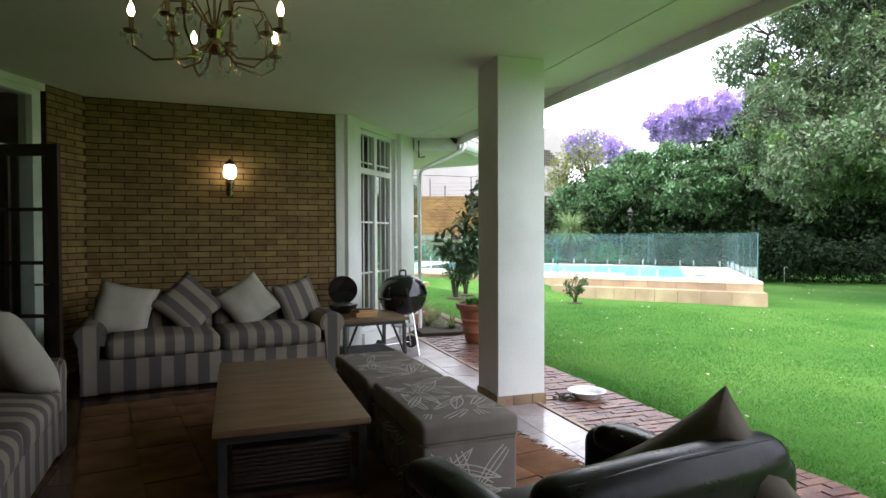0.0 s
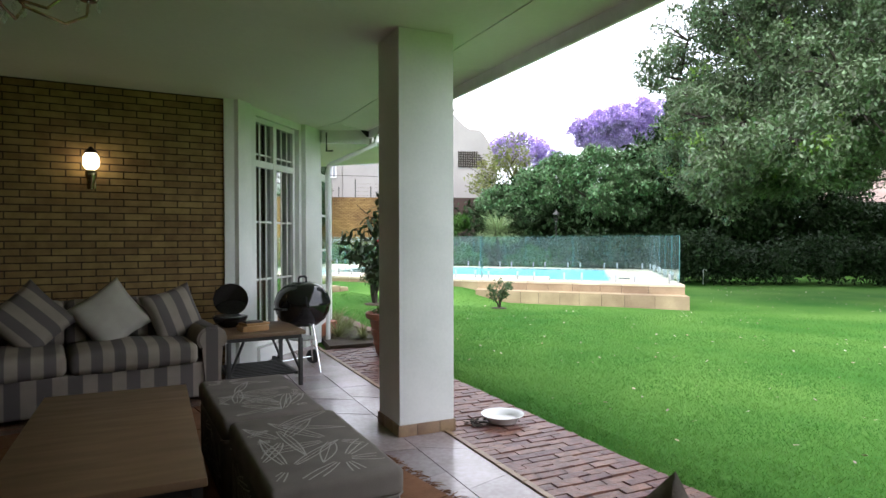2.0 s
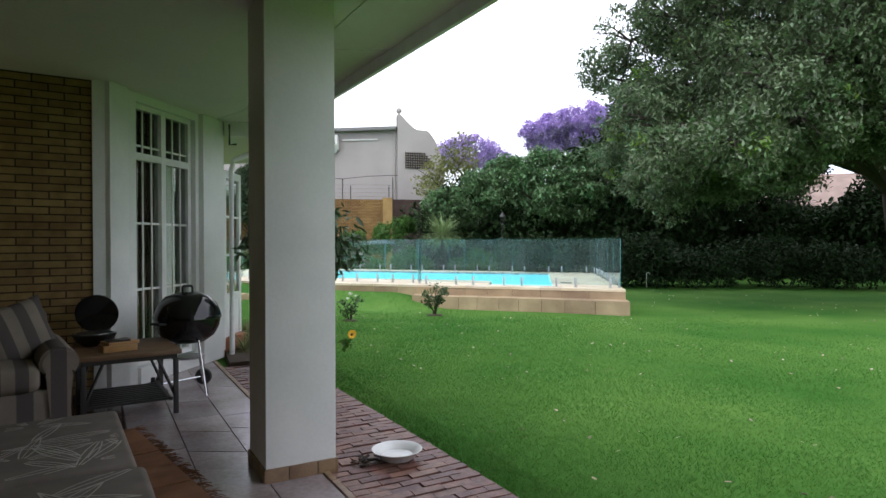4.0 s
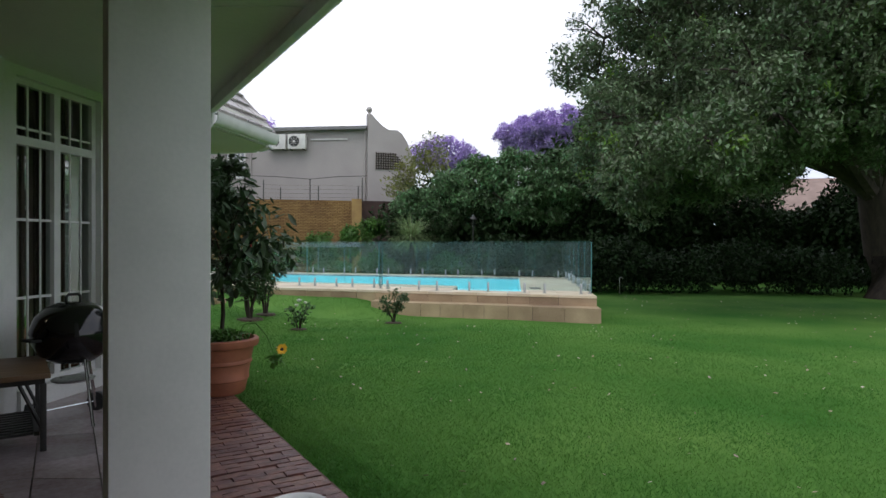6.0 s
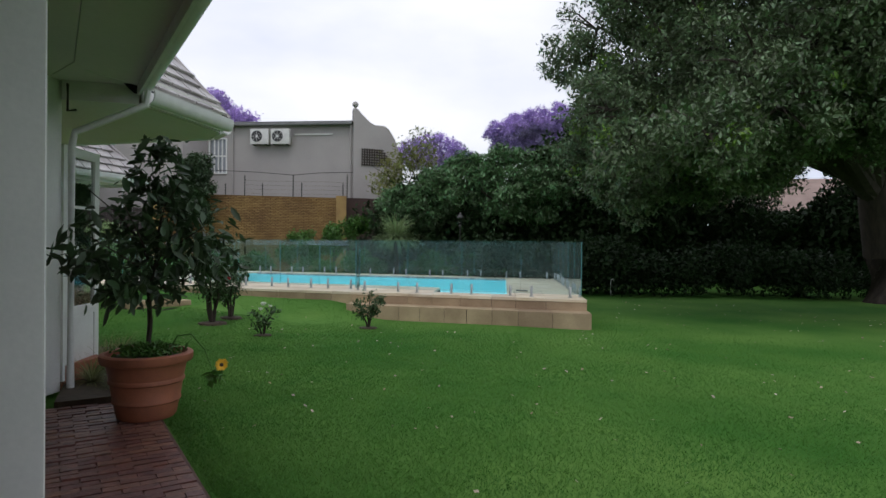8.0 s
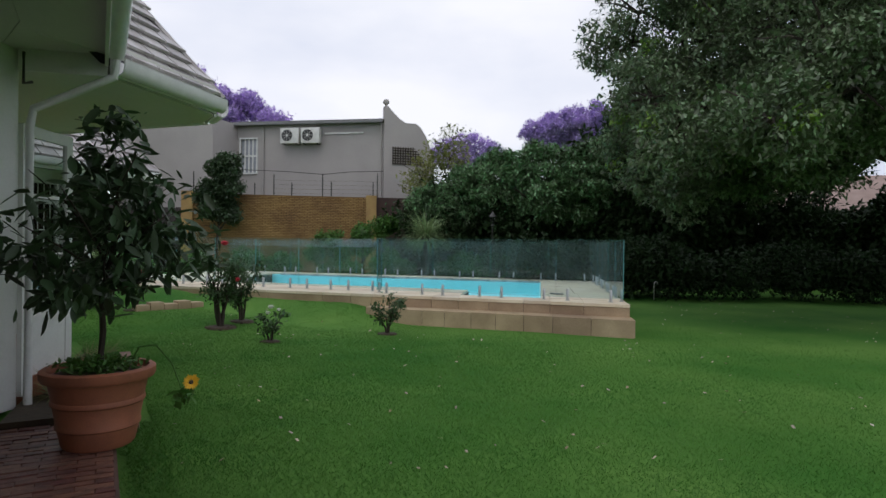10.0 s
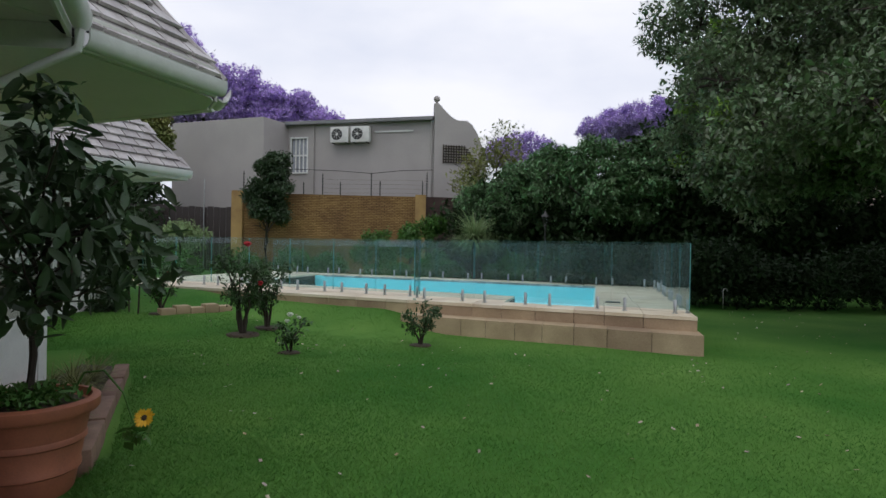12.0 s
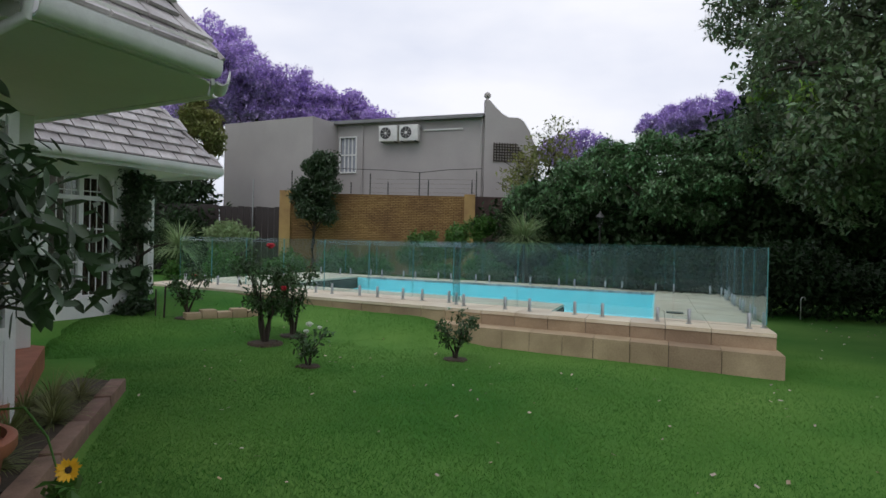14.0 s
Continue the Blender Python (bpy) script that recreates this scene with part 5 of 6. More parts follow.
# hedges and thickets whose leaf colour carries the shade below the crowns
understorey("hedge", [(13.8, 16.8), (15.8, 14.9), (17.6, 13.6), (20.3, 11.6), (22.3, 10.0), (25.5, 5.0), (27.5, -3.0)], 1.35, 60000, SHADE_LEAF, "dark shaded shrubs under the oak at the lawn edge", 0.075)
understorey("tall_hedge", [(15.6, 23.6), (18.4, 21.8), (21.0, 18.6)], 3.2, 30000, SHADE_LEAF, "thicket beside the evergreen tree, coloured shade-dark", 0.13, 1.9)
understorey("thicket", [(21.0, 19.0), (23.2, 17.2), (25.2, 15.6)], 6.4, 60000, SHADE_LEAF, "thicket closing the garden behind the oak, coloured as deep shade", 0.13, 2.0)
understorey("low_thicket", [(25.6, 15.0), (27.5, 13.0), (28.8, 11.8)], 3.5, 26000, SHADE_LEAF, "shrubs coloured shade-dark under the oak with a roof beyond", 0.13, 1.5)
understorey("far_thicket", [(22.0, 20.5), (27.5, 17.0), (31.5, 12.5)], 3.2, 26000, SHADE_LEAF, "hedge along the far garden boundary, coloured shade-dark", 0.14, 1.5)
understorey("right_thicket", [(29.4, 10.6), (31.5, 4.0), (33.0, -6.0), (32.0, -14.0)], 6.4, 40000, SHADE_LEAF, "thicket along the garden side, coloured as deep shade", 0.22, 2.2)
understorey("flower_border", [tuple(beyond(s, d).xy) for s, d in ((-5.2, 22.5), (-3.0, 22.0), (-1.0, 21.5), (2.5, 21.0), (5.5, 19.5), (8.0, 18.5))], 0.9, 16000, BUSH_LEAF, "mixed green border plants behind the pool fence", 0.08, 0.6)
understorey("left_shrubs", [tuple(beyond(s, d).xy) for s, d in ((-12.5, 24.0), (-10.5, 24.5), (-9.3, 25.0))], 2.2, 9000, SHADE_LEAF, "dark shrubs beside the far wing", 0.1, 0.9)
understorey("gate_trees", [tuple(beyond(s, d).xy) for s, d in ((-15.0, 28.2), (-13.2, 28.3), (-11.3, 28.4))], 5.0, 12000, CITRUS, "dark green trees over the fence by the gate", 0.12, 1.3)
understorey("bedding_flowers", [tuple(beyond(s, d).xy) for s, d in ((-9.0, 20.6), (-7.0, 21.0), (-5.5, 21.2), (-4.0, 21.0))], 0.9, 8000, BUSH_LEAF, "low leafy bedding plants by the pool fence", 0.06, 0.5)


def strap_plant(name, label, base, n, length, material, up=0.8, wide=0.018):
    """A fountain of long narrow arching leaves."""
    verts, faces = [], []
    for i in range(n):
        a = PYR.uniform(0, 6.283)
        e = PYR.uniform(0.1, 1.3)
        L = length * PYR.uniform(0.6, 1.1)
        d = Vector((math.cos(a) * math.cos(e), math.sin(a) * math.cos(e), math.sin(e)))
        side = Vector((-math.sin(a), math.cos(a), 0)) * wide
        p = Vector((0, 0, 0))
        k = len(verts)
        steps_n = 6
        for j in range(steps_n + 1):
            f = j / steps_n
            w = side * (1 - f * 0.9)
            verts += [p - w, p + w]
            d = (d + Vector((0, 0, -0.28 * (1 - up * 0.4)))).normalized()
            p = p + d * L / steps_n
            if j < steps_n:
                faces.append((k + 2 * j, k + 2 * j + 1, k + 2 * j + 3, k + 2 * j + 2))
    t = thing(name, label, "plant", pose(*base))
    ob = new("leaves", raw_mesh("leaves", [tuple(v) for v in verts], faces, material))
    ob.parent = t
    return t


p = beyond(2.7, 20.2)
yucca = strap_plant("yucca", "pale green spiky yucca with a fountain of narrow leaves", (p.x, p.y, 1.5), 520, 1.4, STRAP, wide=0.024)
part("stem", tube(B(), [(0, 0, -1.5), (0.03, 0, -0.7), (0, 0, 0.05)], 0.12, 0.09), BARK, yucca)
p = beyond(-9.4, 22.0)
strap_plant("spiky_plant", "tall spiky strap-leaved plant beside the far wing", (p.x, p.y, 1.0), 420, 1.5, STRAP, wide=0.02)
p = beyond(-8.0, 23.0)
tree("pale_shrub", "pale variegated rounded shrub near the gate", (p.x, p.y, 0.1), (p.x, p.y, 0.9), 0.05, 0.6, [bz(-8.0, 23, 1.5, 0.85, 0.8, 0.55)], 3500, 0.07, STRAP, clump=3)
# climber on the far wing
pc = fm @ Vector((3.62, 0.5, 0))
tree("climber_shrub", "dark climbing shrub growing up the far wing wall", (pc.x, pc.y, 0.0), (pc.x, pc.y, 1.6), 0.04, 0.5, scatter_blobs([(pc.x, pc.y, 0.45, 0.4, 0.34, 0.4), (pc.x, pc.y, 1.0, 0.27, 0.24, 0.45), (pc.x, pc.y, 1.6, 0.24, 0.22, 0.45), (pc.x, pc.y, 2.15, 0.2, 0.2, 0.35)], 9, 0.15, PYR), 9000, 0.042, CITRUS, clump=3, fine=True)


# lamp post behind the pool
p = beyond(5.0, 19.6)
lp = thing("garden_lamp", "old-fashioned black garden lamp post with lantern", "lamp", pose(p.x, p.y, 0))
part("post", lathe(B(), [(0.09, 0), (0.09, 0.2), (0.05, 0.3), (0.035, 0.5), (0.03, 2.0), (0.05, 2.05), (0.03, 2.1)], 10), BLACK_METAL, lp)
bm = B()
for k in range(4):
    x, y = 0.085 * math.cos(k * 1.5708 + 0.785), 0.085 * math.sin(k * 1.5708 + 0.785)
    tube(bm, [(x * 0.6, y * 0.6, 2.1), (x, y, 2.36)], 0.008, seg=5)
lathe(bm, [(0.15, 2.36), (0.12, 2.42), (0.04, 2.5), (0.015, 2.58)], 8)
part("lantern_frame", bm, BLACK_METAL, lp)
part("lantern_glass", lathe(B(), [(0.05, 2.11), (0.085, 2.355)], 8), PANE, lp)
# tap standing in the lawn
tp = beyond(7.6, 13.0)
tap = thing("garden_tap", "thin galvanised garden tap standing in the lawn", "tap", pose(tp.x, tp.y, -0.03))
part("standpipe", tube(B(), [(0, 0, 0), (0, 0, 0.42), (0.03, 0, 0.46), (0.08, 0, 0.46)], 0.013), STEEL, tap)
part("spout", tube(B(), [(0.08, 0, 0.465), (0.12, 0, 0.45), (0.125, 0, 0.4)], 0.015), STEEL, tap)


# roses on the lawn
def rose(x, y, h, w, count, label, flowers=(), stems=5):
    z = ground_z(x, y)
    t = thing("rose_bush", label, "shrub", pose(x, y, z), "rose bushes")
    bm = B()
    tips = []
    for i in range(stems):
        a = i * 6.283 / stems + PYR.uniform(-0.4, 0.4)
        e = Vector((math.cos(a) * w * 0.8, math.sin(a) * w * 0.8, h * PYR.uniform(0.6, 0.95)))
        mid = Vector((e.x * 0.3 + PYR.uniform(-0.04, 0.04), e.y * 0.3, e.z * 0.45))
        q = mid.lerp(e, 0.5) + Vector((PYR.uniform(-0.06, 0.06), PYR.uniform(-0.06, 0.06), 0.0)) * h
        tube(bm, [(e.x * 0.06, e.y * 0.06, -0.02), mid * 0.5 + Vector((PYR.uniform(-0.03, 0.03), 0, 0)) * h, mid, q, e], 0.012 + 0.045 * w * h, 0.004, 7)
        tips.append((e.x, e.y, e.z, w * 0.45, w * 0.45, h * 0.16))
        tips.append((mid.x * 1.6, mid.y * 1.6, mid.z * 1.3, w * 0.4, w * 0.4, h * 0.14))
    part("cane", bm, BARK, t)
    ob = new("leaves", leaf_cloud("leaves", tips, count, 0.032, ROSE_LEAF, RNG, 0.1, clump=3, fine=True))
    ob.parent = t
    for fx, fy, fz, r, m in flowers:
        bm = B()
        for k in range(9):
            a = k * 2.4
            box(bm, -r * 0.35, 0, -r * 0.08, r * 0.35, r, r * 0.08, m=pose(fx, fy, fz, 25 + 6 * k, 0, math.degrees(a)))
        part("flower", bm, m, t, "open rose flower")
    bm = B()
    for k in range(14):
        a = k * 0.449
        bmesh.ops.create_icosphere(bm, subdivisions=1, radius=PYR.uniform(0.02, 0.045), matrix=pose(math.cos(a) * w * PYR.uniform(0.2, 0.7), math.sin(a) * w * PYR.uniform(0.2, 0.7), -0.01))
    lathe(bm, [(w * 0.75, -0.03), (w * 0.6, 0.018), (w * 0.15, 0.026)], 18)
    part("soil_patch", bm, SOIL, t)
    return t


rose(4.6, 12.05, 1.25, 0.36, 1900, "leggy rose bush with red blooms in the lawn", ((0.05, 0.0, 1.28, 0.07, RED_PETAL), (0.22, -0.1, 0.72, 0.06, RED_PETAL)), 6)
rose(5.0, 12.5, 0.95, 0.3, 1300, "leafy rose bush beside the red-flowered one", ((0.1, 0.0, 0.5, 0.05, WHITE_PETAL),), 5)
rose(5.0, 10.5, 0.42, 0.2, 260, "small rose with white blooms in bare soil", ((0.0, 0.0, 0.46, 0.05, WHITE_PETAL), (0.12, 0.05, 0.42, 0.035, WHITE_PETAL), (-0.03, 0.04, 0.38, 0.04, WHITE_PETAL)), 3)
rose(6.85, 10.75, 0.62, 0.24, 620, "small rose bush by the pool steps", ((-0.1, 0.0, 0.64, 0.035, WHITE_PETAL),), 5)
rose(3.5, 14.0, 0.75, 0.3, 900, "dark leafy rose bush near the far wing", ((0.1, -0.1, 0.66, 0.05, RED_PETAL),), 5)
bm = B()
for i in range(5):
    box(bm, -0.5 + 0.24 * i, -0.1, -0.04, -0.27 + 0.24 * i, 0.12, 0.1 + 0.02 * (i % 2), 0.01, m=pose(3.95, 14.0, ground_z(3.95, 14.0) + 0.02 * (i % 2), 0, 0, 18))
tagged(part("stone_edging", bm, STONE), "low stone edging round a small flower bed", "edging")
tagged(part("garden_stake", tube(B(), [(3.15, 14.1, 0), (3.17, 14.1, 0.62)], 0.014), BARK), "thin wooden stake standing in the lawn", "stake")
tagged(part("garden_stake", tube(B(), [(3.0, 14.4, 0), (3.0, 14.4, 0.55)], 0.012), BARK), "thin wooden stake standing in the lawn", "stake")

KERB = mat("worn_kerb_brick", (0.24, 0.14, 0.1), (0.15, 0.085, 0.06), 7, 0.8, bump=0.3, rand=0.2)
# bed with kerb beside the path
bm = B()
prism(bm, [(2.35, 7.22), (3.16, 7.22), (3.1, 9.9), (2.8, 10.1), (2.5, 8.6)], -0.1, 0.035)
tagged(part("flower_bed", bm, SOIL), "narrow soil bed beside the veranda", "bed", kind="structure")
kerb = thing("bed_kerb", "row of worn brick kerb stones edging the bed", "kerb", kind="structure")
for i in range(4):
    part("kerb_stone", box(B(), -0.065, -0.34, -0.12, 0.065, 0.34, 0.075, 0.014), KERB, kerb, m=pose(3.16 + 0.012 * i, 7.3 + 0.7 * i, 0.01 * (i % 2), PYR.uniform(-1, 1), PYR.uniform(-4, 4), -1.5 + PYR.uniform(-1, 1)))
for i, (x, y) in enumerate(((2.9, 7.6), (2.8, 8.2), (2.98, 8.5), (2.85, 9.0), (3.0, 9.2), (2.72, 8.8), (2.9, 8.8), (2.65, 7.9))):
    strap_plant("grass_clump", "dry yellow-green strappy grass clump in the bed", (x, y, 0.03), 210, 0.36, DRY, wide=0.006)

# potted tree by the path
pot = thing("plant_pot", "large round terracotta pot on the brick path", "pot", pose(2.96, 6.57, 0))
part("body", lathe(B(), [(0.2, 0.0), (0.215, 0.02), (0.235, 0.12), (0.248, 0.13), (0.248, 0.15), (0.243, 0.16), (0.262, 0.27), (0.274, 0.28), (0.274, 0.3), (0.268, 0.31), (0.29, 0.42), (0.325, 0.43), (0.335, 0.45), (0.335, 0.49), (0.32, 0.5), (0.295, 0.5), (0.285, 0.46), (0.05, 0.46)], 40), TERRACOTTA, pot)
part("soil", lathe(B(), [(0.284, 0.455), (0.2, 0.475), (0.05, 0.485)], 24), SOIL, pot)
tb = (2.96, 6.57, 0.47)
cit = thing("citrus_tree", "small dark-leaved potted citrus tree with bare stem", "tree", pose(*tb))
bm = B()
tube(bm, [(0, 0, -0.02), (0.02, 0, 0.25), (0.01, 0.01, 0.5), (0.06, 0.02, 0.72)], 0.022, 0.015)
for i in range(11):
    a = i * 2.4
    q = Vector((0.44 * math.cos(a), 0.44 * math.sin(a), 0.66 + 0.07 * i))
    tube(bm, [(0.03, 0, 0.5 + 0.03 * i), (q.x * 0.5, q.y * 0.5, q.z * 0.85), q], 0.009, 0.003, 5)
tube(bm, [(0.06, 0.02, 0.72), (0.1, 0.03, 1.1), (0.08, 0.02, 1.5)], 0.014, 0.004)
part("trunk", bm, BARK, cit)
cb = [(0.05, 0, 1.35, 0.3, 0.3, 0.2), (0.15, 0.05, 1.1, 0.42, 0.4, 0.22), (-0.16, 0.0, 0.95, 0.42, 0.38, 0.18), (0.28, -0.05, 0.88, 0.4, 0.36, 0.17), (-0.32, 0.05, 0.72, 0.3, 0.28, 0.13), (0.46, 0.0, 0.7, 0.3, 0.26, 0.12), (0.1, -0.1, 1.56, 0.2, 0.2, 0.13), (0.0, 0.1, 0.6, 0.4, 0.36, 0.14), (-0.1, -0.2, 0.5, 0.3, 0.26, 0.12)]
ob = new("crown", leaf_cloud("crown", cb, 1250, 0.056, CITRUS, RNG, 0.15, clump=4, long=2.2, droop=0.5, fine=True))
ob.parent = cit
herb = new("pot_herbs", leaf_cloud("pot_herbs", [(2.96, 6.57, 0.51, 0.24, 0.24, 0.06)], 900, 0.025, BUSH_LEAF, RNG, 0.1))
tagged(herb, "low green herbs growing over the pot soil", "plant", kind="stuff")
sf = thing("sunflower", "drooping sunflower on a thin stem leaning from the pot", "flower", pose(3.14, 6.72, 0.47))
part("stem", tube(B(), [(0, 0, 0), (0.06, -0.02, 0.12), (0.16, -0.05, 0.13), (0.26, -0.08, 0.0), (0.32, -0.12, -0.18), (0.36, -0.18, -0.14)], 0.007, 0.004, 6), BUSH_LEAF, sf)
fmz = look((0.37, -0.19, -0.12), (0.3, -2.0, 0.35)) @ pose(0, 0, 0, 0, 180, 0)
bm = B()
for k in range(19):
    turn = pose(0, 0, 0.002 * (k % 2), 0, 0, k * 360 / 19 + PYR.uniform(-5, 5)) @ pose(0, 0, 0, PYR.uniform(4, 26))
    L = PYR.uniform(0.05, 0.062)
    v = [bm.verts.new(turn @ Vector(c)) for c in ((0, 0.014, 0), (0.0085, 0.03, 0.003), (0.0065, L * 0.8, 0.002), (0, L, -0.002), (-0.0065, L * 0.8, 0.002), (-0.0085, 0.03, 0.003))]
    w = [bm.verts.new(q.co + turn.to_3x3() @ Vector((0, 0, -0.0012))) for q in v]
    bm.faces.new(v)
    bm.faces.new(w[::-1])
    for i in range(6):
        bm.faces.new((v[i], w[i], w[(i + 1) % 6], v[(i + 1) % 6]))
part("petals", bm, YELLOW_PETAL, sf, "bright yellow petals", m=fmz)
part("seed_head", lathe(B(), [(0.018, -0.006), (0.02, 0.0), (0.013, 0.006), (0.003, 0.008)], 16), SOIL, sf, "dark seed head", m=fmz)
ob = new("leaves", leaf_cloud("leaves", [(0.33, -0.15, -0.22, 0.07, 0.07, 0.06)], 22, 0.05, BUSH_LEAF, RNG, 0.2))
ob.parent = sf


# grass blades on the near lawn
def grass(count, x0, y0, x1, y1, h):
    x = x0 + (x1 - x0) * RNG.random(count) ** 1.8
    y = RNG.uniform(y0, y1, count)
    thin = RNG.random(count) < np.clip((16.0 - y) / 8.0, 0, 1) * np.clip((12.5 - x) / 5.0, 0, 1)
    x, y = x[thin], y[thin]
    rx, ry = x - P0.x, y - P0.y
    u, v = rx * PU.x + ry * PU.y, rx * PV_TRUE.x + ry * PV_TRUE.y
    keep = ~((v > -0.03) & (u > -0.1) & (u < 4.6)) & ~((v > 0.3) & (u > 0)) & ~((x < 3.3) & (y > 7.1) & (y < 9.75))
    edge = np.where(y < 7.2, 3.07, np.where(y < 11.5, 2.75, 2.0)) + 0.03 * np.sin(y * 3.1) + 0.02 * np.sin(y * 11)
    keep &= x > edge
    x, y = x[keep], y[keep]
    z = np.array([ground_z(a, b) for a, b in zip(x, y)])
    n = len(x)
    a = RNG.uniform(0, 6.283, n)
    hh = h * RNG.uniform(0.5, 1.2, n)
    lean = RNG.normal(0, 1.0, (n, 2)) * hh[:, None]
    w = 0.003
    p0 = np.stack([x - np.cos(a) * w, y - np.sin(a) * w, z - 0.005], 1)
    p1 = np.stack([x + np.cos(a) * w, y + np.sin(a) * w, z - 0.005], 1)
    p2 = np.stack([x + lean[:, 0], y + lean[:, 1], z + hh], 1)
    verts = np.stack([p0, p1, p2], 1).reshape(-1, 3)
    return raw_mesh("grass", verts, np.arange(3 * n).reshape(-1, 3), BLADE)


petals = []
for i in range(420):
    x, y = 3.3 + 13 * PYR.random(), 1.5 + 12 * PYR.random()
    r = Vector((x, y)) - P0
    if r.dot(PV_TRUE) > -0.2 and r.dot(PU) > -0.3:
        continue
    petals.append((x, y, ground_z(x, y) + 0.03))
bm = B()
for x, y, z in petals:
    s = PYR.uniform(0.008, 0.02)
    box(bm, -s, -s * 0.6, -0.0008, s, s * 0.6, 0.0008, m=pose(x, y, z, PYR.uniform(-30, 30), PYR.uniform(-30, 30), PYR.uniform(0, 360)))
tagged(part("fallen_petals", bm, mat("fallen_petal", (0.5, 0.42, 0.4), (0.3, 0.22, 0.12), 3, 0.8, bump=0, island=0.4), smooth=None), "fallen petals and dead leaves scattered on the lawn", "petals", kind="stuff")
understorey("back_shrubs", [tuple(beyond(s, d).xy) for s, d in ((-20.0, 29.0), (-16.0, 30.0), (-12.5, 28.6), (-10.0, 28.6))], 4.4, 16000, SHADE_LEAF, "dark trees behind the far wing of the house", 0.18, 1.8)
tagged(new("grass", grass(900000, 2.0, 0.8, 12.5, 16.0, 0.022)), "short bright green lawn grass blades", "grass", kind="stuff")


# ---- veranda furniture ----
def cushion(label, m, material, w=0.47, h=0.47, t=0.17, name="throw_pillow", group="throw pillows"):
    ob = part(name, pillow(B(), w, h, t), material, None, "", m, 180)
    return tagged(ob, label, "cushion", group)


def sofa(label, m, width=2.35, depth=0.92):
    """A two-seat sofa with rolled arms, loose seat cushions, back cushions and a skirted base."""
    s = thing("sofa", label, "sofa", m, "striped sofas")
    w = width / 2
    part("base", slab(B(), width - 0.24, depth - 0.06, 0.3, 0.025, m=pose(0, depth / 2, 0.02)), FABRIC, s)
    for sx in (-1, 1):
        bm = B()
        prof = []
        for k in range(15):
            a = math.radians(-60 + k * 300 / 14)
            prof.append((sx * (w - 0.12) + 0.125 * math.cos(a) * sx, 0.5 + 0.115 * math.sin(a)))
        prof = [(sx * (w - 0.045), 0.02), *prof, (sx * (w - 0.19), 0.02)]
        lo = [bm.verts.new((x, 0.0 + 0.01, z)) for x, z in prof]
        hi = [bm.verts.new((x, depth - 0.02, z)) for x, z in prof]
        bm.faces.new(lo)
        bm.faces.new(hi[::-1])
        for i in range(len(prof)):
            k = (i + 1) % len(prof)
            bm.faces.new((lo[i], lo[k], hi[k], hi[i]))
        bmesh.ops.bevel(bm, geom=[e for e in bm.edges if abs(e.verts[0].co.y - e.verts[1].co.y) < 1e-5 and e.verts[0].co.y < 0.1], offset=0.018, segments=2, affect="EDGES")
        part("arm", bm, FABRIC, s)
    seat_w = (width - 0.46) / 2
    for sx in (-0.5, 0.5):
        part("seat_cushion", slab(B(), seat_w - 0.01, depth - 0.2, 0.17, 0.055, 0.035, m=pose(0, 0, 0)), FABRIC_Y, s, m=pose(sx * seat_w, depth / 2 - 0.12, 0.315))
        part("back_cushion", slab(B(), seat_w - 0.01, 0.2, 0.4, 0.06, 0.0), FABRIC_Y, s, m=pose(sx * seat_w, depth - 0.24, 0.44, -10))
    part("backrest", slab(B(), width - 0.26, 0.17, 0.8, 0.05, m=pose(0, depth - 0.085, 0.02)), FABRIC, s)
    return s


SOFA_M = pose(-0.2, 5.17, 0, 0, 0, 8)
sofa("grey and cream striped sofa against the brick wall", SOFA_M)
cushion("plump white cotton throw pillow on the striped sofa", SOFA_M @ pose(-0.8, 0.52, 0.68, 68, 12, -12), WHITE_CLOTH, 0.52, 0.52, 0.2)
cushion("grey striped throw pillow set on its corner", SOFA_M @ pose(-0.24, 0.5, 0.71, 66, 0, 5) @ pose(0, 0, 0, 0, 0, 42), FABRIC_Y, 0.5, 0.5, 0.17)
cushion("plump white cotton throw pillow set on its corner", SOFA_M @ pose(0.33, 0.52, 0.7, 68, 0, -4) @ pose(0, 0, 0, 0, 0, 36), WHITE_CLOTH, 0.5, 0.5, 0.2)
cushion("grey striped throw pillow leaning on the sofa arm", SOFA_M @ pose(0.84, 0.52, 0.68, 72, -14, 22), FABRIC_Y, 0.48, 0.48, 0.16)
SOFA2_M = pose(-1.03, 2.5, 0, 0, 0, 93)
sofa("grey and cream striped sofa facing the coffee table", SOFA2_M)
cushion("large white cotton throw pillow on the second sofa", SOFA2_M @ pose(0.74, 0.22, 0.7, 62, 8, 35), WHITE_CLOTH, 0.56, 0.56, 0.22)

# coffee table
ct = thing("coffee_table", "low tan-topped coffee table with dark woven base", "table", pose(0.19, 3.16, 0))
part("tabletop", box(B(), -0.385, -0.86, 0.39, 0.385, 0.86, 0.425, 0.006), TAN_TOP, ct)
for x in (-0.36, 0.33):
    for y in (-0.83, 0.79):
        part("leg", box(B(), x, y, 0.0, x + 0.04, y + 0.04, 0.389), BLACK_METAL, ct)
part("apron", box(B(), -0.32, -0.82, 0.345, 0.33, -0.8, 0.388), BLACK_METAL, ct)
part("apron", box(B(), -0.32, 0.8, 0.345, 0.33, 0.82, 0.388), BLACK_METAL, ct)
part("shelf", box(B(), -0.34, -0.8, 0.06, 0.34, 0.8, 0.085), DARK_WOOD, ct)
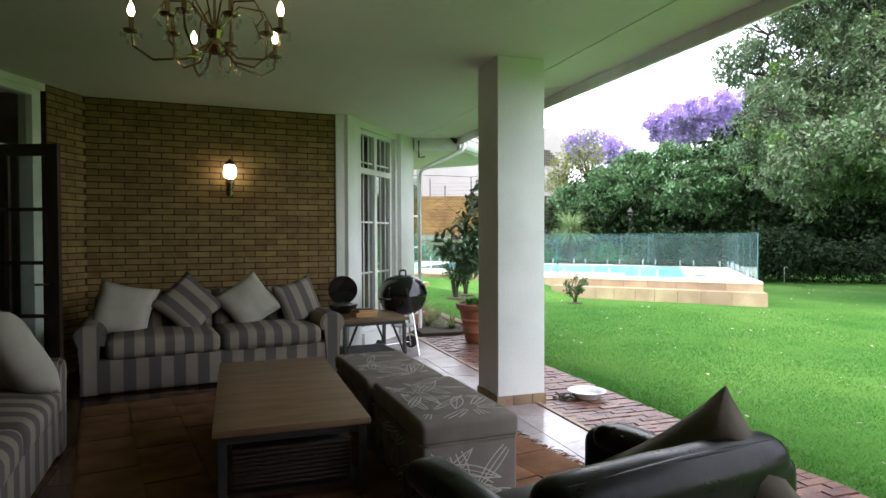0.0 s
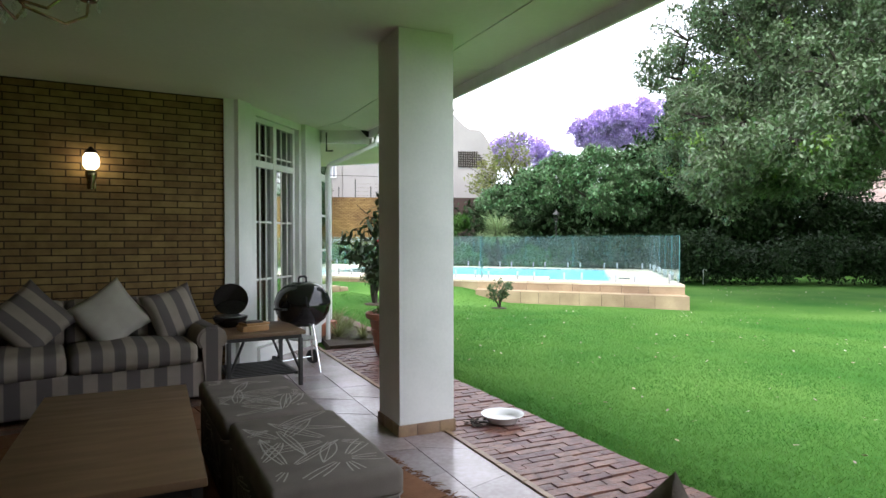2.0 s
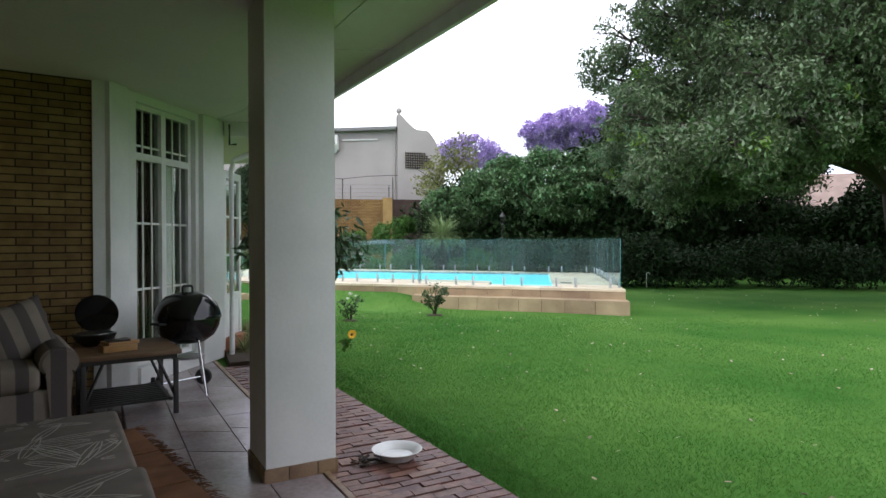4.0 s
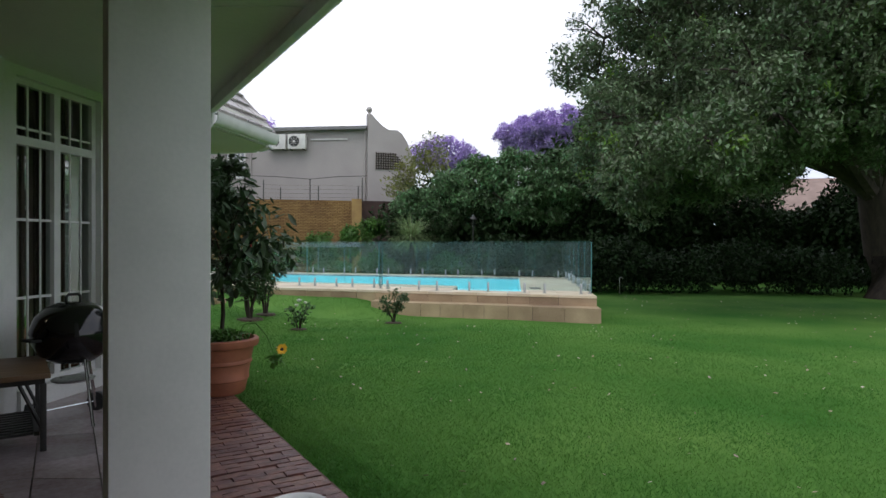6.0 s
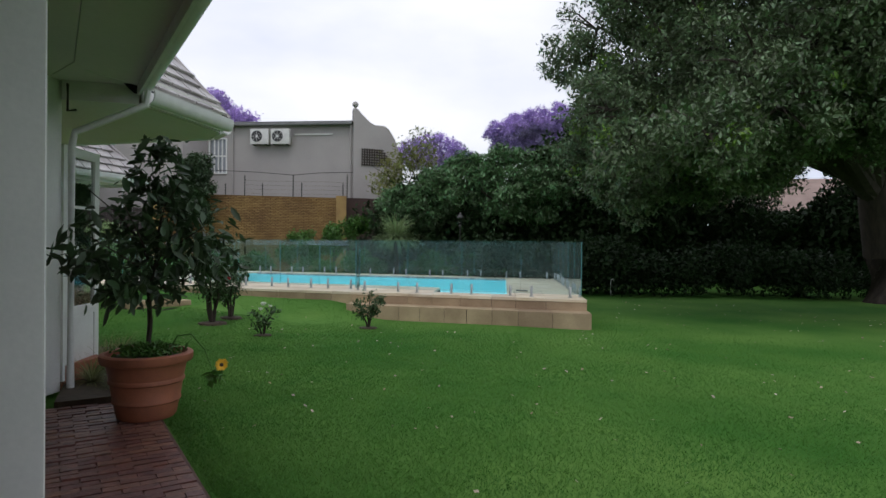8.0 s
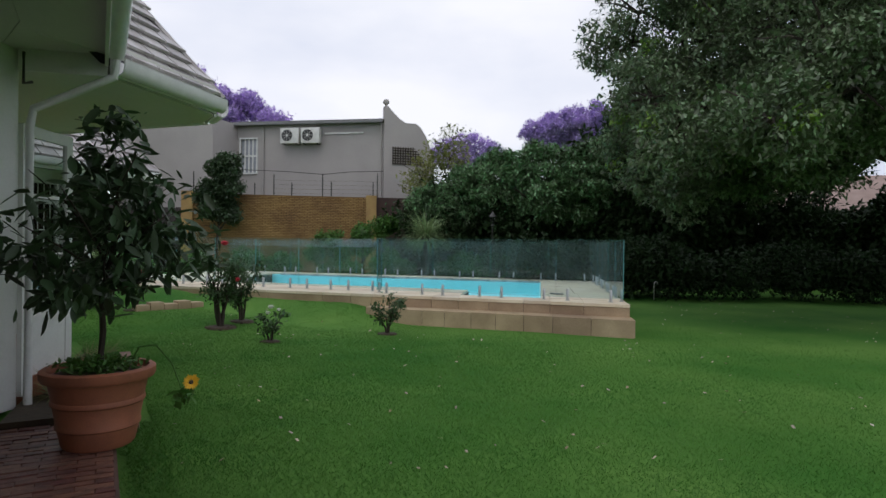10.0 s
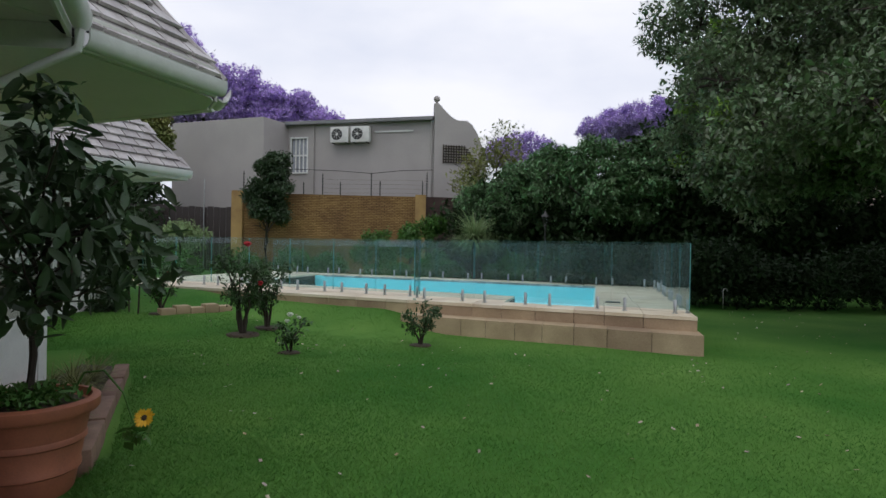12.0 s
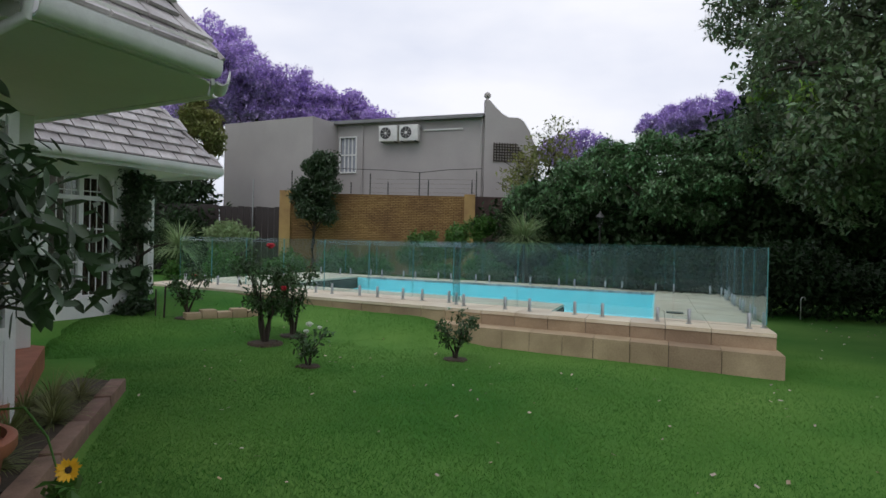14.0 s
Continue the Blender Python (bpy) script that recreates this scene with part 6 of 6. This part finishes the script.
for i in range(2):
    b = part("basket", box(B(), -0.3, -0.76 + i * 0.78, 0.09, 0.3, -0.02 + i * 0.78, 0.3, 0.02), DARK_WOOD, ct, "dark woven storage basket")
    for k in range(9):
        z = 0.105 + k * 0.022
        part("weave_band", tube(B(), [(-0.29, -0.768 + i * 0.78, z), (-0.1, -0.776 + i * 0.78, z + 0.004), (0.1, -0.766 + i * 0.78, z), (0.29, -0.772 + i * 0.78, z + 0.003)], 0.009, seg=6), DARK_WOOD, b)


# ottomans with a leaf print
def leaf_print(bm, m, w, h, n, rng):
    """Outlined long leaves as thin ribbons in the xy plane of m, kept within w by h."""
    def ribbon(pts, r=0.0032):
        vs = []
        for i, p in enumerate(pts):
            d = (pts[min(i + 1, len(pts) - 1)] - pts[max(i - 1, 0)]).normalized()
            s = Vector((-d.y, d.x)) * r
            vs.append((bm.verts.new(m @ Vector((p.x + s.x, p.y + s.y, 0))), bm.verts.new(m @ Vector((p.x - s.x, p.y - s.y, 0)))))
        for a, b in zip(vs, vs[1:]):
            bm.faces.new((a[0], b[0], b[1], a[1]))
    for i in range(n):
        cols = 2 if w < h * 1.2 else 3
        o = Vector(((i % cols + 0.5 + rng.uniform(-0.25, 0.25)) / cols * w - w / 2, (i // cols + 0.5 + rng.uniform(-0.25, 0.25)) / math.ceil(n / cols) * h - h / 2))
        stem_dir = rng.uniform(0, 6.283)
        for k in range(4):
            a = stem_dir + (k - 1.5) * 1.1 + rng.uniform(-0.15, 0.15)
            L, wd = rng.uniform(0.26, 0.44), rng.uniform(0.02, 0.036)
            d, s = Vector((math.cos(a), math.sin(a))), Vector((-math.sin(a), math.cos(a)))
            for side in (1, -1, 0):
                pts = [o + d * L * f + s * (side * wd * math.sin(math.pi * f) + 0.03 * L * math.sin(2 * f)) for f in [j / 8 for j in range(1, 9)]]
                run = []
                for p in pts:
                    if abs(p.x) < w / 2 and abs(p.y) < h / 2:
                        run.append(p)
                    else:
                        if len(run) > 1:
                            ribbon(run)
                        run = []
                if len(run) > 1:
                    ribbon(run, 0.0032 if side else 0.0022)


def ottoman(m, label, seed):
    o = thing("ottoman", label, "ottoman", m, "ottomans")
    w, d, h = 0.53, 0.95, 0.45
    part("body", slab(B(), w - 0.02, d - 0.02, 0.33, 0.02, m=pose(0, 0, 0.01)), OTTO, o)
    part("lid", slab(B(), w, d, 0.115, 0.03, 0.0, m=pose(0, 0, 0.34)), OTTO, o)
    part("piping", tube(B(), [(-w / 2, -d / 2 + 0.03, 0.345), (-w / 2 + 0.03, -d / 2, 0.345), (w / 2 - 0.03, -d / 2, 0.345), (w / 2, -d / 2 + 0.03, 0.345), (w / 2, d / 2 - 0.03, 0.345)], 0.005, seg=6), OTTO, o)
    rng = random.Random(seed)
    bm = B()
    leaf_print(bm, pose(0, 0, 0.4572), w - 0.06, d - 0.06, 5, rng)
    leaf_print(bm, pose(0, -d / 2 + 0.0076, 0.17, 90), w - 0.08, 0.28, 4, rng)
    leaf_print(bm, pose(-w / 2 + 0.0076, 0, 0.17, 90, 0, -90), d - 0.08, 0.28, 5, rng)
    part("leaf_pattern", bm, PRINT, o, "cream printed leaf outlines", smooth=None)["kind"] = "stuff"
    return o


ottoman(pose(1.0, 2.47, 0, 0, 0, 2), "taupe fabric ottoman with cream leaf print", 3)
ottoman(pose(0.93, 3.46, 0, 0, 0, 3), "taupe leaf-print ottoman standing behind the first", 8)

# side table with its clutter
st = thing("side_table", "small wooden side table with black angled metal legs", "table", pose(1.28, 5.83, 0, 0, 0, 4))
part("tabletop", box(B(), -0.36, -0.4, 0.475, 0.36, 0.4, 0.51, 0.006), TAN_TOP, st)
part("frame", box(B(), -0.33, -0.37, 0.44, 0.33, 0.37, 0.474), BLACK_METAL, st)
for x in (-0.32, 0.32):
    for y in (-0.36, 0.36):
        part("leg", box(B(), x - 0.018, y - 0.018, 0.0, x + 0.018, y + 0.018, 0.439, 0.003), BLACK_METAL, st)
        part("brace", tube(B(), [(x, y * 0.98, 0.13), (x * 0.6, y * 0.98, 0.44)], 0.013, seg=6), BLACK_METAL, st)
sh = part("shelf", box(B(), -0.3, -0.34, 0.1, -0.27, 0.34, 0.125), BLACK_METAL, st)
part("shelf_rail", box(B(), 0.27, -0.34, 0.1, 0.3, 0.34, 0.125), BLACK_METAL, sh)
for i in range(10):
    part("slat", box(B(), -0.268, -0.33 + 0.068 * i, 0.105, 0.268, -0.295 + 0.068 * i, 0.122), BLACK_METAL, sh)
gb = thing("game_box", "small wooden box with a hinged tray lid", "box", pose(1.22, 5.66, 0.511, 0, 0, 12))
part("body", box(B(), -0.12, -0.09, 0, 0.12, 0.09, 0.05, 0.004), WOOD, gb)
part("lid", box(B(), -0.11, -0.08, 0.051, 0.12, 0.09, 0.072, 0.004), WOOD, gb, m=pose(0.015, 0.01, 0, 0, 0, 8))
part("tray", box(B(), -0.08, -0.06, 0.073, 0.08, 0.05, 0.088, 0.004), DARK_WOOD, gb, "dark tray insert")
pg = thing("portable_grill", "small black portable grill with its round lid open", "grill", pose(1.06, 6.02, 0.511, 0, 0, -10))
part("bowl", lathe(B(), [(0.08, 0.0), (0.14, 0.04), (0.165, 0.09), (0.165, 0.1), (0.15, 0.1), (0.12, 0.05)], 24), ENAMEL, pg)
part("lid", lathe(B(), [(0.165, 0), (0.16, 0.03), (0.12, 0.07), (0.05, 0.09), (0.01, 0.092)], 28, pose(0, 0.1, 0.25, -78)), ENAMEL, pg)
part("grate", lathe(B(), [(0.145, 0.102), (0.145, 0.106), (0.02, 0.106)], 20), STEEL, pg)

# kettle grill
kg = thing("kettle_grill", "black enamelled kettle barbecue on three steel legs", "barbecue", pose(1.8, 6.2, 0, 0, 0, 35))
part("bowl", lathe(B(), [(0.04, 0.44), (0.15, 0.46), (0.23, 0.52), (0.272, 0.6), (0.285, 0.67), (0.285, 0.685), (0.27, 0.685)], 36), ENAMEL, kg)
part("lid", lathe(B(), [(0.292, 0.675), (0.292, 0.69), (0.285, 0.72), (0.255, 0.8), (0.19, 0.87), (0.1, 0.905), (0.012, 0.912)], 36), ENAMEL, kg)
bm = B()
tube(bm, [(-0.055, 0, 0.9), (-0.055, 0, 0.95), (-0.04, 0, 0.965), (0.04, 0, 0.965), (0.055, 0, 0.95), (0.055, 0, 0.9)], 0.011)
part("lid_handle", bm, RUBBER, kg)
part("vent", lathe(B(), [(0.045, 0), (0.045, 0.008), (0.01, 0.01)], 16, pose(0.13, 0.0, 0.885, 0, 24)), STEEL, kg)
part("side_handle", tube(B(), [(-0.28, -0.05, 0.65), (-0.35, -0.05, 0.655), (-0.35, 0.05, 0.655), (-0.28, 0.05, 0.65)], 0.011), RUBBER, kg)
for a in (20, 140, 260):
    c, s_ = math.cos(radians(a)), math.sin(radians(a))
    lg = part("leg", tube(B(), [(0.17 * c, 0.17 * s_, 0.49), (0.29 * c, 0.29 * s_, 0.0)], 0.012, seg=8), CHROME, kg)
    if a != 260:
        part("wheel", lathe(B(), [(0.02, -0.02), (0.075, -0.018), (0.078, 0.0), (0.075, 0.018), (0.02, 0.02)], 20, pose(0.29 * c, 0.29 * s_, 0.078, 90, 0, a + 90)), RUBBER, lg, "black rubber wheel")
part("ash_pan", lathe(B(), [(0.02, 0.3), (0.14, 0.31), (0.15, 0.325), (0.14, 0.328), (0.02, 0.318)], 24), STEEL, kg)
part("axle", tube(B(), [(0.29 * math.cos(radians(20)), 0.29 * math.sin(radians(20)), 0.08), (0.29 * math.cos(radians(140)), 0.29 * math.sin(radians(140)), 0.08)], 0.008), CHROME, kg)

# leather armchair seen from behind
AC_M = pose(0.98, 0.4, 0, 0, 0, 8.5)
ac = thing("armchair", "black leather armchair with puffed arms and a worn padded back", "armchair", AC_M)
part("base", slab(B(), 0.66, 0.66, 0.24, 0.03, m=pose(0, 0.44, 0.06)), LEATHER, ac)
part("seat_cushion", slab(B(), 0.52, 0.6, 0.16, 0.06, 0.03), LEATHER, ac, m=pose(0, 0.5, 0.3))
part("back_shell", slab(B(), 0.86, 0.1, 0.68, 0.045, m=pose(0, 0.055, 0.06)), LEATHER, ac)
bk = part("back_cushion", slab(B(), 0.84, 0.15, 0.37, 0.06, 0.01), LEATHER, ac, m=pose(0, 0.105, 0.42, 4))
part("seam", tube(B(), [(-0.36, -0.03, 0.365), (0, -0.034, 0.376), (0.36, -0.03, 0.365)], 0.006, seg=6), LEATHER, bk)
for x in (-0.385, 0.385):
    a_ = part("arm", slab(B(), 0.13, 0.74, 0.56, 0.06, m=pose(x, 0.46, 0.06)), LEATHER, ac)
    part("arm_pad", slab(B(), 0.145, 0.6, 0.09, 0.042, 0.02, m=pose(x, 0.46, 0.55)), LEATHER, a_)
    part("crease", tube(B(), [(x - 0.06, 0.6, 0.632), (x, 0.605, 0.642), (x + 0.06, 0.598, 0.632)], 0.008, seg=6), LEATHER, a_)
    for y in (0.12, 0.76):
        part("foot", box(B(), x - 0.025, y - 0.025, 0.0, x + 0.025, y + 0.025, 0.062, 0.004), DARK_WOOD, ac)
# pillow standing on its corner in the seat, leaning back over the arm
up_ = Vector((0.5, -0.45, 0.74)).normalized()
face = Vector((-0.35, -0.7, 0.6))
face = (face - up_ * face.dot(up_)).normalized()
side_ = up_.cross(face)
pillow_m = AC_M @ Matrix.Translation(Vector((0.155, 0.29, 0.69)) + up_ * 0.03 + side_ * 0.17) @ Matrix((side_, up_, face)).transposed().to_4x4() @ pose(0, 0, 0, 0, 0, 78)
cushion("brown linen pillow with a pale leaf motif on the leather armchair", pillow_m, BROWN_CLOTH, 0.46, 0.46, 0.2)

# rug and dog bowl
rug = thing("rug", "rough orange-brown jute rug of woven squares under the furniture", "rug", pose(0.33, 3.35, 0.0, 0, 0, 10.5))
bm = B()
box(bm, -1.3, -1.62, 0.001, 1.3, 1.62, 0.008, 0.003)
for i in range(8):
    for j in range(10):
        x, y = -1.29 + 0.3225 * i, -1.61 + 0.322 * j
        box(bm, x + 0.004, y + 0.004, 0.0075, x + 0.3185, y + 0.318, 0.013 + 0.003 * ((i + j) % 2), 0.002)
part("weave", bm, COIR, rug)
bm = B()
for i in range(300):
    y = PYR.uniform(-1.62, 1.62)
    x = 1.295
    L, a = PYR.uniform(0.03, 0.09), PYR.uniform(-0.7, 0.7)
    tube(bm, [(x, y, 0.006), (x + L * 0.5 * math.cos(a), y + L * 0.5 * math.sin(a), 0.012), (x + L * math.cos(a), y + L * math.sin(a * 1.6), 0.004)], 0.0035, 0.002, 3)
part("fringe", bm, COIR, rug, "frayed jute fringe")["kind"] = "stuff"
bowl = part("dog_bowl", lathe(B(), [(0.1, 0.0), (0.135, 0.045), (0.158, 0.055), (0.16, 0.06), (0.13, 0.052), (0.1, 0.02), (0.01, 0.018)], 36), BOWL, None, "", pose(2.72, 3.68, 0.001))
tagged(bowl, "shallow white enamel dog bowl on the brick path", "bowl")
bm = B()
for i in range(26):
    a, r = PYR.uniform(0, 6.28), PYR.uniform(0, 0.13)
    box(bm, -0.03, -0.008, 0, 0.03, 0.008, 0.004, m=pose(2.52 + r * math.cos(a), 3.72 + 0.7 * r * math.sin(a), 0.004 + 0.002 * (i % 5), PYR.uniform(-25, 25), PYR.uniform(-25, 25), PYR.uniform(0, 360)))
tagged(part("dead_leaves", bm, BARK, smooth=None), "small heap of dead brown leaves by the column", "leaves", kind="stuff")

# chandelier
GLOW = glowing("warm_bulb", (1.0, 0.78, 0.5), 9.0)
ch = thing("chandelier", "brass chandelier with candle bulbs and crystal drops", "chandelier", pose(-0.17, 2.6, 0))
part("rod", tube(B(), [(0, 0, CEIL_Z), (0, 0, 2.44)], 0.008), BRASS, ch)
part("ceiling_rose", lathe(B(), [(0.07, CEIL_Z), (0.06, CEIL_Z - 0.03), (0.015, CEIL_Z - 0.045)], 18), BRASS, ch)
part("hub", lathe(B(), [(0.01, 2.3), (0.04, 2.31), (0.055, 2.34), (0.03, 2.38), (0.045, 2.42), (0.015, 2.47)], 18), BRASS, ch)
drop_me = mesh_of("crystal_drop", lathe(B(), [(0.001, -0.02), (0.009, -0.006), (0.007, 0.006), (0.001, 0.014)], 7), CRYSTAL, None)
for i in range(10):
    a = i * 0.628
    big = i % 2
    R1 = 0.39 if big else 0.26
    c, s_ = math.cos(a), math.sin(a)
    top_z = 2.4 if big else 2.45
    pts = [(0.03 * c, 0.03 * s_, 2.36), (R1 * 0.35 * c, R1 * 0.35 * s_, 2.27), (R1 * 0.75 * c, R1 * 0.75 * s_, 2.25), (R1 * 0.98 * c, R1 * 0.98 * s_, 2.31), (R1 * c, R1 * s_, top_z - 0.03)]
    arm = part("arm", tube(B(), pts, 0.007, 0.006, 7), BRASS, ch)
    m = pose(R1 * c, R1 * s_, top_z)
    part("candle_cup", lathe(B(), [(0.006, -0.03), (0.035, -0.022), (0.04, -0.012), (0.012, -0.008), (0.012, 0.05), (0.008, 0.055)], 12, m), BRASS, arm)
    if big:
        part("bulb", lathe(B(), [(0.008, 0.055), (0.018, 0.075), (0.015, 0.1), (0.004, 0.128)], 10, m), GLOW, arm, "glowing candle bulb")
    part("scroll", tube(B(), [(0.03 * c, 0.03 * s_, 2.44), (0.12 * c, 0.12 * s_, 2.56), (0.24 * c, 0.24 * s_, 2.55), (0.29 * c, 0.29 * s_, 2.46), (0.25 * c, 0.25 * s_, 2.42)], 0.005, 0.004, 6), BRASS, ch)
    for k in range(6):
        b = a + k * 1.047
        piece("crystal_drop", drop_me, arm, pose(R1 * c + 0.045 * math.cos(b), R1 * s_ + 0.045 * math.sin(b), top_z - 0.035 - 0.012 * (k % 3)))
    piece("crystal_drop", drop_me, ch, pose(0.12 * c, 0.12 * s_, 2.22 + 0.02 * (i % 3)))
    piece("crystal_drop", drop_me, ch, pose(0.06 * c, 0.06 * s_, 2.2))

# wall lantern
wl2 = thing("wall_lantern", "lit brass wall lantern with a milky glass globe", "lamp", wall_north.matrix_basis @ pose(1.38, -0.012, 2.06))
part("globe", lathe(B(), [(0.035, -0.07), (0.06, -0.04), (0.068, 0.0), (0.062, 0.05), (0.045, 0.08)], 20, pose(0, -0.12, 0)), glowing("lantern_glow", (1.0, 0.84, 0.58), 6.0), wl2, "glowing milky glass globe")
part("cap", lathe(B(), [(0.055, 0.081), (0.06, 0.09), (0.035, 0.115), (0.02, 0.125), (0.012, 0.14)], 18, pose(0, -0.12, 0)), DARK_WOOD, wl2)
part("holder", lathe(B(), [(0.01, -0.25), (0.02, -0.2), (0.045, -0.14), (0.05, -0.1), (0.04, -0.072)], 18, pose(0, -0.12, 0)), BRASS, wl2)
part("bracket", tube(B(), [(0, 0.0, -0.15), (0, -0.06, -0.19), (0, -0.12, -0.16)], 0.012), BRASS, wl2)
part("back_plate", box(B(), -0.035, -0.01, -0.24, 0.035, 0.004, -0.06, 0.006), BRASS, wl2)

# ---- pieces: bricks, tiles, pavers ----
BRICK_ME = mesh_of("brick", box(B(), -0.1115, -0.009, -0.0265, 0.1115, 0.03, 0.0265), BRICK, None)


def brickwork(wall, length, keep_from):
    """Courses of slim bricks standing proud of a mortar wall."""
    rest = []
    for r in range(43):
        z = 0.06 + r * 0.0656
        if z > CEIL_Z - 0.03:
            break
        x = 0.1175 if r % 2 else 0.0
        while x < length + 0.1:
            x0, x1 = max(x - 0.1115, 0.004), min(x + 0.1115, length - 0.004)
            if x1 - x0 > 0.03:
                full = x1 - x0 > 0.22
                if x >= keep_from and full:
                    piece("brick", BRICK_ME, wall, pose(x, random.uniform(-0.002, 0.002), z, 0, random.uniform(-0.4, 0.4), 0))
                else:
                    rest.append((x0, x1, z))
            x += 0.235
    bm = B()
    for x0, x1, z in rest:
        box(bm, x0, -0.009 + random.uniform(-0.002, 0.002), z - 0.0265, x1, 0.03, z + 0.0265)
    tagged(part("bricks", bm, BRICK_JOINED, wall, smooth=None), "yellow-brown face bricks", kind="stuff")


brickwork(wall_north, (Vector(BR1) - Vector(BR0)).length, 0.95)
brickwork(wall_west_brick, (Vector(BR0) - Vector(CORNER)).length, 99)

tile_me = mesh_of("floor_tile", box(B(), -0.163, -0.163, -0.02, 0.163, 0.163, 0.0, 0.004), FLOOR_TILE, None)
rest = []
for i in range(13):
    for j in range(33):
        x, y = 1.085 - i * 0.333, -3.8 + j * 0.333
        if x < -3.0 and y > 3.0 or y > 6.5 and x < 0.8:
            continue
        if x > -1.45 and 0.2 < y < 6.6:
            piece("floor_tile", tile_me, floor, pose(x, y, random.uniform(-0.001, 0.001)))
        else:
            rest.append((x, y))
bm = B()
for x, y in rest:
    box(bm, x - 0.163, y - 0.163, -0.02, x + 0.163, y + 0.163, 0.0)
tagged(part("floor_tiles", bm, FLOOR_JOINED, floor, smooth=None), "dark brown floor tiles", kind="stuff")
for x0, x1 in ((1.262, 1.582), (1.59, 1.917), (1.925, 2.225)):
    y = -1.7 - random.uniform(0, 0.3)
    k_in = 0.0
    while y < 7.5:
        step_y, k_out = random.uniform(0.36, 0.55), random.uniform(-0.1, 0.16)
        bm = B()
        prism(bm, [(x0, y + k_in + 0.004), (x1, y + k_in * -0.4 + 0.004), (x1, y + step_y + k_out * -0.4), (x0, y + step_y + k_out)], -0.02, 0.0 + random.uniform(-0.002, 0.002))
        part("edge_tile", bm, STRIP_TILE, floor, smooth=None)
        y += step_y
        k_in = k_out
for j in range(32):
    part("edge_strip", box(B(), 2.232, -1.7 + j * 0.29, -0.02, 2.27, -1.7 + j * 0.29 + 0.284, 0.008, 0.003), PLINTH_TILE, floor, smooth=None)
PAVER_MES = [mesh_of("paver", prism(B(), [(-0.092, -0.033 + a), (0.092, -0.033 + b), (0.092, 0.033 + a * 0.5), (0.0, 0.034 - b), (-0.092, 0.033 - b)], -0.04, 0.0), PAVER, None) for a, b in ((0.004, -0.003), (-0.003, 0.003), (0.0, 0.004))]
HALF_PAVER = mesh_of("half_paver", prism(B(), [(-0.044, -0.032), (0.044, -0.034), (0.044, 0.032), (-0.044, 0.034)], -0.04, 0.0), PAVER, None)
rest = []
for j in range(117):
    y = -1.6 + j * 0.0755
    if y > 7.17:
        break
    cells = [(2.376 + 0.19 * k, False) for k in range(4)] if j % 2 == 0 else [(2.328, True)] + [(2.471 + 0.19 * k, False) for k in range(3)] + [(2.993, True)]
    for x, half in cells:
        m = pose(x + random.uniform(-0.003, 0.003), y, -0.006 + random.uniform(-0.006, 0.004), random.uniform(-2, 2), random.uniform(-1.2, 1.2), random.uniform(-2, 2))
        if y > 1.2:
            piece("paver", HALF_PAVER if half else random.choice(PAVER_MES), pavement, m)
        else:
            rest.append((m, 0.044 if half else 0.092))
bm = B()
for m, h in rest:
    box(bm, -h, -0.033, -0.04, h, 0.033, 0.0, m=m)
tagged(part("pavers", bm, PAVER, pavement, smooth=None), "red clay pavers", kind="stuff")
